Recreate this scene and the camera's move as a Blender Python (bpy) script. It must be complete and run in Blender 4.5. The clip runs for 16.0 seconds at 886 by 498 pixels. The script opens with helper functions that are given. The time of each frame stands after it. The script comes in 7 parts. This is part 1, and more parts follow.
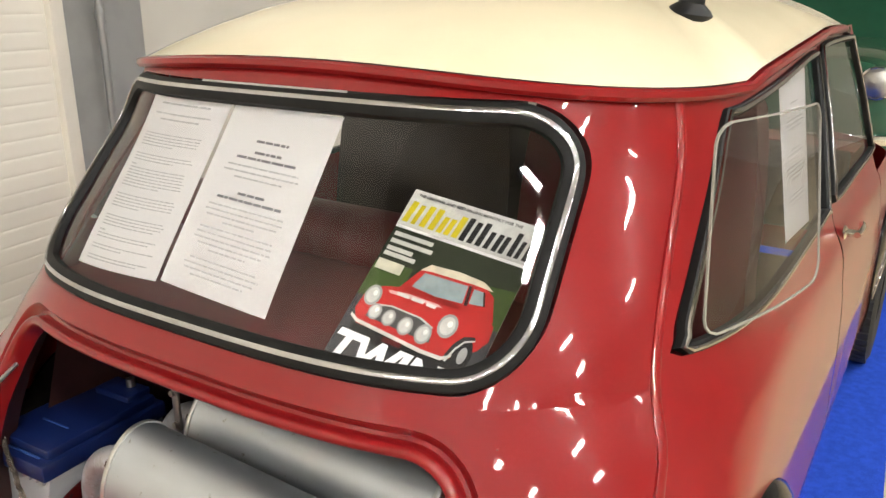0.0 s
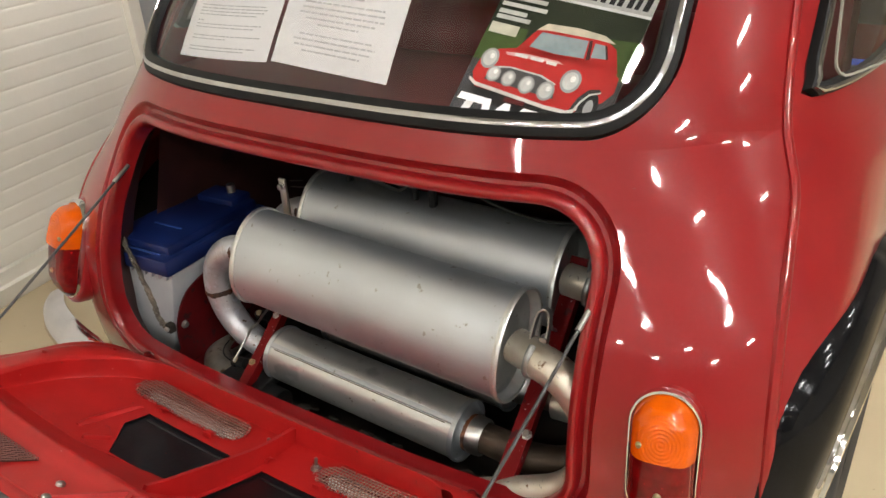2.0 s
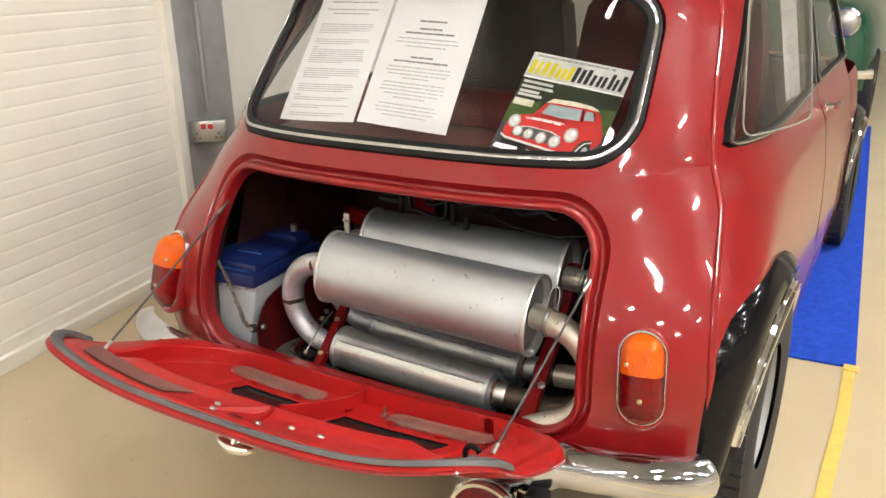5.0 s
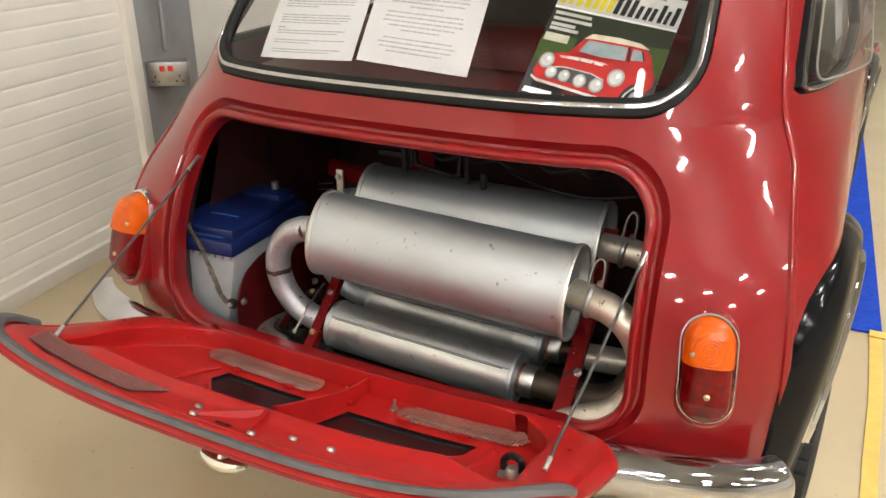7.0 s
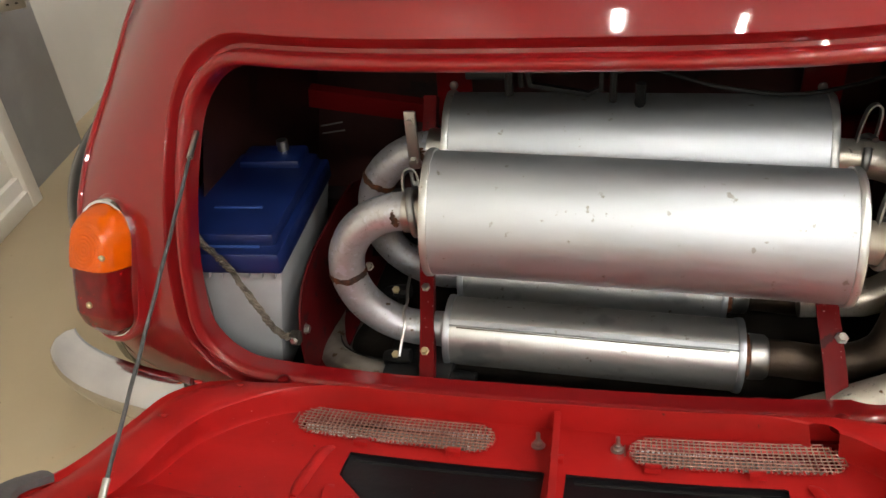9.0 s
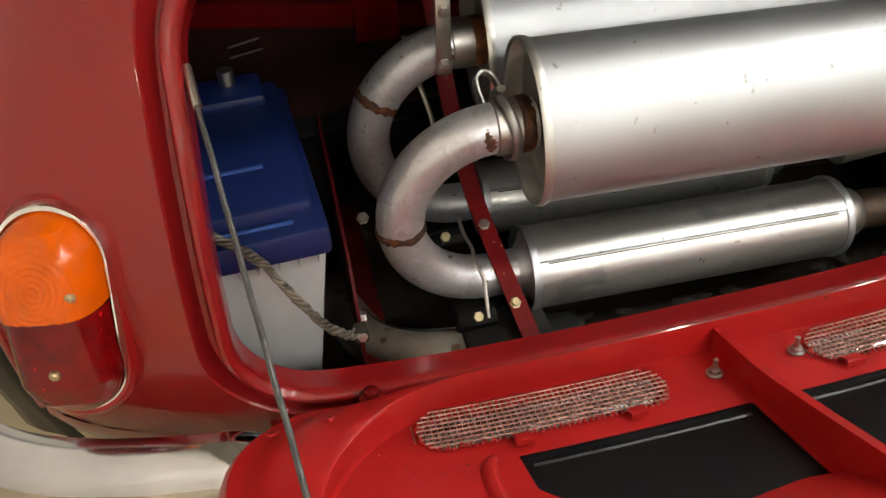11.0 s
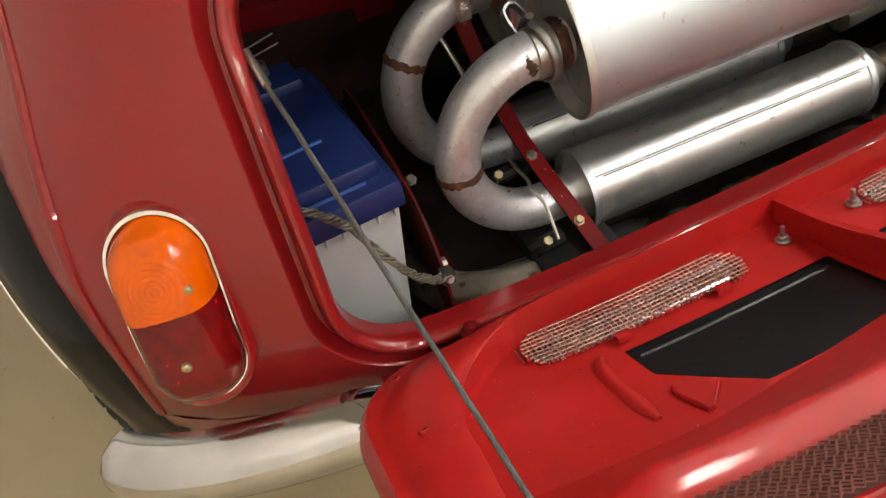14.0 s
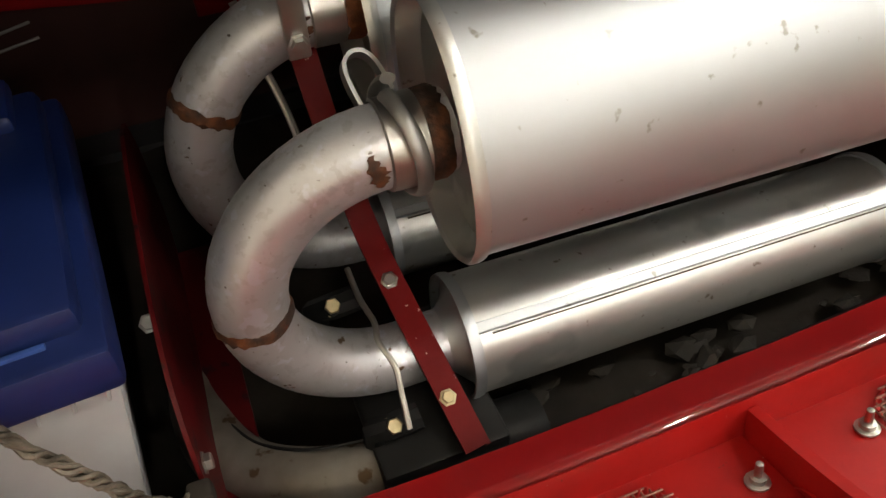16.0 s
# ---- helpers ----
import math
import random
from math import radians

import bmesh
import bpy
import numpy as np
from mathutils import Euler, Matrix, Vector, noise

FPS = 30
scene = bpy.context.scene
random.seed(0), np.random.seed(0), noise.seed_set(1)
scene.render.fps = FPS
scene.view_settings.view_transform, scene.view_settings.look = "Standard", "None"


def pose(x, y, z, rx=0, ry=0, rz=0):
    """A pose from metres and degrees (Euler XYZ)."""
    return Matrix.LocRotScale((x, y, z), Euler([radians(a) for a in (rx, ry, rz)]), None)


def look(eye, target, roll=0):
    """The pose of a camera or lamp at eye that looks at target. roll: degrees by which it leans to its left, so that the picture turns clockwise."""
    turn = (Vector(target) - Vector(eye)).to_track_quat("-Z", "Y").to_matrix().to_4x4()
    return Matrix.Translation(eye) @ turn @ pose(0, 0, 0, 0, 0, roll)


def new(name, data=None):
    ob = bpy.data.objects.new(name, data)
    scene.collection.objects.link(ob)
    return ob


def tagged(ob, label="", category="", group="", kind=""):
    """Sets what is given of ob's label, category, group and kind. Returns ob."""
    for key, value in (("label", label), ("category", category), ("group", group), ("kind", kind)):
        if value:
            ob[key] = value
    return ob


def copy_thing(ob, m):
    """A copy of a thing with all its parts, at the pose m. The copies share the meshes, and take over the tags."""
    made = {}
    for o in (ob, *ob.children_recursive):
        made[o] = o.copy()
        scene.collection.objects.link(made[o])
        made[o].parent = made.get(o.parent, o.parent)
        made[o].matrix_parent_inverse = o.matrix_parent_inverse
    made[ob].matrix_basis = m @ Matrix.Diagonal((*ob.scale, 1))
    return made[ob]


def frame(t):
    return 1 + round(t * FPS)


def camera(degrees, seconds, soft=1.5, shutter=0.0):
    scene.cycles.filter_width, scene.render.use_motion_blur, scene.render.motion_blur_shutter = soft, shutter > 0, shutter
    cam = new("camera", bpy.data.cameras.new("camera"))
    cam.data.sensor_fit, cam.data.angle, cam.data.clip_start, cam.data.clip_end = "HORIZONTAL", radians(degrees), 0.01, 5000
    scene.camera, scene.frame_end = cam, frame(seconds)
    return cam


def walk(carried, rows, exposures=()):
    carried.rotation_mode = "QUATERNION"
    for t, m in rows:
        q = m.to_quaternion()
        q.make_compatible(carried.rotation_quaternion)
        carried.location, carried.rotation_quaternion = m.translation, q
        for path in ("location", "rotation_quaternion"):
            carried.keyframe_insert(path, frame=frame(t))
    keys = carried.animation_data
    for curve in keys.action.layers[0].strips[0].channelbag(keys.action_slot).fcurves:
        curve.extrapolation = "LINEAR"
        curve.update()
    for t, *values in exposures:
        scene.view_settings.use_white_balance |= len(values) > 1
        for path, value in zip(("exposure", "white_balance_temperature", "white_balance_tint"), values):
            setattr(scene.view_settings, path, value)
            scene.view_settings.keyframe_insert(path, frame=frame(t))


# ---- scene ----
cam = camera(59.0, 16.0)
PATH = [
    (0, (0.832, -0.578, 1.249), (-0.205, 1.018, 0.633), 0.2),
    (0.5, (0.811, -0.623, 1.236), (-0.206, 0.996, 0.648), -1.8),
    (1, (0.796, -0.639, 1.217), (-0.219, 0.962, 0.58), -2.6),
    (1.5, (0.788, -0.666, 1.18), (-0.229, 0.867, 0.394), -2.4),
    (2, (0.76, -0.697, 1.13), (-0.271, 0.74, 0.197), -3.5),
    (2.5, (0.717, -0.727, 1.096), (-0.32, 0.666, 0.104), -3.2),
    (3, (0.675, -0.786, 1.105), (-0.274, 0.67, 0.116), -2.6),
    (3.5, (0.698, -0.867, 1.104), (-0.177, 0.638, 0.118), -1.5),
    (4, (0.792, -0.972, 1.124), (-0.061, 0.618, 0.26), -2.8),
    (4.5, (0.854, -1.147, 1.144), (-0.092, 0.464, 0.43), -1.4),
    (4.7, (0.878, -1.191, 1.15), (-0.093, 0.422, 0.474), -1.2),
    (6.8, (0.727, -1.095, 1.1), (-0.16, 0.52, 0.324), 0.7),
    (7, (0.673, -1.037, 1.093), (-0.185, 0.583, 0.293), -0.1),
    (7.5, (0.544, -0.943, 1.078), (-0.237, 0.674, 0.197), -0.2),
    (8, (0.388, -0.871, 1.068), (-0.356, 0.728, 0.125), -0.9),
    (8.2, (0.319, -0.845, 1.071), (-0.378, 0.747, 0.081), -2.6),
    (10.3, (-0.218, -0.633, 0.976), (-0.209, 0.953, -0.243), -4.7),
    (10.5, (-0.255, -0.614, 0.969), (-0.195, 0.95, -0.277), -5.0),
    (11, (-0.36, -0.544, 0.943), (-0.049, 0.917, -0.386), -2.4),
    (11.5, (-0.405, -0.46, 0.894), (0.024, 0.905, -0.503), -7.3),
    (12, (-0.399, -0.417, 0.875), (0.073, 0.912, -0.543), -14.6),
    (12.5, (-0.407, -0.423, 0.88), (0.049, 0.884, -0.564), -14.9),
    (13, (-0.444, -0.466, 0.897), (-0.024, 0.875, -0.526), -14.0),
    (13.5, (-0.461, -0.549, 0.918), (-0.14, 0.843, -0.481), -14.8),
    (14, (-0.449, -0.58, 0.937), (-0.142, 0.865, -0.412), -15.2),
    (14.5, (-0.416, -0.507, 0.915), (-0.041, 0.923, -0.432), -14.0),
    (15, (-0.356, -0.455, 0.911), (0.124, 0.949, -0.43), -13.3),
    (15.5, (-0.31, -0.379, 0.858), (0.186, 0.984, -0.519), -9.0),
    (16, (-0.264, -0.293, 0.803), (0.19, 1.059, -0.599), -3.8),
]
walk(cam, [(t, look(eye, target, roll)) for t, eye, target, roll in PATH], exposures=[(0, 0.22, 6500, 10), (1.0, -0.07, 6500, 10), (2.2, 0.04, 6500, 10), (3.2, 0.08, 6500, 10), (4.0, 0.28, 6500, 10), (4.7, 0.40, 6500, 10), (6.8, 0.25, 6500, 10), (8.2, 0.12, 6550, 10), (10.3, 0.07, 6750, 10), (12, 0.18, 6850, 10), (13.5, 0.25, 6850, 10), (15, 0.15, 7000, 10), (16, 0.0, 7150, 10)])

# ---- light ----
world = bpy.data.worlds.new("hall_air")
scene.world = world
world.use_nodes = True
world.node_tree.nodes["Background"].inputs[0].default_value = (1.0, 0.97, 0.93, 1)
world.node_tree.nodes["Background"].inputs[1].default_value = 0.12


LAMP_Z = 4.21
# the column at x 0.3 is unseen fill, added to brighten the window notices
LAMP_ROWS = [(lx, ly) for lx, rows in ((0.3, (-10.6, -7.6, -4.6)), (1.92, (-10.6, -7.6, -4.6, -1.62, 1.4, 4.4)), (3.6, (-10.6, -7.6, -4.6, -1.62, 1.4, 4.4)), (5.3, (-7.6, -4.6, -1.62, 1.4, 4.4)), (7.0, (-4.6, -1.62, 1.4))) for ly in rows]
LAMP_STRENGTH = 260.0


# ---- materials ----
def mat(name, color, rough=0.5, metal=0.0, coat=0.0, var=0.0, scale=20.0, bump=0.0, bscale=120.0, spec=0.5, tint=None,
        wear=None, wear_amount=0.0, wear_scale=8.0, trans=0.0, alpha=1.0, rvar=0.0, aniso=None, spots=None, soft=False):
    """Principled material with colour variation at two scales, optional wear patches and fine relief."""
    m = bpy.data.materials.new(name)
    m.use_nodes = True
    nt = m.node_tree
    p = nt.nodes["Principled BSDF"]
    L = nt.links.new
    p.inputs["Roughness"].default_value = rough
    p.inputs["Metallic"].default_value = metal
    p.inputs["Coat Weight"].default_value = coat
    p.inputs["Coat Roughness"].default_value = 0.04
    p.inputs["Specular IOR Level"].default_value = spec
    p.inputs["Transmission Weight"].default_value = trans
    p.inputs["Alpha"].default_value = alpha
    tc = nt.nodes.new("ShaderNodeTexCoord")
    mp = nt.nodes.new("ShaderNodeMapping")
    L(tc.outputs["Object"], mp.inputs[0])
    if aniso:
        mp.inputs["Scale"].default_value = aniso
    src = None
    base = (*color, 1)
    if var > 0 or tint:
        n1 = nt.nodes.new("ShaderNodeTexNoise")
        n1.inputs["Scale"].default_value = scale
        n1.inputs["Detail"].default_value = 6
        n2 = nt.nodes.new("ShaderNodeTexNoise")
        n2.inputs["Scale"].default_value = scale * 0.17
        n2.inputs["Detail"].default_value = 3
        L(mp.outputs[0], n1.inputs[0])
        L(mp.outputs[0], n2.inputs[0])
        add = nt.nodes.new("ShaderNodeMath")
        add.operation = "ADD"
        L(n1.outputs[0], add.inputs[0])
        L(n2.outputs[0], add.inputs[1])
        ramp = nt.nodes.new("ShaderNodeMapRange")
        ramp.inputs[1].default_value, ramp.inputs[2].default_value = (0.4, 1.6) if soft else (0.78, 1.22)
        L(add.outputs[0], ramp.inputs[0])
        mix = nt.nodes.new("ShaderNodeMix")
        mix.data_type = "RGBA"
        t2 = tint or tuple(c * (1 - var) for c in color)
        mix.inputs["A"].default_value = base
        mix.inputs["B"].default_value = (*t2, 1)
        L(ramp.outputs[0], mix.inputs["Factor"])
        src = mix.outputs["Result"]
    if wear:
        n3 = nt.nodes.new("ShaderNodeTexNoise")
        n3.inputs["Scale"].default_value = wear_scale
        n3.inputs["Detail"].default_value = 8
        n3.inputs["Roughness"].default_value = 0.65
        L(mp.outputs[0], n3.inputs[0])
        r3 = nt.nodes.new("ShaderNodeMapRange")
        r3.inputs[1].default_value, r3.inputs[2].default_value = 0.72 - wear_amount, 0.8 - wear_amount
        L(n3.outputs[0], r3.inputs[0])
        mx = nt.nodes.new("ShaderNodeMix")
        mx.data_type = "RGBA"
        mx.inputs["A"].default_value = base
        if src:
            L(src, mx.inputs["A"])
        mx.inputs["B"].default_value = (*wear, 1)
        L(r3.outputs[0], mx.inputs["Factor"])
        src = mx.outputs["Result"]
        if metal > 0.5:
            mm = nt.nodes.new("ShaderNodeMapRange")
            mm.inputs[3].default_value, mm.inputs[4].default_value = metal, 0.15
            L(r3.outputs[0], mm.inputs[0])
            L(mm.outputs[0], p.inputs["Metallic"])
    for scol, sscale, sthr in spots or ():
        n5 = nt.nodes.new("ShaderNodeTexNoise")
        n5.inputs["Scale"].default_value = sscale
        n5.inputs["Detail"].default_value = 3
        L(tc.outputs["Object"], n5.inputs[0])
        r5 = nt.nodes.new("ShaderNodeMapRange")
        r5.inputs[1].default_value, r5.inputs[2].default_value = sthr, sthr + 0.05
        L(n5.outputs[0], r5.inputs[0])
        m5 = nt.nodes.new("ShaderNodeMix")
        m5.data_type = "RGBA"
        m5.inputs["A"].default_value = base
        if src:
            L(src, m5.inputs["A"])
        m5.inputs["B"].default_value = (*scol, 1)
        L(r5.outputs[0], m5.inputs["Factor"])
        src = m5.outputs["Result"]
    if src:
        L(src, p.inputs["Base Color"])
    else:
        p.inputs["Base Color"].default_value = base
    if rvar > 0:
        n4 = nt.nodes.new("ShaderNodeTexNoise")
        n4.inputs["Scale"].default_value = scale * 0.6
        n4.inputs["Detail"].default_value = 5
        L(mp.outputs[0], n4.inputs[0])
        r4 = nt.nodes.new("ShaderNodeMapRange")
        r4.inputs[1].default_value, r4.inputs[2].default_value = 0.3, 0.7
        r4.inputs[3].default_value, r4.inputs[4].default_value = max(0.02, rough - rvar), rough + rvar
        L(n4.outputs[0], r4.inputs[0])
        L(r4.outputs[0], p.inputs["Roughness"])
    if bump > 0:
        nb = nt.nodes.new("ShaderNodeTexNoise")
        nb.inputs["Scale"].default_value = bscale
        nb.inputs["Detail"].default_value = 4
        L(mp.outputs[0], nb.inputs[0])
        b = nt.nodes.new("ShaderNodeBump")
        b.inputs["Strength"].default_value = bump
        b.inputs["Distance"].default_value = 0.002
        L(nb.outputs[0], b.inputs["Height"])
        L(b.outputs[0], p.inputs["Normal"])
    return m


M = dict(
    red=mat("red_paint", (0.235, 0.0075, 0.0092), 0.30, coat=0.75, spec=0.15, var=0.12, scale=14, bump=0.02, bscale=260),
    red_in=mat("red_inner_paint", (0.40, 0.0105, 0.0100), 0.42, coat=0.08, spec=0.35, var=0.18, scale=22, bump=0.12, bscale=90, wear=(0.36, 0.012, 0.011), wear_amount=0.05, wear_scale=16, spots=(((0.12, 0.03, 0.02), 120, 0.72), ((0.60, 0.35, 0.30), 160, 0.745))),
    red_frame=mat("red_bracket_paint", (0.14, 0.003, 0.004), 0.48, coat=0.0, spec=0.14, var=0.2, scale=30, bump=0.1, bscale=90, spots=(((0.55, 0.50, 0.46), 190, 0.695), ((0.05, 0.01, 0.01), 40, 0.64))),
    # red darkened to carry the shade of boot and door gap; wear is grime
    red_dark=mat("shaded_dark_red", (0.050, 0.015, 0.012), 0.5, var=0.4, scale=18, bump=0.2, bscale=60, wear=(0.010, 0.006, 0.006), wear_amount=0.12, wear_scale=9),
    cream=mat("cream_roof_paint", (0.80, 0.71, 0.50), 0.25, coat=0.7, var=0.05, scale=10, bump=0.02, bscale=240),
    chrome=mat("chrome", (0.83, 0.82, 0.80), 0.07, metal=1.0, var=0.06, scale=30, rvar=0.03),
    # patchy tone stands in for dark reflections along the bumper
    chrome_old=mat("bumper_chrome", (0.64, 0.645, 0.68), 0.10, metal=1.0, var=0.22, scale=14, rvar=0.08, bump=0.03, bscale=60),
    # trim chrome darkened; its dark reflections are put into the base colour
    trim=mat("dim_chrome_trim", (0.52, 0.52, 0.53), 0.12, metal=1.0, var=0.15, scale=40, rvar=0.05),
    rubber=mat("black_rubber", (0.008, 0.008, 0.008), 0.50, spec=0.2, var=0.3, scale=40, bump=0.1, bscale=200),
    grey_seal=mat("grey_seal_rubber", (0.11, 0.105, 0.105), 0.6, var=0.3, scale=40, bump=0.2, bscale=150),
    blackp=mat("black_gloss_paint", (0.005, 0.005, 0.006), 0.14, spec=0.16, coat=0.06, var=0.2, scale=12),
    blackbox=mat("black_satin_metal", (0.006, 0.006, 0.007), 0.30, spec=0.3, var=0.3, scale=18, bump=0.1, bscale=120, spots=(((0.09, 0.09, 0.09), 170, 0.74),)),
    tyre=mat("tyre_rubber", (0.022, 0.022, 0.023), 0.75, var=0.3, scale=40, bump=0.3, bscale=160),
    steel=mat("aluminised_steel", (0.54, 0.575, 0.605), 0.46, metal=0.93, var=0.18, scale=16, rvar=0.08, bump=0.05, bscale=180, aniso=(0.35, 1, 1), wear=(0.42, 0.41, 0.39), wear_amount=0.0, wear_scale=22, spots=(((0.33, 0.33, 0.31), 70, 0.675), ((0.52, 0.55, 0.575), 11, 0.58))),
    steel2=mat("silencer_steel", (0.64, 0.655, 0.64), 0.38, metal=0.90, var=0.16, scale=18, rvar=0.08, bump=0.05, bscale=180, aniso=(0.35, 1, 1), spots=(((0.30, 0.28, 0.24), 90, 0.68), ((0.45, 0.47, 0.47), 13, 0.58))),
    pipe=mat("exhaust_pipe_steel", (0.61, 0.63, 0.67), 0.40, metal=0.70, var=0.2, scale=30, tint=(0.44, 0.43, 0.435), rvar=0.1, bump=0.14, bscale=150, wear=(0.33, 0.265, 0.20), wear_amount=0.03, wear_scale=11, spots=(((0.47, 0.47, 0.49), 120, 0.57), ((0.60, 0.62, 0.68), 80, 0.60), ((0.15, 0.10, 0.065), 95, 0.69), ((0.07, 0.05, 0.04), 170, 0.71)), soft=True),
    rust=mat("rusty_weld", (0.20, 0.062, 0.016), 0.7, metal=0.1, tint=(0.028, 0.013, 0.008), scale=90, bump=0.6, bscale=220),
    zinc=mat("zinc_plated_steel", (0.52, 0.51, 0.48), 0.38, metal=1.0, var=0.15, scale=60, rvar=0.08),
    brassy=mat("yellow_zinc", (0.52, 0.44, 0.27), 0.48, metal=1.0, var=0.2, scale=90),
    blue=mat("blue_plastic", (0.004, 0.014, 0.085), 0.45, var=0.2, scale=30, bump=0.06, bscale=160),
    greyplastic=mat("pale_grey_plastic", (0.33, 0.345, 0.355), 0.45, var=0.14, scale=20, bump=0.06, bscale=140),
    braid=mat("braided_wire", (0.22, 0.19, 0.15), 0.6, metal=0.3, var=0.75, scale=90, bump=0.6, bscale=240),
    dirt=mat("dark_underbody", (0.032, 0.027, 0.022), 0.8, spec=0.2, var=0.5, scale=26, bump=0.4, bscale=60),
    amber=mat("amber_lens", (0.70, 0.105, 0.001), 0.16, coat=0.30, spec=0.2, trans=0.0, var=0.2, scale=40),
    # bright spots paint the lens sparkle into its colour
    redlens=mat("red_lens", (0.17, 0.002, 0.003), 0.12, coat=0.3, spec=0.2, trans=0.0, var=0.5, scale=60, bump=0.06, bscale=420, spots=(((0.62, 0.010, 0.015), 170, 0.715),)),
    paper=mat("white_paper", (0.95, 0.95, 0.96), 0.7, var=0.03, scale=12),
    ink=mat("grey_ink", (0.56, 0.56, 0.58), 0.7, var=0.2, scale=300),
    maroon=mat("maroon_trim", (0.135, 0.010, 0.014), 0.42, var=0.3, scale=20, bump=0.2, bscale=140),
    darktrim=mat("dark_grey_trim", (0.030, 0.029, 0.031), 0.6, var=0.3, scale=18, bump=0.2, bscale=120),
    floor=mat("sealed_concrete_floor", (0.57, 0.465, 0.300), 0.20, var=0.2, scale=3.5, bump=0.05, bscale=40, soft=True, tint=(0.46, 0.375, 0.245), spots=(((0.38, 0.305, 0.19), 60, 0.70),), rvar=0.03),
    wall=mat("cream_shutter_paint", (0.74, 0.70, 0.62), 0.45, var=0.07, scale=5, bump=0.08, bscale=50),
    wall2=mat("cream_wall_paint", (0.64, 0.61, 0.54), 0.6, var=0.08, scale=4, bump=0.1, bscale=40),
    grey=mat("grey_steel_paint", (0.32, 0.32, 0.31), 0.45, var=0.2, scale=9, bump=0.1, bscale=70),
    galv=mat("galvanised_conduit", (0.42, 0.43, 0.43), 0.4, metal=0.8, var=0.15, scale=30),
    carpet=mat("blue_carpet", (0.022, 0.075, 0.50), 0.95, var=0.3, scale=240, bump=0.8, bscale=420, spec=0.1),
    tape=mat("yellow_tape", (0.74, 0.50, 0.11), 0.45, var=0.15, scale=30),
    green=mat("green_paint", (0.012, 0.075, 0.040), 0.2, coat=0.9, var=0.1, scale=12),
    black=mat("black_plastic", (0.008, 0.008, 0.008), 0.5, spec=0.3, var=0.3, scale=40),
    ink_dark=mat("dark_ink", (0.16, 0.16, 0.18), 0.7, var=0.2, scale=300),
    redplastic=mat("red_switch", (0.60, 0.02, 0.02), 0.4, var=0.1, scale=40),
    ceil=mat("grey_ceiling_sheet", (0.28, 0.275, 0.26), 0.6, var=0.1, scale=2, bump=0.1, bscale=20),
)


def glass_mat(name, tint, rough=0.0, amount=0.88):
    """A thin pane: mostly see-through, with a real gloss."""
    m = bpy.data.materials.new(name)
    m.use_nodes = True
    nt = m.node_tree
    nt.nodes.remove(nt.nodes["Principled BSDF"])
    tr = nt.nodes.new("ShaderNodeBsdfTransparent")
    tr.inputs[0].default_value = (*tint, 1)
    gl = nt.nodes.new("ShaderNodeBsdfGlossy")
    gl.inputs["Roughness"].default_value = rough
    lw = nt.nodes.new("ShaderNodeLayerWeight")
    lw.inputs[0].default_value = 0.5
    pw = nt.nodes.new("ShaderNodeMath")
    pw.operation = "POWER"
    pw.inputs[1].default_value = 5.0
    nt.links.new(lw.outputs["Facing"], pw.inputs[0])
    fr = nt.nodes.new("ShaderNodeMath")
    fr.operation = "MULTIPLY_ADD"
    fr.inputs[1].default_value, fr.inputs[2].default_value = 0.95, 0.05
    nt.links.new(pw.outputs[0], fr.inputs[0])
    mx = nt.nodes.new("ShaderNodeMixShader")
    nt.links.new(fr.outputs[0], mx.inputs[0])
    nt.links.new(tr.outputs[0], mx.inputs[1])
    nt.links.new(gl.outputs[0], mx.inputs[2])
    nt.links.new(mx.outputs[0], nt.nodes["Material Output"].inputs[0])
    return m


def glow_mat(name, color, strength):
    m = bpy.data.materials.new(name)
    m.use_nodes = True
    nt = m.node_tree
    nt.nodes.remove(nt.nodes["Principled BSDF"])
    e = nt.nodes.new("ShaderNodeEmission")
    e.inputs[0].default_value, e.inputs[1].default_value = (*color, 1), strength
    nt.links.new(e.outputs[0], nt.nodes["Material Output"].inputs[0])
    return m


M["tube_light"] = glow_mat("fluorescent_tube", (1.0, 0.985, 0.95), LAMP_STRENGTH)
M["glass"] = glass_mat("clear_window_glass", (0.99, 0.99, 0.99))
M["mesh_wire"] = mat("mesh_wire", (0.34, 0.17, 0.14), 0.42, metal=0.7, var=0.3, scale=80, wear=(0.45, 0.02, 0.02), wear_amount=0.06, wear_scale=30)
M["mesh_brown"] = mat("brown_mesh", (0.19, 0.060, 0.045), 0.55, metal=0.2, var=0.3, scale=60)
# dark tone for the shade seen through the expanded mesh
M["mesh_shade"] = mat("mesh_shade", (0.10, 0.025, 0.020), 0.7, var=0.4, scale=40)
M["cable_steel"] = mat("dark_cable", (0.10, 0.10, 0.10), 0.45, metal=0.6, var=0.4, scale=400, bump=0.5, bscale=700)
M["pipe_straw"] = mat("straw_stained_pipe", (0.64, 0.61, 0.55), 0.38, metal=0.75, var=0.3, scale=26, rvar=0.1, bump=0.1, bscale=150, tint=(0.48, 0.42, 0.32), wear=(0.22, 0.14, 0.07), wear_amount=0.05, wear_scale=20, spots=(((0.14, 0.07, 0.03), 60, 0.67), ((0.3, 0.28, 0.25), 150, 0.66)))
M["pipe_dull"] = mat("dull_dirty_pipe", (0.27, 0.25, 0.22), 0.45, metal=0.6, var=0.4, scale=30, tint=(0.17, 0.14, 0.11), bump=0.2, bscale=140, spots=(((0.10, 0.06, 0.03), 60, 0.62),))
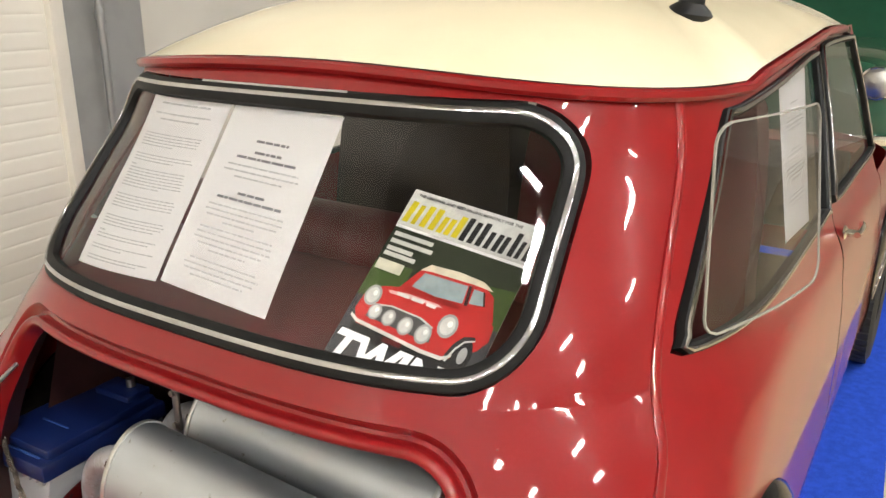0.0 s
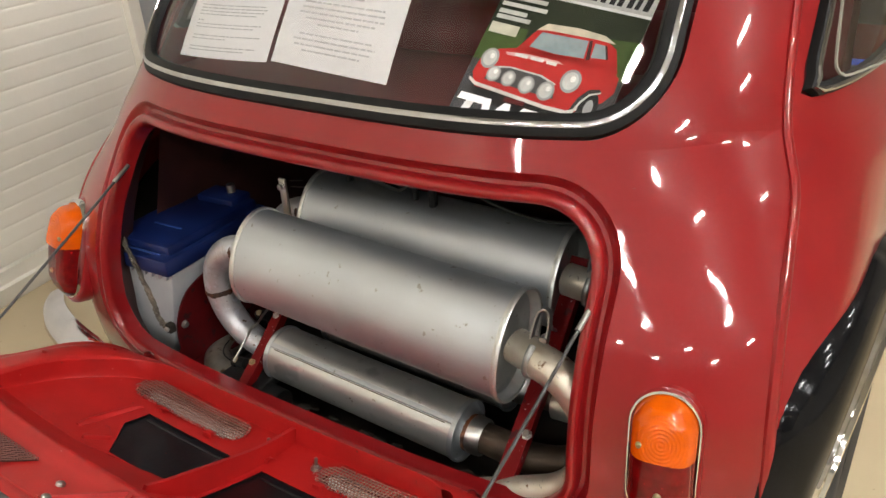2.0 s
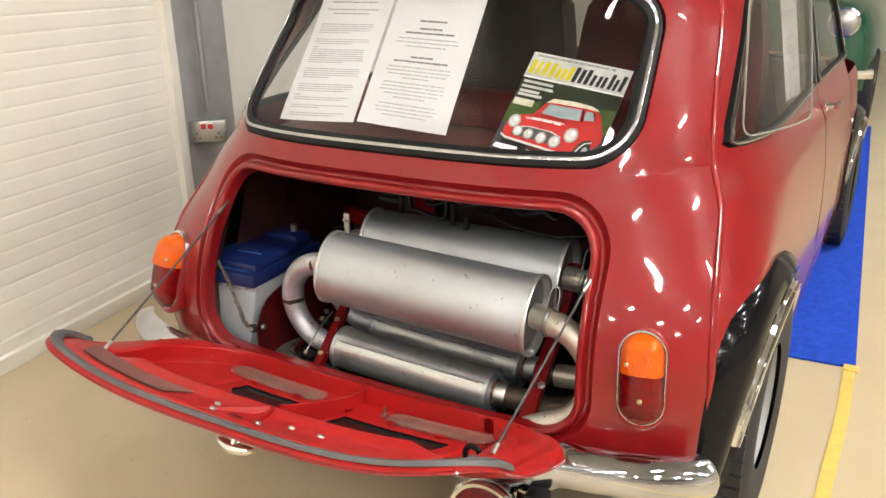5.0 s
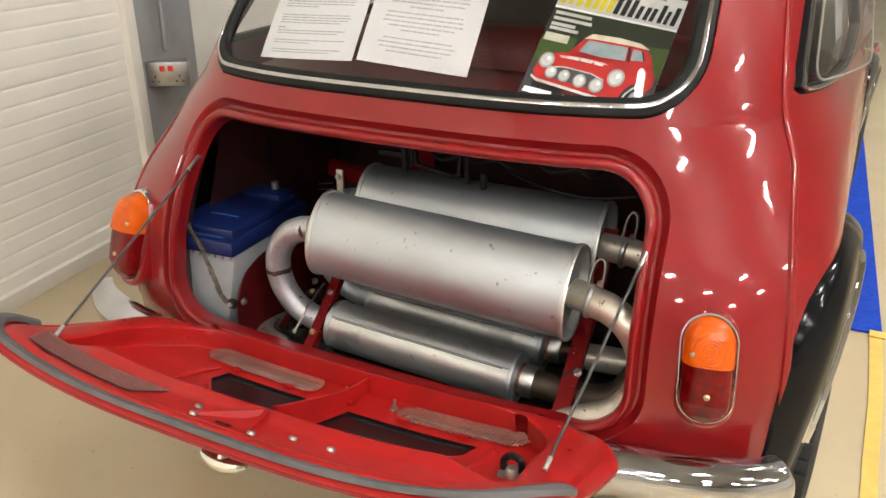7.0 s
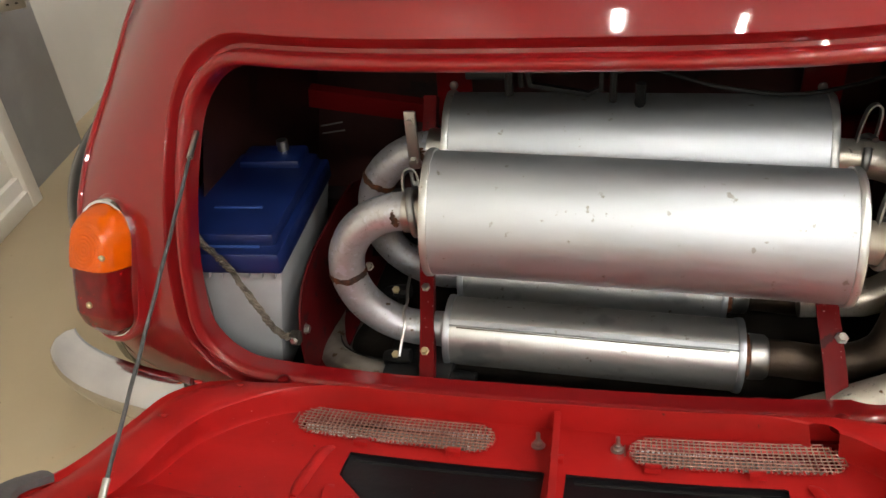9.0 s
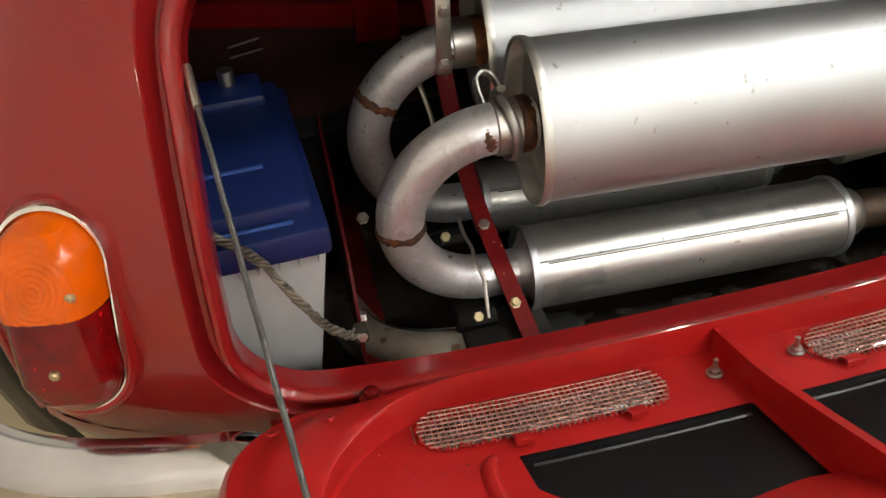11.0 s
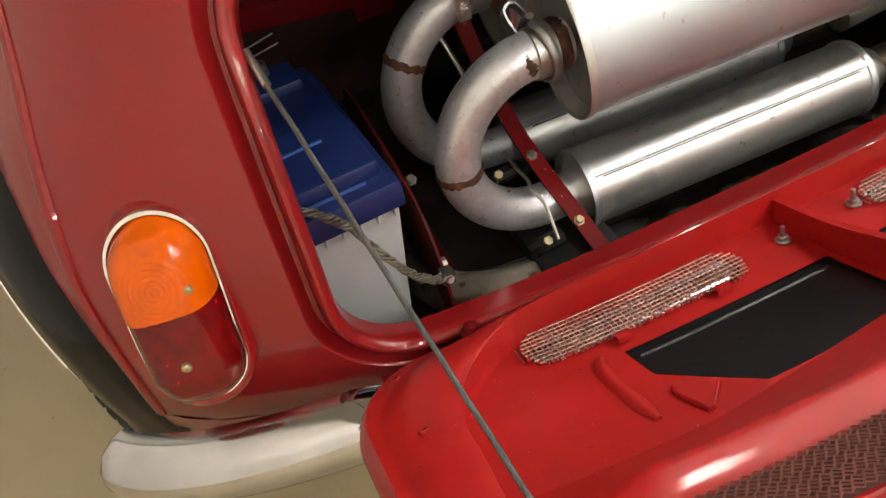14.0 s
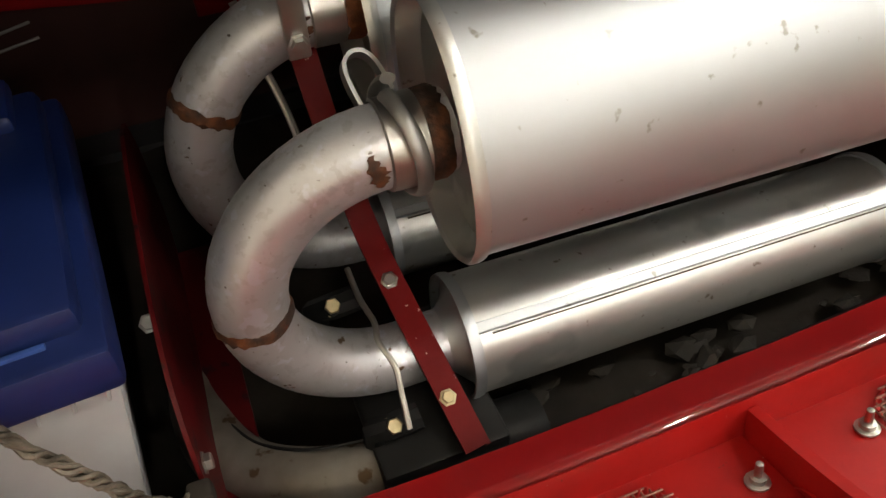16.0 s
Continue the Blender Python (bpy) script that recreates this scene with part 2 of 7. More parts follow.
M["pipe_dark"] = mat("dark_rusty_pipe", (0.085, 0.062, 0.045), 0.55, metal=0.8, var=0.5, scale=30, bump=0.3, bscale=120)
M["debris"] = mat("pale_grit", (0.026, 0.021, 0.015), 0.8, var=0.5, scale=60, bump=0.4, bscale=120)
# blue of the cover ridges, paler than the cover itself
M["blue_light"] = mat("paler_blue_plastic", (0.03, 0.075, 0.28), 0.4, var=0.2, scale=40)
M["zinc_dull"] = mat("dull_zinc", (0.36, 0.36, 0.35), 0.42, metal=0.9, var=0.25, scale=60, rvar=0.08)
# plate red darkened so the colour carries the boot's shade
M["red_plate"] = mat("shaded_red_plate_paint", (0.075, 0.003, 0.004), 0.5, spec=0.2, var=0.35, scale=26, bump=0.1, bscale=80, spots=(((0.02, 0.008, 0.008), 45, 0.60),))
M["seat_dark"] = mat("dark_grey_vinyl", (0.030, 0.024, 0.026), 0.32, var=0.3, scale=16, bump=0.15, bscale=140)
M["pane_edge"] = mat("clear_plastic_edge", (0.30, 0.29, 0.26), 0.2, var=0.1, scale=30)


# ---- mesh helpers ----
def part(name, bm, material, parent=None, label="", smooth=True, weld=False):
    """One mesh object from a bmesh, under a thing or under a part."""
    if weld:
        bmesh.ops.remove_doubles(bm, verts=bm.verts, dist=1e-5)
    bmesh.ops.recalc_face_normals(bm, faces=bm.faces)
    me = bpy.data.meshes.new(name)
    bm.to_mesh(me)
    bm.free()
    for f in me.polygons:
        f.use_smooth = smooth
    if smooth:
        me.set_sharp_from_angle(angle=radians(38))
    me.materials.append(M[material] if isinstance(material, str) else material)
    ob = new(name, me)
    if parent:
        ob.parent = parent
    if label:
        ob["label"] = label
    return ob


def empty(name, at=(0, 0, 0), label="", category="", group="", kind=""):
    e = new(name)
    e.empty_display_size = 0.05
    e.matrix_basis = pose(*at)
    return tagged(e, label, category, group, kind)


def under(ob, root):
    """Make ob a part of root and keep it where it stands in the world."""
    ob.parent = root
    ob.matrix_parent_inverse = root.matrix_basis.inverted()
    return ob


def grid(bm, rows, close_u=False, close_v=False):
    """Quads over rows of points."""
    vs = [[bm.verts.new(p) for p in r] for r in rows]
    nr, nc = len(vs), len(vs[0])
    for i in range(nr if close_v else nr - 1):
        for j in range(nc if close_u else nc - 1):
            a, b = vs[i][j], vs[i][(j + 1) % nc]
            c, d = vs[(i + 1) % nr][(j + 1) % nc], vs[(i + 1) % nr][j]
            if len({a, b, c, d}) == 4:
                bm.faces.new((a, b, c, d))
    return vs


def spline(pts, n=8, closed=False):
    """A smooth line through points."""
    P = [Vector(p) for p in pts]
    out = []
    k = len(P)
    for i in range(k if closed else k - 1):
        g = (lambda q: P[q % k]) if closed else (lambda q: P[max(0, min(k - 1, q))])
        p0, p1, p2, p3 = g(i - 1), g(i), g(i + 1), g(i + 2)
        for s in range(n):
            t = s / n
            out.append(0.5 * ((2 * p1) + (p2 - p0) * t + (2 * p0 - 5 * p1 + 4 * p2 - p3) * t * t + (3 * p1 - p0 - 3 * p2 + p3) * t ** 3))
    if not closed:
        out.append(P[-1])
    return out


def sweep(bm, pts, profile, closed=False, caps=True, up=None, scale=None):
    """A profile of (side, height) pairs carried along a line of points. up: a fixed way that height points."""
    P = [Vector(p) for p in pts]
    k = len(P)
    rows = []
    ref = None
    for i in range(k):
        a, b = (P[(i - 1) % k], P[(i + 1) % k]) if closed else (P[max(0, i - 1)], P[min(k - 1, i + 1)])
        t = (b - a).normalized()
        if up is not None:
            h = Vector(up(i) if callable(up) else up)
            side = t.cross(h).normalized()
            h = side.cross(t).normalized()
        else:
            if ref is None:
                ref = Vector((0, 0, 1)) if abs(t.z) < 0.9 else Vector((1, 0, 0))
            h = (ref - t * ref.dot(t)).normalized()
            ref = h
            side = t.cross(h).normalized()
        s = scale(i / max(1, k - 1)) if scale else 1.0
        rows.append([P[i] + side * u * s + h * v * s for u, v in profile])
    vs = grid(bm, rows, close_u=True, close_v=closed)
    if caps and not closed:
        bm.faces.new(vs[0])
        bm.faces.new(list(reversed(vs[-1])))
    return vs


def ring_profile(r, n=12):
    return [(r * math.cos(2 * math.pi * i / n), r * math.sin(2 * math.pi * i / n)) for i in range(n)]


def tube(bm, pts, r, n=12, closed=False, caps=True, scale=None):
    return sweep(bm, pts, ring_profile(r, n), closed, caps, scale=scale)


def lathe(bm, prof, m=Matrix(), n=32):
    """Turn a profile of (radius, height) round local z, placed by m."""
    rows = []
    for r, h in prof:
        rows.append([m @ Vector((r * math.cos(2 * math.pi * i / n), r * math.sin(2 * math.pi * i / n), h)) for i in range(n)])
    return grid(bm, rows, close_u=True)


def block(bm, lo, hi, bev=0.003, m=Matrix(), seg=2):
    """A box with rounded edges."""
    lo, hi = Vector(lo), Vector(hi)
    b = bmesh.new()
    bmesh.ops.create_cube(b, size=1)
    for v in b.verts:
        v.co = Vector([lo[i] + (v.co[i] + 0.5) * (hi[i] - lo[i]) for i in range(3)])
    if bev > 0:
        bmesh.ops.bevel(b, geom=b.edges[:], offset=bev, segments=seg, affect="EDGES", profile=0.5)
    vm = {v: bm.verts.new(m @ v.co) for v in b.verts}
    for f in b.faces:
        bm.faces.new([vm[v] for v in f.verts])
    b.free()


def prism(bm, outline, lo, hi, m=Matrix(), bev=0.0):
    """A flat outline of (x, y) made solid from lo to hi along local z."""
    b = bmesh.new()
    bot = [b.verts.new((x, y, lo)) for x, y in outline]
    top = [b.verts.new((x, y, hi)) for x, y in outline]
    b.faces.new(list(reversed(bot)))
    b.faces.new(top)
    k = len(outline)
    for i in range(k):
        b.faces.new((bot[i], bot[(i + 1) % k], top[(i + 1) % k], top[i]))
    if bev > 0:
        bmesh.ops.bevel(b, geom=[e for e in b.edges], offset=bev, segments=2, affect="EDGES", profile=0.5)
    vm = {v: bm.verts.new(m @ v.co) for v in b.verts}
    for f in b.faces:
        bm.faces.new([vm[v] for v in f.verts])
    b.free()


def rounded(x0, x1, y0, y1, r, n=8, r_top=None):
    """A rounded rectangle, counter-clockwise, from the lower left corner, n points a side and corner."""
    rt = r if r_top is None else r_top
    out = []
    corners = [(x0 + r, y0 + r, 180, r), (x1 - r, y0 + r, 270, r), (x1 - rt, y1 - rt, 0, rt), (x0 + rt, y1 - rt, 90, rt)]
    for cx, cy, a0, rr in corners:
        for i in range(n + 1):
            a = radians(a0 + 90 * i / n)
            out.append((cx + rr * math.cos(a), cy + rr * math.sin(a)))
    return out


def resample(loop, n):
    """n points at even steps round a closed loop of (x, y)."""
    P = np.array(loop + [loop[0]], float)
    d = np.r_[0, np.cumsum(np.hypot(*np.diff(P, axis=0).T))]
    s = np.linspace(0, d[-1], n, endpoint=False)
    return [(float(np.interp(q, d, P[:, 0])), float(np.interp(q, d, P[:, 1]))) for q in s]


def lerp(v, xs, ys):
    return float(np.interp(v, xs, ys))


# ---- the hall ----
def hall():
    bm = bmesh.new()
    n = 24
    grid(bm, [[(-3.2 + 14 * i / n, -14 + 25 * j / n, 0) for i in range(n + 1)] for j in range(n + 1)])
    tagged(part("floor", bm, "floor", smooth=False), "sealed pale concrete hall floor with faint stains", "floor", kind="structure")
    for nm, lo, hi in (("wall_south", (-3.4, -14.2, 0), (11, -14, 4.3)), ("wall_north", (-3.4, 11, 0), (11, 11.2, 4.3)), ("wall_east", (10.8, -14, 0), (11, 11, 4.3)), ("wall_south_west", (-3.4, -14, 0), (-3.2, -6.4, 4.3))):
        bm = bmesh.new()
        block(bm, lo, hi, 0)
        tagged(part(nm, bm, "wall2", smooth=False), "plain cream painted hall wall", "wall", kind="structure")
    bm = bmesh.new()
    block(bm, (-3.4, -14.2, 4.3), (11, 11.2, 4.4), 0)
    tagged(part("ceiling", bm, "ceil", smooth=False), "pale sheeted hall ceiling", "ceiling", kind="structure")


# the west side: a roller shutter whose foot runs a little askew to the car
WEST_A, WEST_B = Vector((-1.395, -0.07, 0)), Vector((-1.525, 0.70, 0))
WEST = (WEST_B - WEST_A).normalized()
WEST_N = Vector((WEST.y, -WEST.x, 0))


def west(s, out, z):
    """A place s metres along the shutter's foot, out metres from its face into the hall."""
    return WEST_A + WEST * s + WEST_N * out + Vector((0, 0, z))


SHUTTER_END = 0.93


def shutter():
    root = empty("wall_west", tuple(west(-2, 0, 0)), "cream slatted roller shutter with a bottom rail", "roller shutter", kind="structure")
    pitch, h0 = 0.052, 0.10
    prof = [(0.0024, 0.0), (0.0032, 0.002), (0.0036, 0.010), (0.0038, 0.026), (0.0036, 0.042), (0.0032, 0.050), (0.0024, 0.0519), (-0.01, 0.0519), (-0.01, 0.0)]
    me = None
    for i in range(69):
        if me is None:
            bm = bmesh.new()
            rows = [[west(s, u, h0 + v) for u, v in prof] for s in (-6.5, SHUTTER_END)]
            vs = grid(bm, rows, close_u=True)
            bm.faces.new(vs[0]); bm.faces.new(vs[1])
            o = part("slat", bm, "wall")
            me = o.data
        else:
            o = new("slat", me)
        o.location = (0, 0, pitch * i)
        under(o, root)
    bm = bmesh.new()
    rows = [[west(s, u, v) for u, v in ((-0.02, 0.0), (0.022, 0.0), (0.026, 0.012), (0.026, 0.05), (0.016, 0.056), (0.016, 0.095), (-0.02, 0.1))] for s in (-6.5, SHUTTER_END)]
    vs = grid(bm, rows, close_u=True)
    bm.faces.new(vs[0]); bm.faces.new(vs[1])
    under(part("bottom_rail", bm, "wall", label="cream bottom rail of the shutter"), root)
    bm = bmesh.new()
    block(bm, (0, 0, 0), (7.5, 0.1, 0.6), 0, Matrix.Translation(west(-6.5, -0.03, 3.7)) @ Matrix.Rotation(math.atan2(WEST.y, WEST.x), 4, "Z"))
    under(part("lintel", bm, "wall2", smooth=False), root)
    # wall past the column
    bm = bmesh.new()
    m = Matrix.Translation(west(1.35, -0.1, 0)) @ Matrix.Rotation(math.atan2(WEST.y, WEST.x), 4, "Z")
    block(bm, (0, 0, 0), (9.5, 0.2, 4.3), 0, m)
    tagged(part("wall_north_west", bm, "wall2", smooth=False), "plain cream wall past the steel column", "wall", kind="structure")


def column():
    """A grey steel stanchion with a conduit and a twin socket on it."""
    rot = Matrix.Rotation(math.atan2(WEST.y, WEST.x), 4, "Z")
    root = empty("column", tuple(west(1.1, 0, 0)), "grey painted steel stanchion beside the shutter", "column", kind="structure")
    m = Matrix.Translation(west(SHUTTER_END, 0, 0)) @ rot
    bm = bmesh.new()
    block(bm, (0.0, -0.03, 0), (0.05, 0.2, 4.3), 0.004, m)
    under(part("guide_rail", bm, "wall", label="cream shutter guide"), root)
    bm = bmesh.new()
    block(bm, (0.055, 0.015, 0), (0.42, 0.030, 4.3), 0.002, m)
    block(bm, (0.055, 0.20, 0), (0.42, 0.215, 4.3), 0.002, m)
    block(bm, (0.23, 0.029, 0), (0.245, 0.201, 4.3), 0.0, m)
    under(part("stanchion", bm, "grey"), root)
    bm = bmesh.new()
    tube(bm, [(-1.553, 1.04, 0.62), (-1.553, 1.04, 4.28)], 0.0125, 12)
    tagged(part("conduit", bm, "galv"), "galvanised steel conduit running up the column", "conduit")
    for z in (1.19, 2.2):
        bm = bmesh.new()
        tube(bm, [(-1.553, 1.04, z - 0.02), (-1.553, 1.04, z + 0.02)], 0.018, 12)
        part("saddle", bm, "galv", bpy.data.objects["conduit"])
    # twin socket outlet
    s = empty("socket_outlet", (-1.555, 1.02, 0.545), "grey metal-clad twin socket with red switches on the column", "socket")
    ms = Matrix.Translation((-1.550, 1.03, 0.0)) @ Matrix.Rotation(radians(38), 4, "Z")
    bm = bmesh.new()
    block(bm, (-0.075, -0.03, 0.50), (0.075, 0.03, 0.588), 0.005, ms)
    under(part("back_box", bm, "galv"), s)
    bm = bmesh.new()
    block(bm, (-0.074, -0.036, 0.502), (0.074, -0.0295, 0.587), 0.003, ms)
    under(part("face_plate", bm, "zinc", label="brushed metal face plate"), s)
    for sx in (-0.014, 0.014):
        bm = bmesh.new()
        block(bm, (sx - 0.009, -0.041, 0.555), (sx + 0.009, -0.0355, 0.575), 0.0015, ms)
        under(part("rocker_switch", bm, "redplastic"), s)
    for sx in (-0.042, 0.042):
        bm = bmesh.new()
        for dx, dz, w, h in ((0, 0.022, 0.004, 0.009), (-0.011, 0.004, 0.007, 0.004), (0.011, 0.004, 0.007, 0.004)):
            block(bm, (sx + dx - w / 2, -0.0368, 0.515 + dz - h / 2), (sx + dx + w / 2, -0.0358, 0.515 + dz + h / 2), 0, ms)
        under(part("pin_slots", bm, "black"), s)


def floor_coverings():
    bm = bmesh.new()
    a, b = Vector((-0.9, 1.10, 0)), Vector((0.862, 1.205, 0))
    c, d = Vector((0.66, 5.25, 0)), Vector((-1.1, 5.15, 0))
    rows = []
    for i in range(13):
        l, r = a.lerp(d, i / 12), b.lerp(c, i / 12)
        rows.append([l.lerp(r, j / 10) + Vector((0, 0, 0.012)) for j in range(11)])
    top = [[p - Vector((0, 0, 0.004)) for p in r] for r in rows]
    edge = lambda r: [r[0] - Vector((0, 0, 0.006)), *r, r[-1] - Vector((0, 0, 0.006))]
    low = [p - Vector((0, 0, 0.006)) for p in edge(top[0])]
    grid(bm, [low] + [edge(r) for r in top] + [[p - Vector((0, 0, 0.006)) for p in edge(top[-1])]])
    tagged(part("carpet", bm, "carpet", smooth=False), "bright blue exhibition carpet laid on the concrete", "carpet")
    bm = bmesh.new()
    rows = [[(0.850 + dx + 0.003 * math.sin(y * 9), y, 0.004) for dx in (-0.016, 0.016)] for y in np.linspace(1.195, -1.6, 24)]
    grid(bm, [[(r[0][0], r[0][1], 0.002), r[0], r[1], (r[1][0], r[1][1], 0.002)] for r in rows])
    tagged(part("floor_tape", bm, "tape", smooth=False), "yellow marking tape stuck to the floor", "tape")
    bm = bmesh.new()
    block(bm, (0.830, 1.178, 0.004), (0.872, 1.215, 0.010), 0.002)
    o = part("tape_end", bm, "tape", label="crumpled end of the tape")
    o.parent = bpy.data.objects["floor_tape"]


def hall_lights():
    """Rows of tube battens hung under the ceiling; those at x 0.3 are added fill."""
    first = None
    for lx, ly in LAMP_ROWS:
        if first is None:
            first = empty("ceiling_light", (lx, ly, LAMP_Z), "white fluorescent batten hung under the ceiling, some added as fill", "ceiling light", "hall lights")
            bm = bmesh.new()
            block(bm, (-0.11, -0.36, 0.005), (0.11, 0.36, 0.09), 0.006)
            part("housing", bm, "ceil", first)
            bm = bmesh.new()
            block(bm, (-0.052, -0.27, -0.020), (0.052, 0.27, 0.003), 0.008)
            part("diffuser", bm, "tube_light", first)
        else:
            copy_thing(first, pose(lx, ly, LAMP_Z))


hall()
hall_lights()
shutter()
column()
floor_coverings()


# ---- the car's shape ----
def smooth_table(xs, ys, width):
    """A table of values, eased so that it has no kinks."""
    g = np.linspace(xs[0] - 0.3, xs[-1] + 0.3, 1400)
    lo, hi = (ys[1] - ys[0]) / (xs[1] - xs[0]), (ys[-1] - ys[-2]) / (xs[-1] - xs[-2])
    v = np.where(g < xs[0], ys[0] + (g - xs[0]) * lo, np.where(g > xs[-1], ys[-1] + (g - xs[-1]) * hi, np.interp(g, xs, ys)))
    k = np.exp(-0.5 * ((g - g.mean()) / width) ** 2)
    k /= k.sum()
    pad = len(g)
    vv = np.r_[v[0] - (v[1] - v[0]) * np.arange(pad, 0, -1), v, v[-1] + (v[-1] - v[-2]) * np.arange(1, pad + 1)]
    s = np.convolve(vv, k, mode="same")[pad:2 * pad]
    return lambda x: float(np.interp(x, g, s))


REAR = smooth_table([0.20, 0.26, 0.33, 0.42, 0.50, 0.60, 0.70, 0.76, 0.80, 0.86, 1.12, 1.17], [-0.05, -0.065, -0.076, -0.08, -0.07, -0.045, 0.0, 0.03, 0.05, 0.085, 0.275, 0.31], 0.022)
HALF = smooth_table([0.2, 0.3, 0.5, 0.6, 0.735, 0.775, 0.81, 1.0, 1.15, 1.2], [0.69, 0.703, 0.703, 0.698, 0.682, 0.658, 0.648, 0.60, 0.555, 0.54], 0.017)
POWER = smooth_table([0.3, 0.40, 0.5, 0.62, 0.74, 0.9, 1.05, 1.15], [2.85, 2.75, 2.75, 2.9, 3.2, 3.2, 3.15, 3.9], 0.03)
DEPTH = smooth_table([0.2, 0.52, 0.60, 0.68, 0.74, 0.8, 1.2], [0.25, 0.26, 0.37, 0.58, 0.72, 0.75, 0.75], 0.03)
SEAM = 0.91
SEAM_K = smooth_table([0.25, 0.45, 0.55, 0.68, 0.8, 0.95, 1.10, 1.15], [1.037, 1.032, 1.018, 0.990, 0.976, 0.985, 1.0, 1.0], 0.03)
YAW = 0.0185  # the car stands a little askew to the axes


def seam_x(z):
    """Where the upright body seam stands off the middle line."""
    return SEAM * HALF(z) * SEAM_K(z)


def rear_y(x, z):
    r, n = min(abs(x) / HALF(z), 0.9999), POWER(z)
    return REAR(z) + YAW * x + DEPTH(z) * (1 - (1 - r ** n) ** (1 / n))


def side_x(y, z):
    """Half the car's width at a place along it; it draws in at the tail and a little at the nose."""
    w, n, deep = HALF(z), POWER(z), DEPTH(z)
    d = y - REAR(z)
    nose = 2.75 - y
    k = 1.0 if d >= deep else (1 - min(1.0, (deep - d) / deep) ** n) ** (1 / n)
    if nose < 0.5:
        k *= (1 - ((0.5 - max(nose, 0)) / 0.5) ** 2.6 * 0.35)
    return w * k


def gutter_z(xi):
    return 1.150 - 0.036 * xi * xi


def eaves(y):
    """Height of the side gutter, which climbs towards the middle of the car."""
    return gutter_z(1) + 0.062 * min(1.0, max(0.0, (y - 0.50) / 0.85))


def post(z):
    """The door post, which leans forward above the waist."""
    return 1.222 + 0.40 * max(0.0, z - 0.80)


def rear_point(x, z, out=0.0):
    """A place on the tail's skin, out metres proud of it."""
    e = 0.004
    p = Vector((x, rear_y(x, z), z))
    tx = Vector((x + e, rear_y(x + e, z), z)) - Vector((x - e, rear_y(x - e, z), z))
    tz = Vector((x, rear_y(x, z + e), z + e)) - Vector((x, rear_y(x, z - e), z - e))
    n = tx.cross(tz).normalized()
    return p + n * out


def ring_panel(bm, hole, rect, place, steps=10, ease=1.0):
    """A four-sided panel with a hole in it, in flat coordinates, laid onto a surface by place(u, v)."""
    u0, u1, v0, v1 = rect
    cu, cv = sum(p[0] for p in hole) / len(hole), sum(p[1] for p in hole) / len(hole)
    outer = []
    for u, v in hole:
        du, dv = u - cu, v - cv
        k = min(((u1 - cu) if du > 0 else (u0 - cu)) / du if abs(du) > 1e-9 else 1e9, ((v1 - cv) if dv > 0 else (v0 - cv)) / dv if abs(dv) > 1e-9 else 1e9)
        outer.append([cu + du * k, cv + dv * k])
    for c in ((u0, v0), (u1, v0), (u1, v1), (u0, v1)):
        j = min(range(len(outer)), key=lambda i: (outer[i][0] - c[0]) ** 2 + (outer[i][1] - c[1]) ** 2)
        outer[j] = list(c)
    rows = []
    for s in range(steps + 1):
        t = (s / steps) ** ease
        rows.append([place(h[0] + (o[0] - h[0]) * t, h[1] + (o[1] - h[1]) * t) for h, o in zip(hole, outer)])
    return grid(bm, rows, close_u=True)


def offset_loop(loop, d):
    """Push a closed counter-clockwise loop out by d."""
    out = []
    k = len(loop)
    for i in range(k):
        a, b = loop[(i - 2) % k], loop[(i + 2) % k]
        tx, ty = b[0] - a[0], b[1] - a[1]
        q = math.hypot(tx, ty) or 1
        out.append((loop[i][0] + ty / q * d, loop[i][1] - tx / q * d))
    return out


def tapered(loop, z0, z1, k0, k1):
    """Widen or narrow a loop between two heights."""
    return [(x * (k0 + (k1 - k0) * (z - z0) / (z1 - z0)), z) for x, z in loop]


BOOT = tapered(resample(rounded(-0.452, 0.452, 0.347, 0.742, 0.080, 10, 0.085), 180), 0.347, 0.742, 1.012, 0.975)
BOOT_EDGE = offset_loop(BOOT, 0.026)
WINDOW = tapered(resample(rounded(-0.450, 0.450, 0.818, 1.106, 0.070, 10, 0.080), 180), 0.818, 1.106, 1.02, 0.968)
MID = 0.792

car = empty("car", (0, 1.2, 0), "small red two-door car with a cream roof, boot lid lowered open", "car")


def add(name, bm, material, label="", smooth=True, parent=None):
    """A part of the car, given in the world's coordinates."""
    o = part(name, bm, material, label=label, smooth=smooth)
    o.parent = parent or car
    o.matrix_parent_inverse = world_of(o.parent).inverted()
    return o


def world_of(o):
    m = o.matrix_basis.copy()
    while o.parent:
        m = o.matrix_parent_inverse @ m
        o = o.parent
        m = o.matrix_basis @ m
    return m


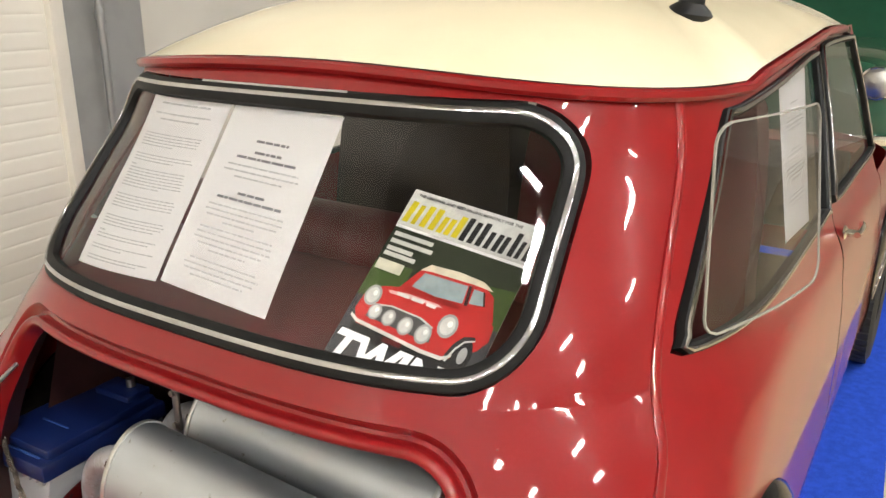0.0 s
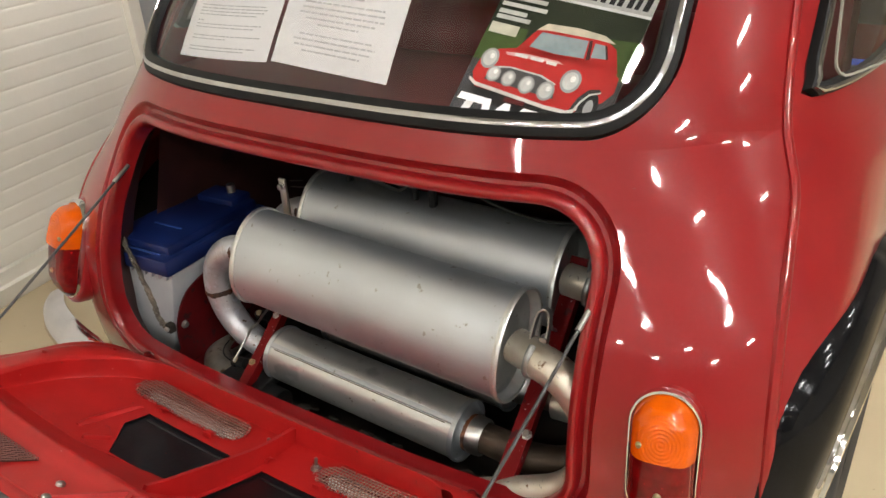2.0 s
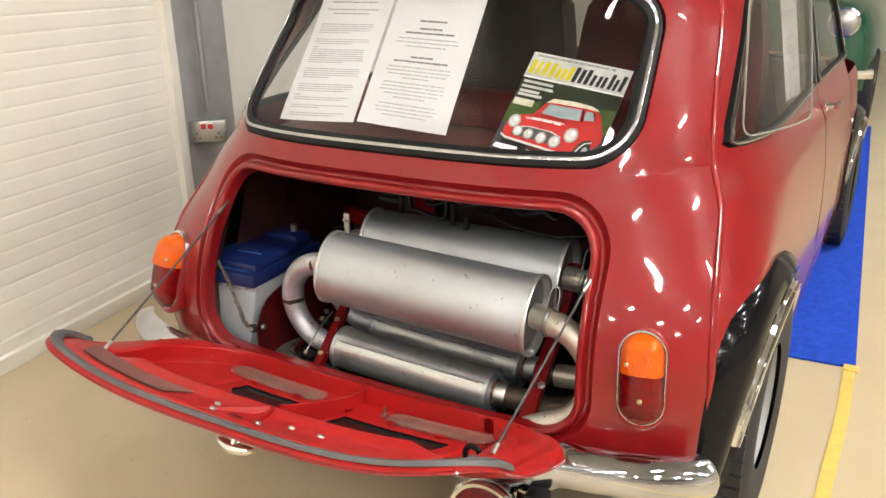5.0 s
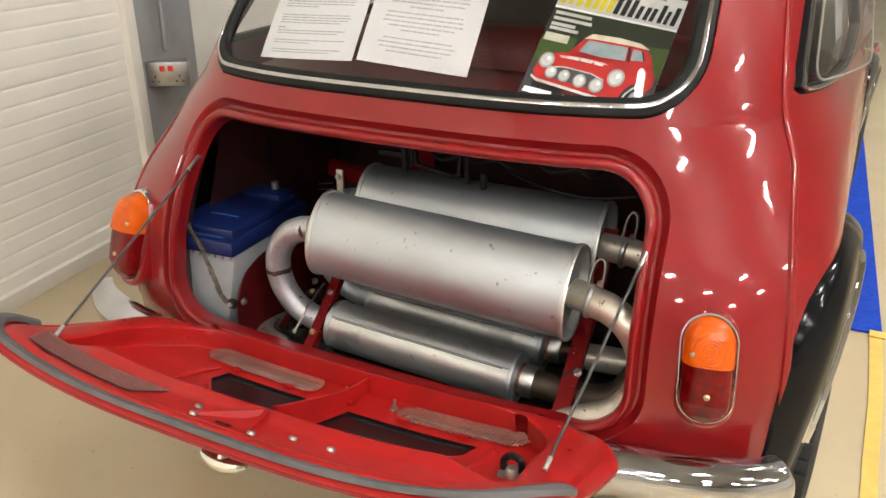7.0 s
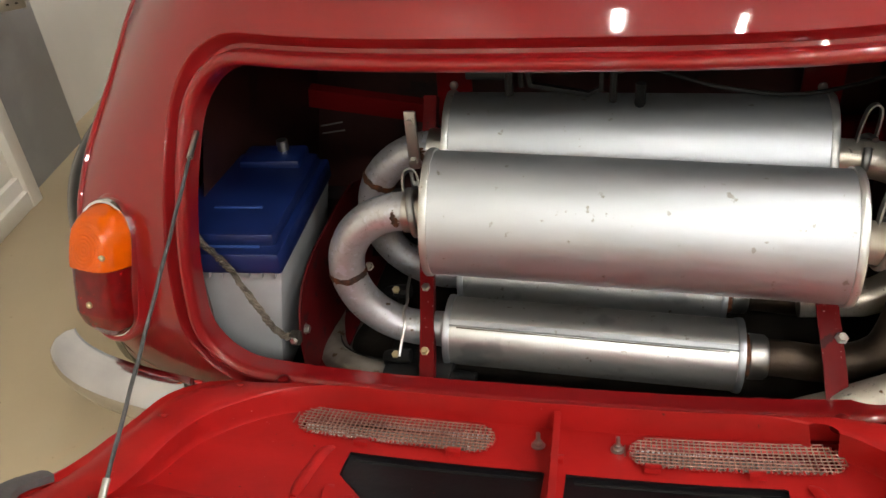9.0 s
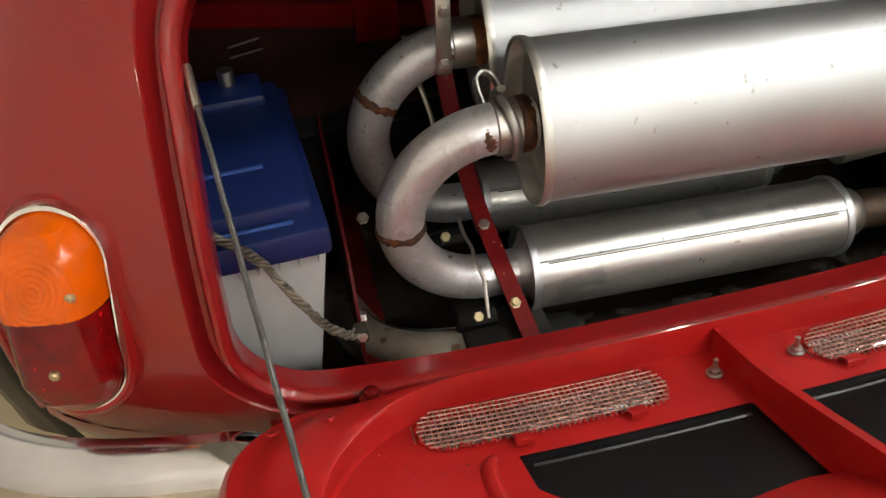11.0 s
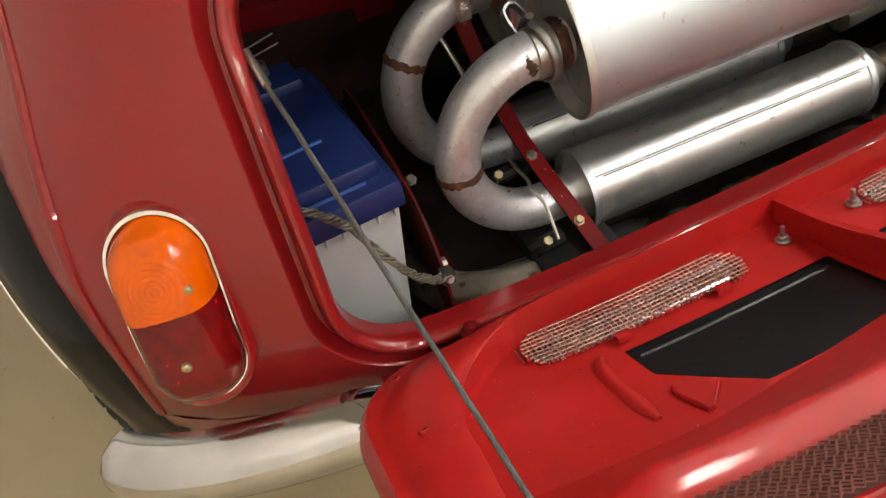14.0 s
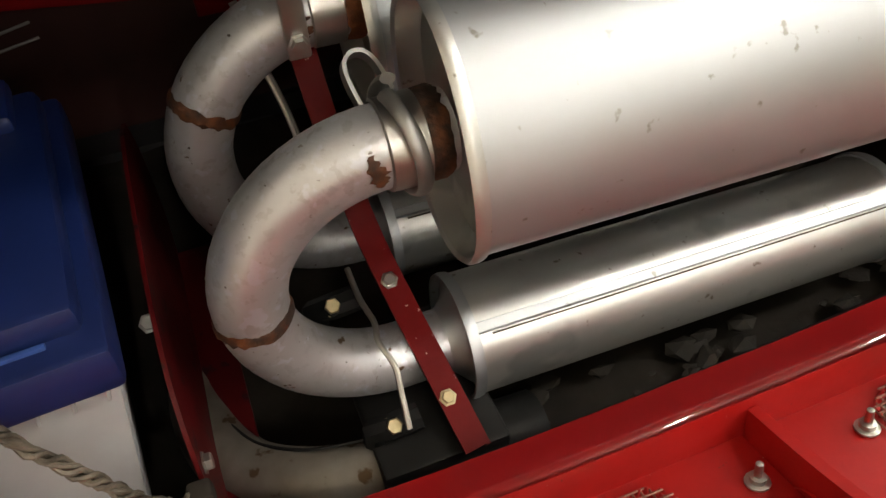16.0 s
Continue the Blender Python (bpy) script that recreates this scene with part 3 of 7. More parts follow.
def tail():
    # the skin round the boot opening
    bm = bmesh.new()
    hole = [(x / seam_x(z), z) for x, z in BOOT_EDGE]
    ring_panel(bm, hole, (-1, 1, 0.300, MID), lambda u, v: Vector((u * seam_x(v), rear_y(u * seam_x(v), v), v)), 16)
    # and round the rear window
    hole2 = [(x / seam_x(z), (z - MID) / (gutter_z(SEAM * x / seam_x(z)) - MID)) for x, z in offset_loop(WINDOW, 0.016)]

    def up(u, v):
        z = MID + v * (gutter_z(SEAM * u) - MID)
        return Vector((u * seam_x(z), rear_y(u * seam_x(z), z), z))
    ring_panel(bm, hole2, (-1, 1, 0, 1), up, 12)
    add("rear_panel", bm, "red")
    # channel and lip of the boot opening
    bm = bmesh.new()
    steps = [(0.027, 0.0), (0.0258, 0.0012), (0.0245, 0.0045), (0.0225, 0.0120), (0.0185, 0.0175), (0.0140, 0.0175), (0.0110, 0.0130), (0.0098, 0.0070), (0.0080, 0.0020), (0.0050, -0.0008), (0.0015, -0.0010), (-0.0020, 0.0015), (-0.0042, 0.0060), (-0.0045, 0.0110), (-0.0025, 0.0180), (0.0, 0.034)]
    rows = []
    for d, deep in steps:
        rows.append([rear_point(x, z, -deep) for x, z in offset_loop(BOOT, d)])
    grid(bm, rows, close_u=True)
    add("boot_surround", bm, "red", "red painted channel and rolled lip round the boot opening")
    # lap behind the joint of the two skins
    bm = bmesh.new()
    grid(bm, [[rear_point(u * seam_x(z), z, -0.0012) for u in np.linspace(-1, 1, 120)] for z in np.linspace(MID - 0.012, MID + 0.012, 5)])
    add("joint_lap", bm, "red")
    # upright body seams
    for sx in (-1, 1):
        bm = bmesh.new()
        line = []
        for z in np.linspace(0.305, 1.118, 40):
            x = seam_x(z)
            line.append(Vector((sx * x, rear_y(sx * x, z), z)))
        nrm = Vector((sx * 0.75, -0.66, 0))
        sweep(bm, line, [(-0.009, -0.006), (-0.007, 0.003), (-0.004, 0.0040), (0.0, 0.0045), (0.004, 0.0040), (0.007, 0.002), (0.009, -0.006)], up=nrm)
        add("body_seam", bm, "red")
    # valance under the sill
    bm = bmesh.new()
    rows = [[Vector((u * seam_x(0.3), rear_y(u * seam_x(0.3), 0.3) + q, z)) for u in np.linspace(-1, 1, 60)] for q, z in ((0, 0.3005), (0.001, 0.285), (0.008, 0.266), (0.035, 0.248), (0.09, 0.240))]
    grid(bm, rows)
    add("valance", bm, "red")


def window(loop, place, normal, parent_label, name, with_chrome=True, seal=0.016, glass_in=0.003):
    """Glass, rubber seal and bright insert in one opening."""
    pts = [place(u, v) for u, v in loop]
    bm = bmesh.new()
    sweep(bm, pts, [(-seal, -0.006), (-seal * 0.95, 0.004), (-seal * 0.45, 0.0085), (seal * 0.3, 0.0085), (seal * 0.85, 0.005), (seal, -0.006)], closed=True, up=lambda i: normal(i))
    s = add(name, bm, "rubber", parent_label)
    if with_chrome:
        bm = bmesh.new()
        out = [p + Vector(normal(i)) * 0.0075 for i, p in enumerate(pts)]
        sweep(bm, out, [(-0.0040, -0.001), (-0.0035, 0.0026), (0, 0.0038), (0.0035, 0.0026), (0.0040, -0.001)], closed=True, up=lambda i: normal(i))
        add("chrome_trim", bm, "trim", "bright chrome insert strip", parent=s)
    bm = bmesh.new()
    cu, cv = sum(p[0] for p in loop) / len(loop), sum(p[1] for p in loop) / len(loop)
    rows = [[place(cu + (u - cu) * k, cv + (v - cv) * k) - Vector(normal(i)) * glass_in for i, (u, v) in enumerate(loop)] for k in (1.0, 0.8, 0.6, 0.4, 0.2, 0.04)]
    vs = grid(bm, rows, close_u=True)
    bm.faces.new(vs[-1])
    g = add("pane", bm, "glass", "clear glass pane", parent=s)
    g.visible_shadow = False
    return s


def rear_window():
    nrm = [(rear_point(x, z, 1) - rear_point(x, z, 0)) for x, z in WINDOW]
    window(WINDOW, lambda u, v: rear_point(u, v), lambda i: nrm[i], "black rubber rear window seal", "rear_window")


def roof():
    """Domed cream roof inside a red rain gutter."""
    out = []
    for q in np.linspace(-1, 1, 61):
        u = math.copysign(abs(q) ** 0.8, q) * 0.985
        z = gutter_z(min(1, abs(u)) * math.copysign(1, u))
        x = u * HALF(z)
        out.append(Vector((x, rear_y(x, z), z)))
    w, zf = HALF(gutter_z(1)), gutter_z(1)
    right = [Vector((w * (1 - 0.10 * max(0, (y - 1.5) / 0.55) ** 2), y, eaves(y) - 0.05 * max(0, (y - 1.5) / 0.55) ** 2)) for y in np.linspace(0.74, 2.0, 22)]
    front = [Vector((x, 2.02 + 0.10 * (1 - (x / 0.5) ** 2), zf + 0.03 * (1 - (x / 0.5) ** 2))) for x in np.linspace(0.48, -0.48, 24)]
    left = [Vector((-p.x, p.y, p.z)) for p in reversed(right)]
    loop = out + right + front + left
    c = Vector((0, 1.2, 0))
    bm = bmesh.new()
    rows = []
    for k in (1.0, 0.985, 0.96, 0.92, 0.86, 0.78, 0.68, 0.56, 0.42, 0.28, 0.14, 0.03):
        rows.append([Vector((p.x * k, c.y + (p.y - c.y) * k, p.z * (k ** 2) + 1.15 * (1 - k ** 2) + 0.012 + 0.135 * (1 - k ** 3.0))) for p in loop])
    vs = grid(bm, rows, close_u=True)
    bm.faces.new(vs[-1])
    add("roof", bm, "cream", "cream painted roof panel")
    bm = bmesh.new()
    sweep(bm, loop, [(-0.008, -0.010), (0.012, -0.006), (0.016, 0.0), (0.015, 0.008), (0.009, 0.011), (0.004, 0.006), (-0.008, 0.006)], closed=True, up=(0, 0, 1))
    add("rain_gutter", bm, "red", "red painted rain gutter")
    # headlining
    bm = bmesh.new()
    rows = [[Vector((p.x * k, c.y + (p.y - c.y) * k, p.z + 0.05 * (1 - k * k) - 0.01)) for p in loop] for k in (0.97, 0.7, 0.4, 0.05)]
    vs = grid(bm, rows, close_u=True)
    bm.faces.new(vs[-1])
    add("headlining", bm, "darktrim")


ARCH = (0.40, 0.262)
ARCH_F = (2.44, 0.262)


def sides():
    for sx in (-1, 1):
        # lower quarter with a wheel opening
        def low(t0, t1, name, arch):
            bm = bmesh.new()
            nu, nv = 60, 36
            rows = []
            for j in range(nv + 1):
                z = 0.20 + (0.76 - 0.20) * j / nv
                xs = seam_x(z)
                ya = rear_y(sx * xs, z) if t0 is None else t0
                r = []
                for i in range(nu + 1):
                    y = ya + (t1 - ya) * i / nu
                    yy, zz = y, z
                    if arch:
                        d = math.hypot(y - arch[0], z - arch[1])
                        if 0.265 < d < 0.295 and 0 < i < nu and 0 < j < nv:
                            yy, zz = arch[0] + (y - arch[0]) * 0.295 / d, arch[1] + (z - arch[1]) * 0.295 / d
                    r.append(Vector((sx * side_x(yy - YAW * sx * 0.65, zz), yy, zz)))
                rows.append(r)
            grid(bm, rows)
            if arch:
                gone = [f for f in bm.faces if math.hypot(f.calc_center_median().y - arch[0], f.calc_center_median().z - arch[1]) < 0.287]
                gone += [f for f in bm.faces if f not in gone and t0 is None and f.calc_center_median().z < 0.265 and f.calc_center_median().y < arch[0]]
                bmesh.ops.delete(bm, geom=gone, context="FACES")
            add(name, bm, "red")
        low(None, 1.220, "quarter_panel", ARCH)
        low(1.234, 2.03, "door_skin", None)
        low(2.038, 2.75, "front_wing", ARCH_F)
        # dark strip behind the door's edge, added as the shade in the shut line
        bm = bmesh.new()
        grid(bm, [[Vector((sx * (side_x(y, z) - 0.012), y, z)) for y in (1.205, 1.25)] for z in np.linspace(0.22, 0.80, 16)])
        add("door_gap_shade", bm, "red_dark")

        # upper quarter with its window
        def up(u, v, ya, yb):
            z = 0.76 + v * (gutter_z(1) - 0.76)
            a = rear_y(sx * seam_x(z), z) if ya is None else ya(z)
            b = yb(z)
            y = a + (b - a) * u
            z = 0.76 + v * (eaves(y) - 0.76)
            return Vector((sx * side_x(y - YAW * sx * 0.60, z), y, z))

        def side_window(poly, ya, yb, skin, wname, label):
            loop = resample([(p.x, p.y) for p in spline([(*q, 0) for q in poly], 6, True)], 120)
            bm = bmesh.new()
            ring_panel(bm, offset_loop(loop, 0.02), (0, 1, 0, 1), lambda u, v: up(u, v, ya, yb), 6)
            add(skin, bm, "red")
            nrm = Vector((sx, -0.15 if ya is None else 0, 0.25)).normalized()
            return window(loop, lambda u, v: up(u, v, ya, yb), lambda i: nrm, label, wname, True, 0.008)
        side_window([(0.085, 0.17), (0.50, 0.165), (0.90, 0.17), (0.93, 0.22), (0.945, 0.84), (0.92, 0.91), (0.55, 0.91), (0.20, 0.90), (0.125, 0.86), (0.06, 0.36), (0.05, 0.22)], None, post, "upper_quarter", "quarter_window", "bright-trimmed quarter window, hinged slightly open")
        side_window([(0.05, 0.17), (0.5, 0.16), (0.95, 0.16), (0.97, 0.25), (0.90, 0.88), (0.86, 0.92), (0.45, 0.93), (0.08, 0.92), (0.04, 0.86), (0.03, 0.5), (0.03, 0.25)], lambda z: post(z) + 0.008, lambda z: 2.03 - 0.25 * max(0.0, z - 0.8), "door_frame", "door_window", "sliding door window in a bright frame")


def arches_and_wheels():
    for sx in (-1, 1):
        for nm, (cy, cz), x0 in (("rear", ARCH, 0.645), ("front", ARCH_F, 0.645)):
            # black flare bulging out from the wing, with a bright edge
            bm = bmesh.new()
            rows = []
            for a in np.linspace(radians(-6), radians(186), 64):
                k = max(0.0, math.sin(a))
                ry, rz = math.cos(a), math.sin(a)
                edge = (0.688 if sx > 0 else 0.722) + 0.042 * k
                puff = 0.35 + 0.65 * k
                square = 1.02 * (abs(ry) ** 4.0 + abs(rz) ** 4.0) ** (-1 / 4.0) if ry < 0 else 1.0
                r = []
                for rad, w, dx in ((0.347, 0.0, -0.006), (0.345, 0.0, 0.006), (0.339, 0.10, 0.011), (0.330, 0.36, 0.013), (0.318, 0.66, 0.012), (0.308, 0.86, 0.004), (0.298, 0.97, -0.008), (0.291, 1.0, -0.008), (0.271, 1.0, 0.009), (0.267, 1.0, 0.006), (0.268, 1.0, -0.06)):
                    rad *= 1 + (square - 1) * (1 - w) + (square - 1) * 0.25 * w
                    y, z = cy + rad * ry, cz + rad * rz * 0.95
                    side = side_x(max(y - YAW * sx * 0.65, 0.0), max(z, 0.22))
                    r.append(Vector((sx * (side * (1 - w) + edge * w + (dx * puff if 0.05 < w < 0.9 else dx)), y, z)))
                rows.append(r)
            grid(bm, rows)
            fl = add("wheel_arch_flare", bm, "blackp", "gloss black wheel arch flare")
            bm = bmesh.new()
            spin = np.linspace(radians(-6), radians(186), 64)[6:58]
            outward = [Vector((sx * 0.66, 0.75 * math.cos(a), 0.75 * math.sin(a))) for a in spin]
            line = [(r[7] + r[8]) / 2 + o * 0.002 for r, o in zip(rows[6:58], outward)]
            sweep(bm, line, [(-0.0125, -0.004), (-0.0125, 0.0035), (-0.009, 0.006), (-0.005, 0.0025), (0, 0.005), (0.005, 0.0025), (0.009, 0.006), (0.0125, 0.0035), (0.0125, -0.004)], up=lambda i: outward[i])
            add("bright_strip", bm, "chrome", "ribbed bright arch strip", parent=fl)
            # inner arch
            bm = bmesh.new()
            rows = [[Vector((sx * x, cy + 0.30 * math.cos(a), cz + 0.30 * math.sin(a))) for x in (0.69, 0.55)] for a in np.linspace(0, math.pi, 24)]
            grid(bm, rows)
            add("inner_arch", bm, "dirt")
            # wheel
            mx = Matrix.Translation((x0 if sx > 0 else -x0 - 0.03, cy, 0.262)) @ Matrix.Rotation(radians(90) * sx, 4, "Y")
            bm = bmesh.new()
            prof = [(0.135, -0.075), (0.20, -0.083), (0.238, -0.080), (0.255, -0.070), (0.262, -0.05), (0.262, 0.05), (0.255, 0.070), (0.238, 0.080), (0.20, 0.083), (0.135, 0.075)]
            lathe(bm, prof, mx, 56)
            w = add("wheel", bm, "tyre", "road wheel with a worn black tyre")
            bm = bmesh.new()
            for i in range(56):
                a = 2 * math.pi * i / 56
                for h0, h1 in ((-0.072, -0.028), (-0.022, 0.022), (0.028, 0.072)):
                    m2 = mx @ Matrix.Rotation(a + (0.05 if h0 == -0.022 else 0), 4, "Z")
                    block(bm, (0.256, -0.011, h0), (0.2655, 0.011, h1), 0, m2)
            add("tread", bm, "tyre", parent=w)
            bm = bmesh.new()
            lathe(bm, [(0.140, 0.066), (0.130, 0.040), (0.120, -0.015), (0.09, -0.025), (0.05, -0.012), (0.03, -0.006), (0.001, -0.004)], mx, 40)
            add("rim", bm, "grey", "grey painted steel rim", parent=w)
    # sill trims between the arches
    for sx in (-1, 1):
        bm = bmesh.new()
        pts = [(sx * 0.685, y, 0.235 + 0.02 * max(0, (0.8 - y) / 0.15)) for y in np.linspace(0.70, 2.14, 12)]
        sweep(bm, pts, [(-0.012, -0.004), (-0.012, 0.004), (0, 0.008), (0.012, 0.004), (0.012, -0.004)], up=(sx, 0, 0))
        add("sill_trim", bm, "chrome", "bright sill trim strip")
    bm = bmesh.new()
    block(bm, (-0.62, 0.75, 0.18), (0.62, 2.2, 0.21), 0)
    add("underbody", bm, "dirt")


def bumper():
    bm = bmesh.new()
    pts, ups = [], []
    zb = 0.316
    for q in [math.copysign(1 - (1 - abs(v)) ** 1.5, v) for v in np.linspace(-1, 1, 121)]:
        xx = q * 0.700
        e = 0.003
        back = lambda v: -0.122 + YAW * v + 0.21 * (1 - (1 - (abs(v) / 0.722) ** 3) ** (1 / 3))
        p = Vector((xx - 0.010, back(xx), zb))
        n = Vector((back(xx + e) - back(xx - e), -2 * e, 0))
        q2 = min(1.0, max(0.0, (0.465 - abs(xx)) / 0.08))
        p.z -= 0.036 * q2 * q2 * (3 - 2 * q2)
        pts.append(p)
        ups.append(n.normalized())
    prof = [(-0.036, -0.022), (-0.037, -0.010), (-0.031, 0.006), (-0.018, 0.017), (0, 0.021), (0.018, 0.017), (0.031, 0.006), (0.037, -0.010), (0.036, -0.022), (0.0, -0.012)]
    sweep(bm, pts, prof, up=lambda i: ups[i], scale=lambda t: 1.1 if 0.025 < t < 0.975 else 0.12 + 0.98 * math.sqrt(max(0.0, 1 - (1 - min(t, 1 - t) / 0.025) ** 2)))
    add("rear_bumper", bm, "chrome_old", "chromed rear bumper blade, dark reflections put into its patchy colour")


def tail_lamp(sx):
    """Upright amber and red lamp in a bright surround, on a red plinth."""
    cx, zt, zb = 0.553, 0.554, 0.402
    hw = 0.0382
    mid, big, lean = (cx, 1.0, 0.29) if sx > 0 else (cx + 0.017, 1.12, 0.38)
    loop = []
    for i in range(25):
        a = math.pi * i / 24
        loop.append((hw * math.cos(a), zt - hw + hw * math.sin(a)))
    for i in range(25):
        a = math.pi + math.pi * i / 24
        loop.append((hw * math.cos(a), zb + hw * 0.95 + hw * 0.95 * math.sin(a)))
    loop = resample(loop, 96)

    def at(u, z, out, k=1.0):
        # the lamp faces back and out to its side, standing on the curved skin
        zz = 0.495
        turn = radians(12)
        v = (z - zz) * k * big
        side = mid + u * k * big * math.cos(turn) + out * math.sin(turn) - 0.10 * v
        return Vector((sx * side, 0.002 + 0.010 * sx + lean * v + u * k * math.sin(turn) - out * math.cos(turn), zz + v + 0.25 * max(0.0, out)))
    bm = bmesh.new()
    rows = [[at(u, z, o, k) for u, z in loop] for k, o in ((1.20, -0.060), (1.17, -0.020), (1.14, -0.002), (1.11, 0.006), (1.06, 0.010), (1.0, 0.010))]
    grid(bm, rows, close_u=True)
    lamp = add("tail_lamp", bm, "red", "upright tail lamp with amber and red lenses")
    bm = bmesh.new()
    slim = lambda z, k: 1 + (k - 1) * lerp(z, [zb, zb + 0.05, zt - 0.06, zt], [0.25, 0.6, 0.9, 1.15])
    rows = [[at(u, z, o * lerp(z, [zb, zb + 0.06], [0.6, 1.0]), slim(z, k)) for u, z in loop] for k, o in ((1.07, 0.006), (1.085, 0.015), (1.065, 0.020), (1.02, 0.020), (0.99, 0.014))]
    grid(bm, rows, close_u=True)
    add("lamp_surround", bm, "chrome", "bright lamp surround", parent=lamp)
    split = 0.4900

    def lens(name, material, keep, deep):
        bm = bmesh.new()
        lo, hi = (split + 0.0006, zt) if keep > 0 else (zb, split - 0.0006)
        rows = []
        nz = 60
        for j in range(nz + 1):
            z = lo + (hi - lo) * j / nz
            if z > zt - hw:
                half = math.sqrt(max(1e-6, hw ** 2 - (z - (zt - hw)) ** 2))
            elif z < zb + hw * 0.95:
                half = math.sqrt(max(1e-6, hw ** 2 * (1 - ((zb + hw * 0.95 - z) / (hw * 0.95)) ** 2)))
            else:
                half = hw
            half = max(half, 0.002)
            r = []
            for i in range(49):
                q = -1 + 2 * i / 48
                e = max(0.0, 1 - abs(q) ** 4.0) ** 0.5
                dome = deep * e * lerp((z - zb) / (zt - zb), [0, 0.10, 0.22, 0.45, 0.62, 0.85, 0.95, 1], [0.10, 0.55, 0.85, 1.0, 1.06, 0.98, 0.75, 0.10])
                rip = 0.0
                if keep > 0:
                    rr = math.hypot(q * half, z - (split + 0.022))
                    rip = 0.0005 * math.sin(rr * 1500) if rr < 0.030 else 0
                r.append(at(q * half * 0.985, z, 0.012 + dome + rip * e))
            rows.append(r)
        grid(bm, rows)
        # back of the lens
        add(name, bm, material, parent=lamp)
    lens("amber_lens", "amber", 1, 0.041)
    lens("red_lens", "redlens", -1, 0.037)
    for z, dx in ((0.449, 0.0), (0.506, -0.023)):
        bm = bmesh.new()
        c = at(dx, z, 0.0465 if z < 0.46 else 0.0495)
        lathe(bm, [(0.0045, -0.004), (0.0045, 0.0015), (0.003, 0.003), (0.0005, 0.0032)], Matrix.Translation(c) @ Matrix.Rotation(radians(12) * sx, 4, "Z") @ Matrix.Rotation(radians(90), 4, "X"), 14)
        add("lens_screw", bm, "brassy", parent=lamp)


tail()
rear_window()
roof()
sides()
arches_and_wheels()
bumper()
tail_lamp(1)
tail_lamp(-1)


def fog_lamp():
    """Round chrome fog lamp with a dark red lens, slung under the bumper."""
    m = Matrix.Translation((0.345, -0.165, 0.226)) @ Matrix.Rotation(radians(90), 4, "X")
    bm = bmesh.new()
    lathe(bm, [(0.0001, -0.060), (0.030, -0.056), (0.055, -0.036), (0.068, -0.010), (0.074, 0.0), (0.075, 0.008), (0.071, 0.013), (0.064, 0.012), (0.062, 0.006)], m, 48)
    lamp = add("fog_lamp", bm, "chrome", "chrome rear fog lamp with a dark red lens")
    bm = bmesh.new()
    lathe(bm, [(0.063, 0.007), (0.058, 0.011), (0.045, 0.015), (0.025, 0.018), (0.0001, 0.019)], m, 48)
    add("fog_lens", bm, "redlens", "dark red domed lens", parent=lamp)
    bm = bmesh.new()
    block(bm, (0.405, -0.150, 0.190), (0.445, -0.110, 0.285), 0.008)
    add("lamp_bracket", bm, "black", parent=lamp)


fog_lamp()


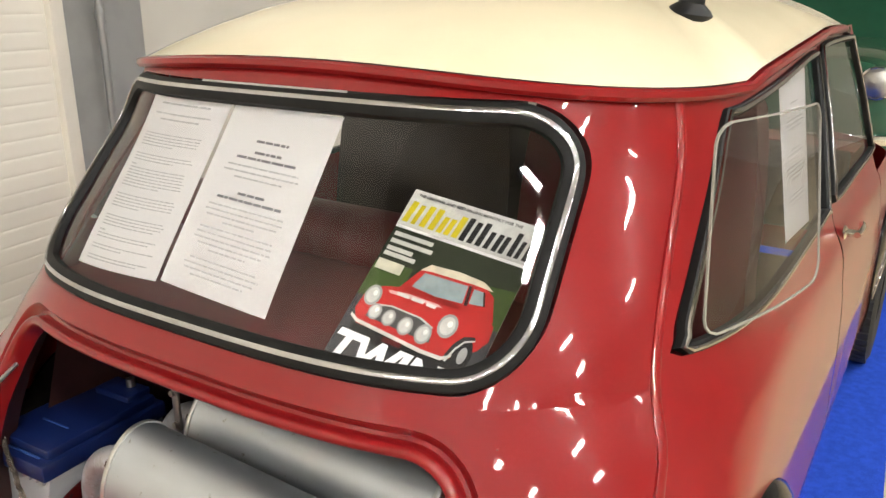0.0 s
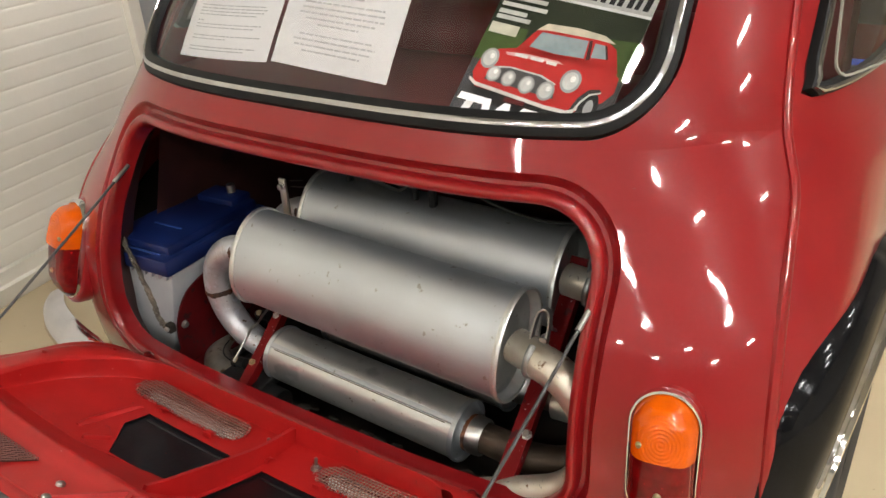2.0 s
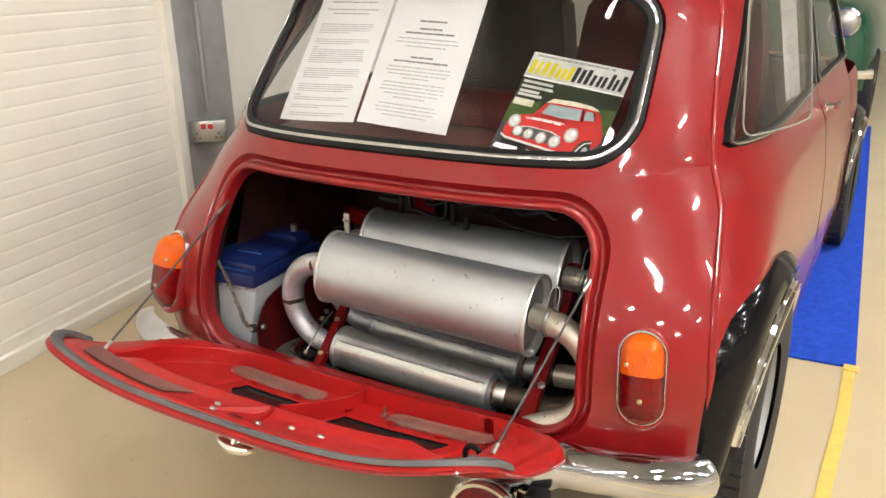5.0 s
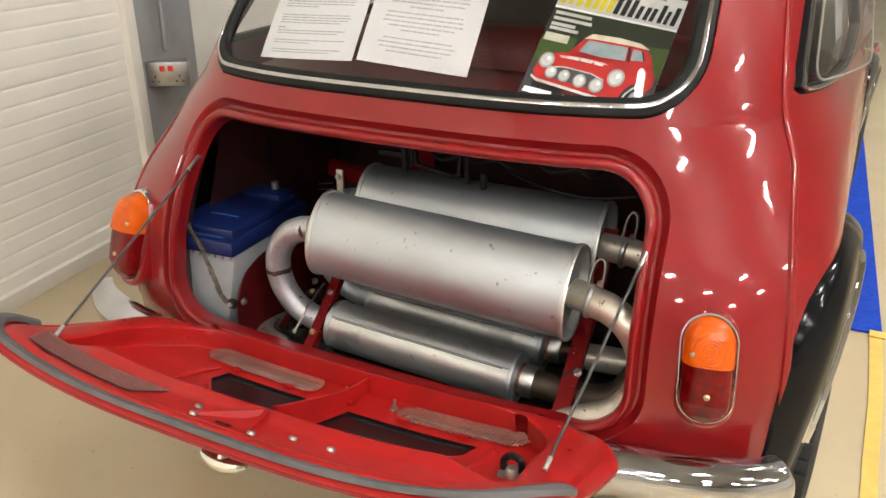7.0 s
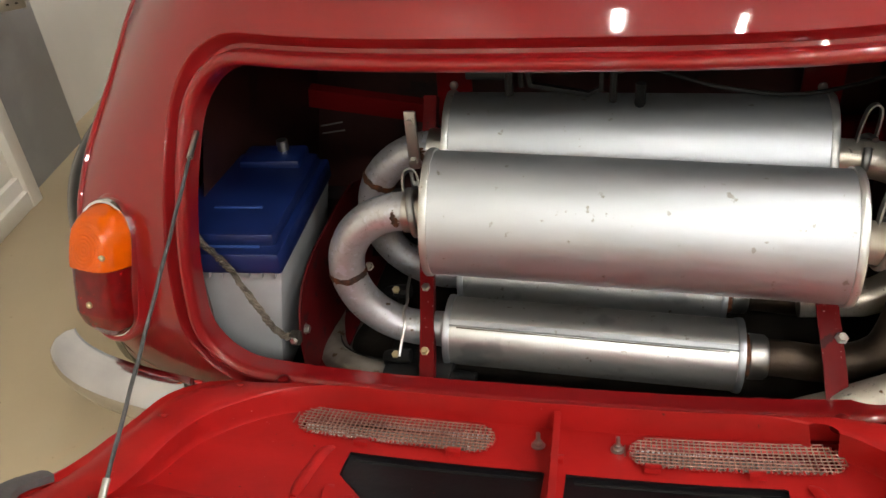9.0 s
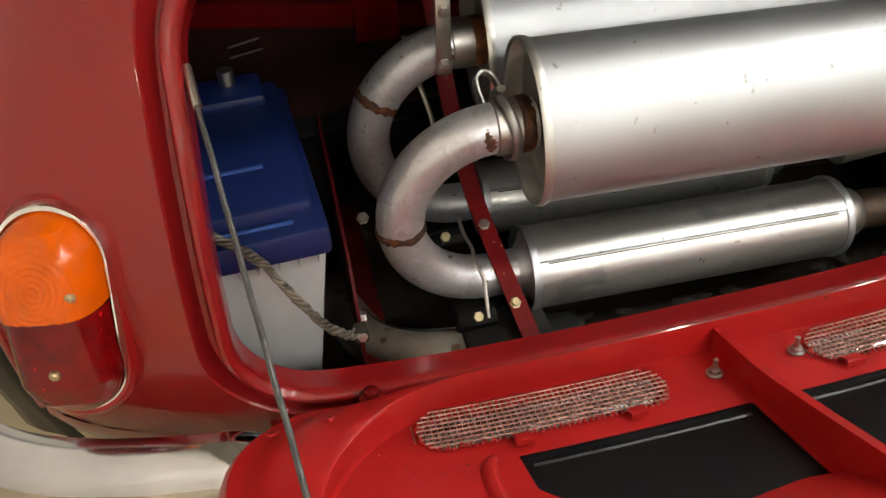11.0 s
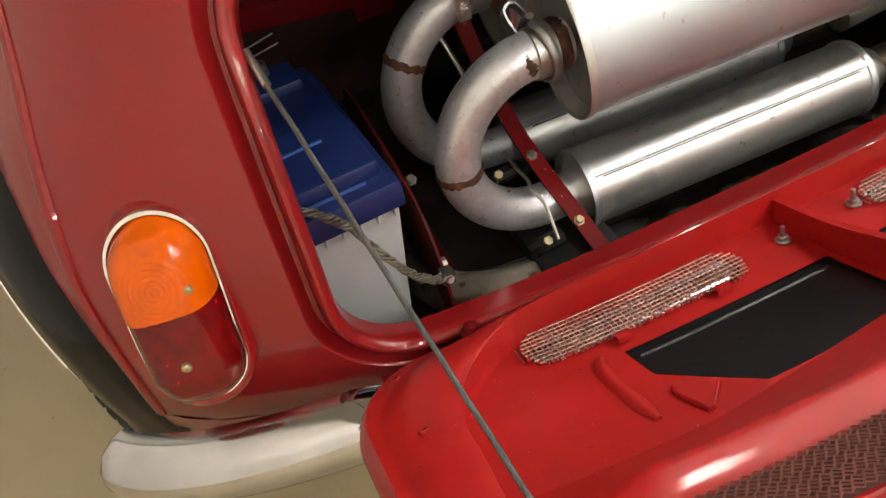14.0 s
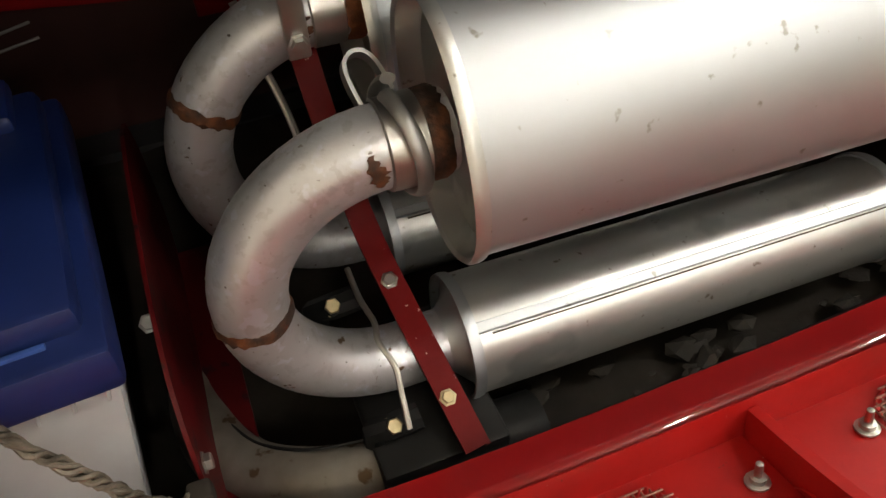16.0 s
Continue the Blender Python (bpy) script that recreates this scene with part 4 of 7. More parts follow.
# ---- the boot: tub, lid, cables ----
def boot_tub():
    n = 14
    back, roofz = 0.60, 0.755

    def wall(a, b, c, d):
        a, b, c, d = map(Vector, (a, b, c, d))
        grid(bm, [[a.lerp(b, i / n).lerp(d.lerp(c, i / n), j / n) for i in range(n + 1)] for j in range(n + 1)])
    # lining colours are darkened to hold the shade inside the boot
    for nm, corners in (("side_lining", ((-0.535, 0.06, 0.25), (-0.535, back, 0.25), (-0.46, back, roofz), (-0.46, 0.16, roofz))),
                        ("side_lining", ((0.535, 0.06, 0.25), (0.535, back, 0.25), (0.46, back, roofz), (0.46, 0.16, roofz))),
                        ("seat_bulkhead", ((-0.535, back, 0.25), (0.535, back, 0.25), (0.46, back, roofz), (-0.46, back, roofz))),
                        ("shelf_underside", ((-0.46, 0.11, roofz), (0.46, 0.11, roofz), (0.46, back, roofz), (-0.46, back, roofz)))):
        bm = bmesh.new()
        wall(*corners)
        add(nm, bm, "dirt" if nm == "shelf_underside" else "red_dark", "grimy boot lining, its dark colour holding the boot's shade")
    bm = bmesh.new()
    rows = []
    for j in range(25):
        y = -0.035 + 0.63 * j / 24
        rows.append([(x, y, 0.245 + 0.010 * noise.noise((x * 9, y * 9, 3.1)) + 0.02 * max(0, 1 - (y + 0.035) / 0.03)) for x in np.linspace(-0.53, 0.53, 45)])
    grid(bm, rows)
    add("boot_floor", bm, "dirt", "dark oily boot floor")
    # inner faces from the opening's lip to the tub, boot shade kept in their colour
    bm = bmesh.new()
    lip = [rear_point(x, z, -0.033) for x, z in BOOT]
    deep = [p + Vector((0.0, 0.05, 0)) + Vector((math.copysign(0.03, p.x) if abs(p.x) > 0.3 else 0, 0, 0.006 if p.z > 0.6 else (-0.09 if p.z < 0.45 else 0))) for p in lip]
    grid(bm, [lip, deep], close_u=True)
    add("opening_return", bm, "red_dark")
    # red rail and upright plates against the bulkhead, wiring and brackets under the shelf
    bm = bmesh.new()
    sweep(bm, [(-0.52, 0.56, 0.475), (-0.10, 0.56, 0.420), (0.52, 0.56, 0.420)], [(-0.006, -0.022), (0.014, -0.018), (0.014, 0.018), (-0.006, 0.022)], up=(0, 0, 1))
    add("cross_rail", bm, "red", "dark red cross rail behind the silencers")
    for x in (-0.215, 0.395):
        bm = bmesh.new()
        block(bm, (x - 0.032, 0.535, 0.40), (x + 0.032, 0.541, 0.72), 0.002)
        p = add("upright_plate", bm, "red", "dark red upright plate")
        bm = bmesh.new()
        lathe(bm, [(0.0001, 0.0), (0.008, 0.0), (0.008, 0.004), (0.005, 0.006), (0.0001, 0.0062)], Matrix.Translation((x, 0.535, 0.505)) @ Matrix.Rotation(radians(90), 4, "X"), 8)
        add("plate_bolt", bm, "zinc", parent=p)
    for x, z in ((0.02, 0.664), (0.09, 0.668), (-0.06, 0.675), (0.24, 0.672), (-0.14, 0.69), (-0.28, 0.68)):
        bm = bmesh.new()
        tube(bm, spline([(x - 0.10, 0.30, z + 0.04), (x - 0.03, 0.23, z - 0.008), (x + 0.03, 0.22, z + 0.004), (x + 0.06, 0.23, z - 0.006), (x + 0.11, 0.30, z + 0.04)], 6), 0.0045, 8)
        add("wire", bm, "black", "black wire under the shelf")
    bm = bmesh.new()
    tube(bm, spline([(0.40, 0.25, 0.640), (0.30, 0.22, 0.628), (0.20, 0.22, 0.636), (0.10, 0.26, 0.65)], 8), 0.003, 8)
    add("loose_wire", bm, "rubber", "thin dark wire hanging under the shelf")
    bm = bmesh.new()
    block(bm, (-0.125, 0.20, 0.652), (-0.072, 0.215, 0.664), 0.003)
    add("under_shelf_bracket", bm, "black", "black bracket edge under the shelf")
    bm = bmesh.new()
    frame_line = [(-0.045, 0.205, 0.675), (-0.040, 0.205, 0.645), (-0.010, 0.205, 0.640), (0.035, 0.205, 0.632), (0.050, 0.205, 0.640), (0.052, 0.205, 0.672)]
    sweep(bm, frame_line, [(-0.003, -0.004), (-0.003, 0.004), (0.003, 0.004), (0.003, -0.004)], up=(0, -1, 0))
    add("under_shelf_frame", bm, "black", "black metal frame under the shelf")
    for a, b in (((-0.424, 0.40, 0.486), (-0.384, 0.40, 0.494)), ((-0.424, 0.40, 0.472), (-0.382, 0.40, 0.479))):
        bm = bmesh.new()
        tube(bm, [a, b], 0.0013, 6)
        add("pale_wire", bm, "zinc_dull", "thin pale wire by the battery")
    for x, z, r in ((-0.068, 0.640, 0.006), (0.066, 0.632, 0.005), (0.100, 0.612, 0.007), (-0.052, 0.652, 0.004)):
        bm = bmesh.new()
        tube(bm, [(x, 0.205, z - 0.010), (x, 0.205, z + 0.035)], r, 8)
        add("hanging_stud", bm, "black", "black hanging stud")


HINGE = Vector((0, -0.066, 0.318))
LOWERED = Matrix.Translation(HINGE) @ Matrix.Rotation(radians(76), 4, "X") @ Matrix.Translation(-HINGE)


def lid_at(x, s, deep=0.0):
    """A place on the lowered lid: x across, s metres from the hinge edge, deep metres in from its outer skin."""
    z = 0.330 + s * 0.985
    flatter = 0.036 * min(1.2, max(0.0, (s - 0.14) / 0.26)) ** 1.6
    return LOWERED @ rear_point(x, z, flatter - deep)


def lid_loop(half, s0, s1, r, rt, n=160):
    return resample(rounded(-half, half, s0, s1, r, 10, rt), n)


LID_LEN = 0.402


SLOTS = ((-0.298, -0.056), (0.108, 0.330))
SLOT_S = (0.020, 0.064)


def pierce(bm, boxes=False):
    """Cut the two long slots through a sheet given in flat (x, s, depth), then lay it on the lid."""
    for x0, x1 in SLOTS:
        loop = rounded(x0, x1, SLOT_S[0], SLOT_S[1], 0.0225, 4)
        loop = [p for i, p in enumerate(loop) if math.hypot(p[0] - loop[i - 1][0], p[1] - loop[i - 1][1]) > 0.002]
        sides_of = []
        for i, p in enumerate(loop):
            q = loop[i - 1]
            nrm = Vector((p[1] - q[1], q[0] - p[0], 0)).normalized()
            near = [f for f in bm.faces if x0 - 0.05 < f.calc_center_median().x < x1 + 0.05 and f.calc_center_median().y < 0.13]
            geom = near + list({e for f in near for e in f.edges}) + list({v for f in near for v in f.verts})
            bmesh.ops.bisect_plane(bm, geom=geom, plane_co=(p[0], p[1], 0), plane_no=nrm, dist=1e-6)
            sides_of.append((p, nrm))
        gone = []
        for f in bm.faces:
            c = f.calc_center_median()
            if all((c.x - p[0]) * n.x + (c.y - p[1]) * n.y < 1e-5 for p, n in sides_of):
                gone.append(f)
        bmesh.ops.delete(bm, geom=gone, context="FACES")
    if boxes:
        for poly in BOXES:
            planes = []
            for i, p in enumerate(poly):
                q = poly[i - 1]
                nrm = Vector((p[1] - q[1], q[0] - p[0], 0)).normalized()
                near = [f for f in bm.faces if abs(f.calc_center_median().x - poly[0][0]) < 0.36 and f.calc_center_median().z < 0.008]
                geom = near + list({e for f in near for e in f.edges}) + list({v for f in near for v in f.verts})
                bmesh.ops.bisect_plane(bm, geom=geom, plane_co=(p[0], p[1], 0), plane_no=nrm, dist=1e-6)
                planes.append((p, nrm))
            gone = [f for f in bm.faces if f.calc_center_median().z < 0.008 and all((f.calc_center_median().x - p[0]) * n.x + (f.calc_center_median().y - p[1]) * n.y < 1e-5 for p, n in planes)]
            bmesh.ops.delete(bm, geom=gone, context="FACES")
    for v in bm.verts:
        v.co = lid_at(v.co.x, v.co.y, v.co.z)


# outlines of the two openings over the plate box, counter-clockwise
BOXES = ([(-0.218, 0.092), (0.012, 0.092), (0.012, 0.212), (-0.149, 0.212), (-0.215, 0.141)], [(0.036, 0.092), (0.268, 0.092), (0.265, 0.141), (0.199, 0.212), (0.036, 0.212)])


def boot_lid():
    outer = [(x * (1.012 - 0.037 * s / LID_LEN), s) for x, s in lid_loop(0.478, 0.0, LID_LEN, 0.10, 0.085)]
    inner = [(x, s) for x, s in lid_loop(0.394, 0.005, LID_LEN - 0.026, 0.165, 0.08)]
    mix = lambda k: [(a[0] + (b[0] - a[0]) * k, a[1] + (b[1] - a[1]) * k) for a, b in zip(outer, inner)]
    bm = bmesh.new()
    rows = []
    cs = LID_LEN / 2
    for k in [*np.linspace(0.02, 0.94, 24), 0.96, 0.985, 1.0]:
        rows.append([Vector((x * k, cs + (s - cs) * k, 0.0)) for x, s in outer])
    rows.append([Vector((x, s, 0.004)) for x, s in outer])
    grid(bm, rows, close_u=True)
    pierce(bm)
    lid = add("boot_lid", bm, "red", "lowered red boot lid seen from inside")
    # inner pressing: rim, raised band, step down to the pan
    bm = bmesh.new()
    prof = [(0.0, 0.0045), (0.03, 0.011), (0.09, 0.013), (0.20, 0.010), (0.26, 0.014), (0.36, 0.020), (0.50, 0.023), (0.80, 0.024), (0.94, 0.024), (0.975, 0.022), (0.965, 0.012), (0.955, 0.008), (0.97, 0.0065)]
    rows = []
    thick = [(0.0, 0.0045), (0.03, 0.017), (0.09, 0.025), (0.20, 0.027), (0.26, 0.029), (0.36, 0.036), (0.50, 0.041), (0.80, 0.043), (0.94, 0.043), (0.985, 0.041), (0.97, 0.022), (0.945, 0.009), (0.96, 0.0065)]
    for (k, d), (_, d2) in zip(prof, thick):
        # thick along the hinge and the sides, thinner towards the free edge
        rows.append([Vector((x, s, d + (d2 - d) * lerp(s, [0.20, 0.29], [1.0, 0.0]))) for x, s in mix(k)])
    for k in np.linspace(0.985, 0.02, 30):
        rows.append([Vector((x * k, cs + (s - cs) * k, 0.006)) for x, s in inner])
    grid(bm, rows, close_u=True)
    pierce(bm, True)
    add("inner_pressing", bm, "red_in", "bright red inner pressing with worn paint", parent=lid)

    def strip(name, pts, h, material="red_in", thick=0.0016, base=0.006, lean=0.0, label=""):
        """An upright flange on the pan along a line of (x, s)."""
        bm = bmesh.new()
        rows = []
        for i, (x, s) in enumerate(pts):
            hh = h(i / (len(pts) - 1)) if callable(h) else h
            rows.append([lid_at(x, s - thick, base), lid_at(x, s - thick + lean * hh, base + hh), lid_at(x, s + thick + lean * hh, base + hh), lid_at(x, s + thick, base)])
        grid(bm, rows, close_u=True)
        return add(name, bm, material, label, parent=lid)
    # stiffening rib: a face that climbs from the pan to a rolled crest, then falls to the mesh strip
    bm = bmesh.new()
    foot = lambda x: 0.228 - 0.026 * max(0.0, 1 - abs(x + 0.01) / 0.20)
    crest = lambda x: min(1.0, 9 * (0.405 - abs(x)) + 0.12)
    rows = []
    for x in np.linspace(-0.402, 0.402, 70):
        k, f = crest(x) * 0.92, foot(x)
        rows.append([lid_at(x, f + (0.300 - f) * t, 0.0068 + 0.041 * t * k) for t in (0.0, 0.02, 0.5, 0.95)]
                    + [lid_at(x, sv, 0.0068 + d * k) for sv, d in ((0.3015, 0.0420), (0.306, 0.0432), (0.311, 0.0418), (0.320, 0.0320), (0.331, 0.0250), (0.374, 0.0185), (0.380, 0.008))])
    grid(bm, rows)
    add("long_rib", bm, "red_in", "red stiffening rib along the lid", parent=lid)
    slope = lambda sv: 0.0304 - (sv - 0.331) * 0.0060 / 0.043
    # transverse rib and its two splayed tails
    for nm, a, b, d0, d1 in (("cross_rib", (0.018, 0.006), (0.030, 0.296), 0.034, 0.050), ("splayed_rib", (0.026, 0.318), (-0.050, 0.372), 0.046, 0.025), ("splayed_rib", (0.036, 0.318), (0.052, 0.372), 0.046, 0.025)):
        bm = bmesh.new()
        rows = []
        for t in np.linspace(0, 1, 14):
            x, sv, d = a[0] + (b[0] - a[0]) * t, a[1] + (b[1] - a[1]) * t, d0 + (d1 - d0) * t
            rows.append([lid_at(x - 0.0018, sv, 0.005), lid_at(x - 0.0018, sv, d), lid_at(x + 0.006, sv, d + 0.001), lid_at(x + 0.006, sv, d - 0.0005), lid_at(x + 0.0018, sv, 0.005)])
        grid(bm, rows, close_u=True)
        add(nm, bm, "red_in", parent=lid)
    # black plate box behind two long openings
    for poly in BOXES:
        x0, x1 = min(p[0] for p in poly), max(p[0] for p in poly)
        bm = bmesh.new()
        pts = resample(poly, 90)
        cu, cv = (x0 + x1) / 2, 0.15
        rows = [[lid_at(cu + (u - cu) * k, cv + (v - cv) * k, d) for u, v in pts] for k, d in [(1.004, 0.0064), (1.004, 0.0024)] + [(k, 0.0022) for k in (0.96, 0.85, 0.7, 0.55, 0.4, 0.25, 0.1, 0.01)]]
        grid(bm, rows, close_u=True)
        add("plate_box", bm, "blackbox", "black satin back of the plate box", parent=lid)
        for q0, xa, xb in ((0.010, x0 + 0.010, x1 - 0.008),):
            bm = bmesh.new()
            rows = [[lid_at(x, 0.092 + q0 + q, d) for q, d in ((-0.003, 0.0022), (-0.001, 0.0036), (0.001, 0.0040), (0.003, 0.0022))] for x in np.linspace(xa, xb, 20)]
            grid(bm, rows)
            add("plate_box_fold", bm, "blackbox", parent=lid)
    # wire mesh over the two slots by the hinge
    for x0, x1 in SLOTS:
        s0, s1 = SLOT_S
        slot = [(x, s) for x, s in resample(rounded(x0, x1, s0, s1, 0.022, 6), 72)]
        bm = bmesh.new()
        grid(bm, [[lid_at(u, v, d) for u, v in slot] for d in (0.0, 0.0065)], close_u=True)
        add("slot_edge", bm, "red_in", parent=lid)
        bm = bmesh.new()
        step = 0.0060
        xs = np.arange(x0 - 0.008, x1 + 0.008, step)
        for x in xs:
            lo, hi = s0 - 0.003 - random.random() * 0.003, s1 + 0.003 + random.random() * 0.003
            end = min(x - x0, x1 - x)
            if end < 0.02:
                cut = 0.02 - math.sqrt(max(0, 0.02 ** 2 - (0.02 - max(end, -0.006)) ** 2)) if end > 0 else 0.016
                lo, hi = lo + cut, hi - cut
            tube(bm, [lid_at(x, s, 0.0096) for q, s in enumerate(np.linspace(lo, hi, 3))], 0.0009, 4)
        for q, s in enumerate(np.arange(s0 - 0.004, s1 + 0.006, step)):
            off = min(1.0, abs(s - (s0 + s1) / 2) / ((s1 - s0) / 2 + 0.005))
            inset = 0.022 * (1 - math.sqrt(1 - off * off)) - random.uniform(0.001, 0.005)
            tube(bm, [lid_at(x, s, 0.0108) for x in np.linspace(x0 + inset, x1 - inset, 12)], 0.0009, 4)
        tagged(add("wire_mesh", bm, "mesh_wire", "woven wire mesh, painted red at its edges", parent=lid), kind="stuff")
        bm = bmesh.new()
        rim = resample(rounded(x0 - 0.003, x1 + 0.003, s0 - 0.003, s1 + 0.003, 0.024, 6), 90)
        for i, (u, v) in enumerate(rim):
            a = random.random() * 0.004
            tube(bm, [lid_at(u, v, 0.0075), lid_at(u + random.uniform(-0.003, 0.003), v + random.uniform(-0.003, 0.003), 0.0095 + a * 0.6)], 0.0014, 4)
        tagged(add("frayed_mesh_edge", bm, "red_in", parent=lid), kind="stuff")
    # expanded mesh panel by the lid's free edge
    for sx in (-1,):
        bm = bmesh.new()
        rows_n = 17
        for j in range(rows_n):
            s = 0.332 + 0.039 * j / (rows_n - 1)
            xa, xb = (0.392 - 0.022 * j / rows_n, 0.125 + 0.03 * (j / rows_n))
            pts = []
            m = int((xa - xb) / 0.0042)
            for i in range(m + 1):
                x = xa + (xb - xa) * i / m
                pts.append(lid_at(sx * x, s + 0.0016 * (1 if (i + j) % 2 else -1), slope(s) + 0.0035))
            tube(bm, pts, 0.0008, 4)
        tagged(add("expanded_mesh", bm, "mesh_brown", "brown expanded metal mesh", parent=lid), kind="stuff")
        # added dark sheet that gives the shade between the mesh strands
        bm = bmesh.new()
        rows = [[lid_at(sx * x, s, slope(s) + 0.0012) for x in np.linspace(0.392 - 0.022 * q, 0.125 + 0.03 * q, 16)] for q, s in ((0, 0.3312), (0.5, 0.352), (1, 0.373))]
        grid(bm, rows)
        add("mesh_shade_sheet", bm, "mesh_shade", parent=lid)
    # grey sealing strip along the free edge
    bm = bmesh.new()
    top = [(x, s) for x, s in outer if s > 0.29]
    top.sort()
    line = [lid_at(x * 0.985, 0.29 + (s - 0.29) * 0.93, 0.0135) for x, s in top]
    nrm = lid_at(0, 0.40, 1.0) - lid_at(0, 0.40, 0.0)
    sweep(bm, line, [(-0.012, -0.002), (-0.011, 0.005), (-0.004, 0.0080), (0.004, 0.0080), (0.011, 0.005), (0.012, -0.002)], up=nrm)
    add("sealing_strip", bm, "grey_seal", "grey rubber sealing strip", parent=lid)
    # studs, tabs, patch, bolts
    for x, s in ((0.0, 0.042), (0.092, 0.038)):
        bm = bmesh.new()
        base, tip = lid_at(x, s, 0.007), lid_at(x, s, 0.026)
        q = (tip - base).to_track_quat("Z", "Y").to_matrix().to_4x4()
        lathe(bm, [(0.0001, 0.0), (0.0085, 0.0), (0.0085, 0.0015), (0.0055, 0.002), (0.0055, 0.006), (0.0028, 0.0065), (0.0026, 0.018), (0.0001, 0.0185)], Matrix.Translation(base) @ q, 14)
        add("stud", bm, "zinc", "zinc plated stud and washer", parent=lid)
    for x, s, w in ((-0.209, 0.068, 0.017), (-0.096, 0.066, 0.017), (0.024, 0.062, 0.015), (0.13, 0.066, 0.017), (0.24, 0.068, 0.017)):
        bm = bmesh.new()
        rows = [[lid_at(x + dx, s + ds, d) for dx in np.linspace(-w / 2, w / 2, 4)] for ds, d in ((-0.006, 0.007), (0.0, 0.0125), (0.009, 0.0155), (0.0135, 0.0145), (0.0135, 0.009))]
        grid(bm, rows)
        add("folded_tab", bm, "red_in", parent=lid)
    for sx in (-1, 1):
        bm = bmesh.new()
        tri = resample([(-0.217, 0.171), (-0.211, 0.170), (-0.181, 0.187), (-0.181, 0.192), (-0.204, 0.217), (-0.210, 0.217), (-0.219, 0.182)], 60)
        cu, cv = sum(p[0] for p in tri) / 60, sum(p[1] for p in tri) / 60
        if sx > 0:
            tri, cu = [(-p[0] + 0.05, p[1]) for p in tri], -cu + 0.05
        rows = [[lid_at(cu + (u - cu) * k, cv + (v - cv) * k, d) for u, v in tri] for k, d in ((1.0, 0.006), (1.0, 0.0105), (0.93, 0.0115), (0.5, 0.0115), (0.05, 0.0115))]
        grid(bm, rows, close_u=True)
        add("corner_patch", bm, "red_in", parent=lid)
        # pressed groove beside the box
        bm = bmesh.new()
        ln = [lid_at(x if sx < 0 else 0.05 - x, s, 0.0065) for x, s in ((-0.240, 0.087), (-0.248, 0.100), (-0.250, 0.125), (-0.249, 0.165), (-0.246, 0.200))]
        ln = spline(ln, 5)
        sweep(bm, ln, [(-0.008, 0), (-0.005, 0.004), (0, 0.0055), (0.005, 0.004), (0.008, 0)], up=nrm, scale=lambda t: 0.5 + min(1, 6 * min(t, 1 - t)) * 0.5)
        add("pressed_ridge", bm, "red_in", parent=lid)
        # rubber stop on the hinge edge
        bm = bmesh.new()
        base = lid_at(sx * 0.338, 0.004, 0.026)
        tip = lid_at(sx * 0.338, 0.004, 0.042)
        lathe(bm, [(0.013, 0), (0.0125, 0.006), (0.008, 0.009), (0.007, 0.014), (0.003, 0.016), (0.0001, 0.0162)], Matrix.Translation(base) @ (tip - base).to_track_quat("Z", "Y").to_matrix().to_4x4(), 18)
        add("hinge_bolt", bm, "red_frame", parent=lid)
        if sx < 0:
            continue
        bm = bmesh.new()
        b0 = lid_at(sx * 0.362, 0.186, 0.0072)
        lathe(bm, [(0.022, 0), (0.022, 0.002), (0.012, 0.003), (0.011, 0.010), (0.008, 0.013), (0.0001, 0.0132)], Matrix.Translation(b0) @ (tip - base).to_track_quat("Z", "Y").to_matrix().to_4x4(), 20)
        add("cable_boss", bm, "zinc", parent=lid)
        bm = bmesh.new()
        tube(bm, spline([b0 + Vector((0.012, 0, 0.01)), b0 + Vector((0.010, 0, 0.028)), b0 + Vector((-0.004, 0, 0.032)), b0 + Vector((-0.014, 0.0, 0.022)), b0 + Vector((-0.014, 0, 0.008))], 5), 0.005, 8)
        add("rubber_hook", bm, "rubber", parent=lid)
    for x, s in ((-0.038, 0.368), (0.062, 0.368), (-0.055, 0.343), (0.11, 0.345), (0.17, 0.345)):
        bm = bmesh.new()
        c = lid_at(x, s, slope(s) + 0.002)
        q = nrm.to_track_quat("Z", "Y").to_matrix().to_4x4()
        lathe(bm, [(0.006, -0.003), (0.006, 0.001), (0.0035, 0.003), (0.0001, 0.0032)], Matrix.Translation(c) @ q, 12)
        add("bolt_head", bm, "zinc", parent=lid)
    # drain holes in the raised band
    for x, s, r in ((-0.382, 0.042, 0.0032), (-0.434, 0.055, 0.004), (-0.430, 0.15, 0.0035), (0.382, 0.042, 0.0032), (0.430, 0.15, 0.0035)):
        bm = bmesh.new()
        q = nrm.to_track_quat("Z", "Y").to_matrix().to_4x4()
        lathe(bm, [(r * 1.6, 0.0), (r * 1.3, 0.0012), (r, 0.0010), (r * 0.95, -0.002)], Matrix.Translation(lid_at(x, s, 0.0432)) @ q, 16)
        h = add("drain_hole", bm, "red_in", parent=lid)
        bm = bmesh.new()
        lathe(bm, [(r, 0.0004), (0.0001, 0.0004)], Matrix.Translation(lid_at(x, s, 0.0432)) @ q, 16)
        hb = add("hole_shade", bm, "black", parent=lid)
    # latch plate and outside handle
    bm = bmesh.new()
    for a, b in (((0.0, 0.364), (0.028, 0.370)),):
        rows = [[lid_at(x, s, slope(s) + 0.0012) for x in np.linspace(a[0], b[0], 5)] for s in (a[1], b[1])]
        grid(bm, rows)
    add("latch_slot", bm, "black", parent=lid)
    bm = bmesh.new()
    c = lid_at(0.028, 0.362, -0.020)
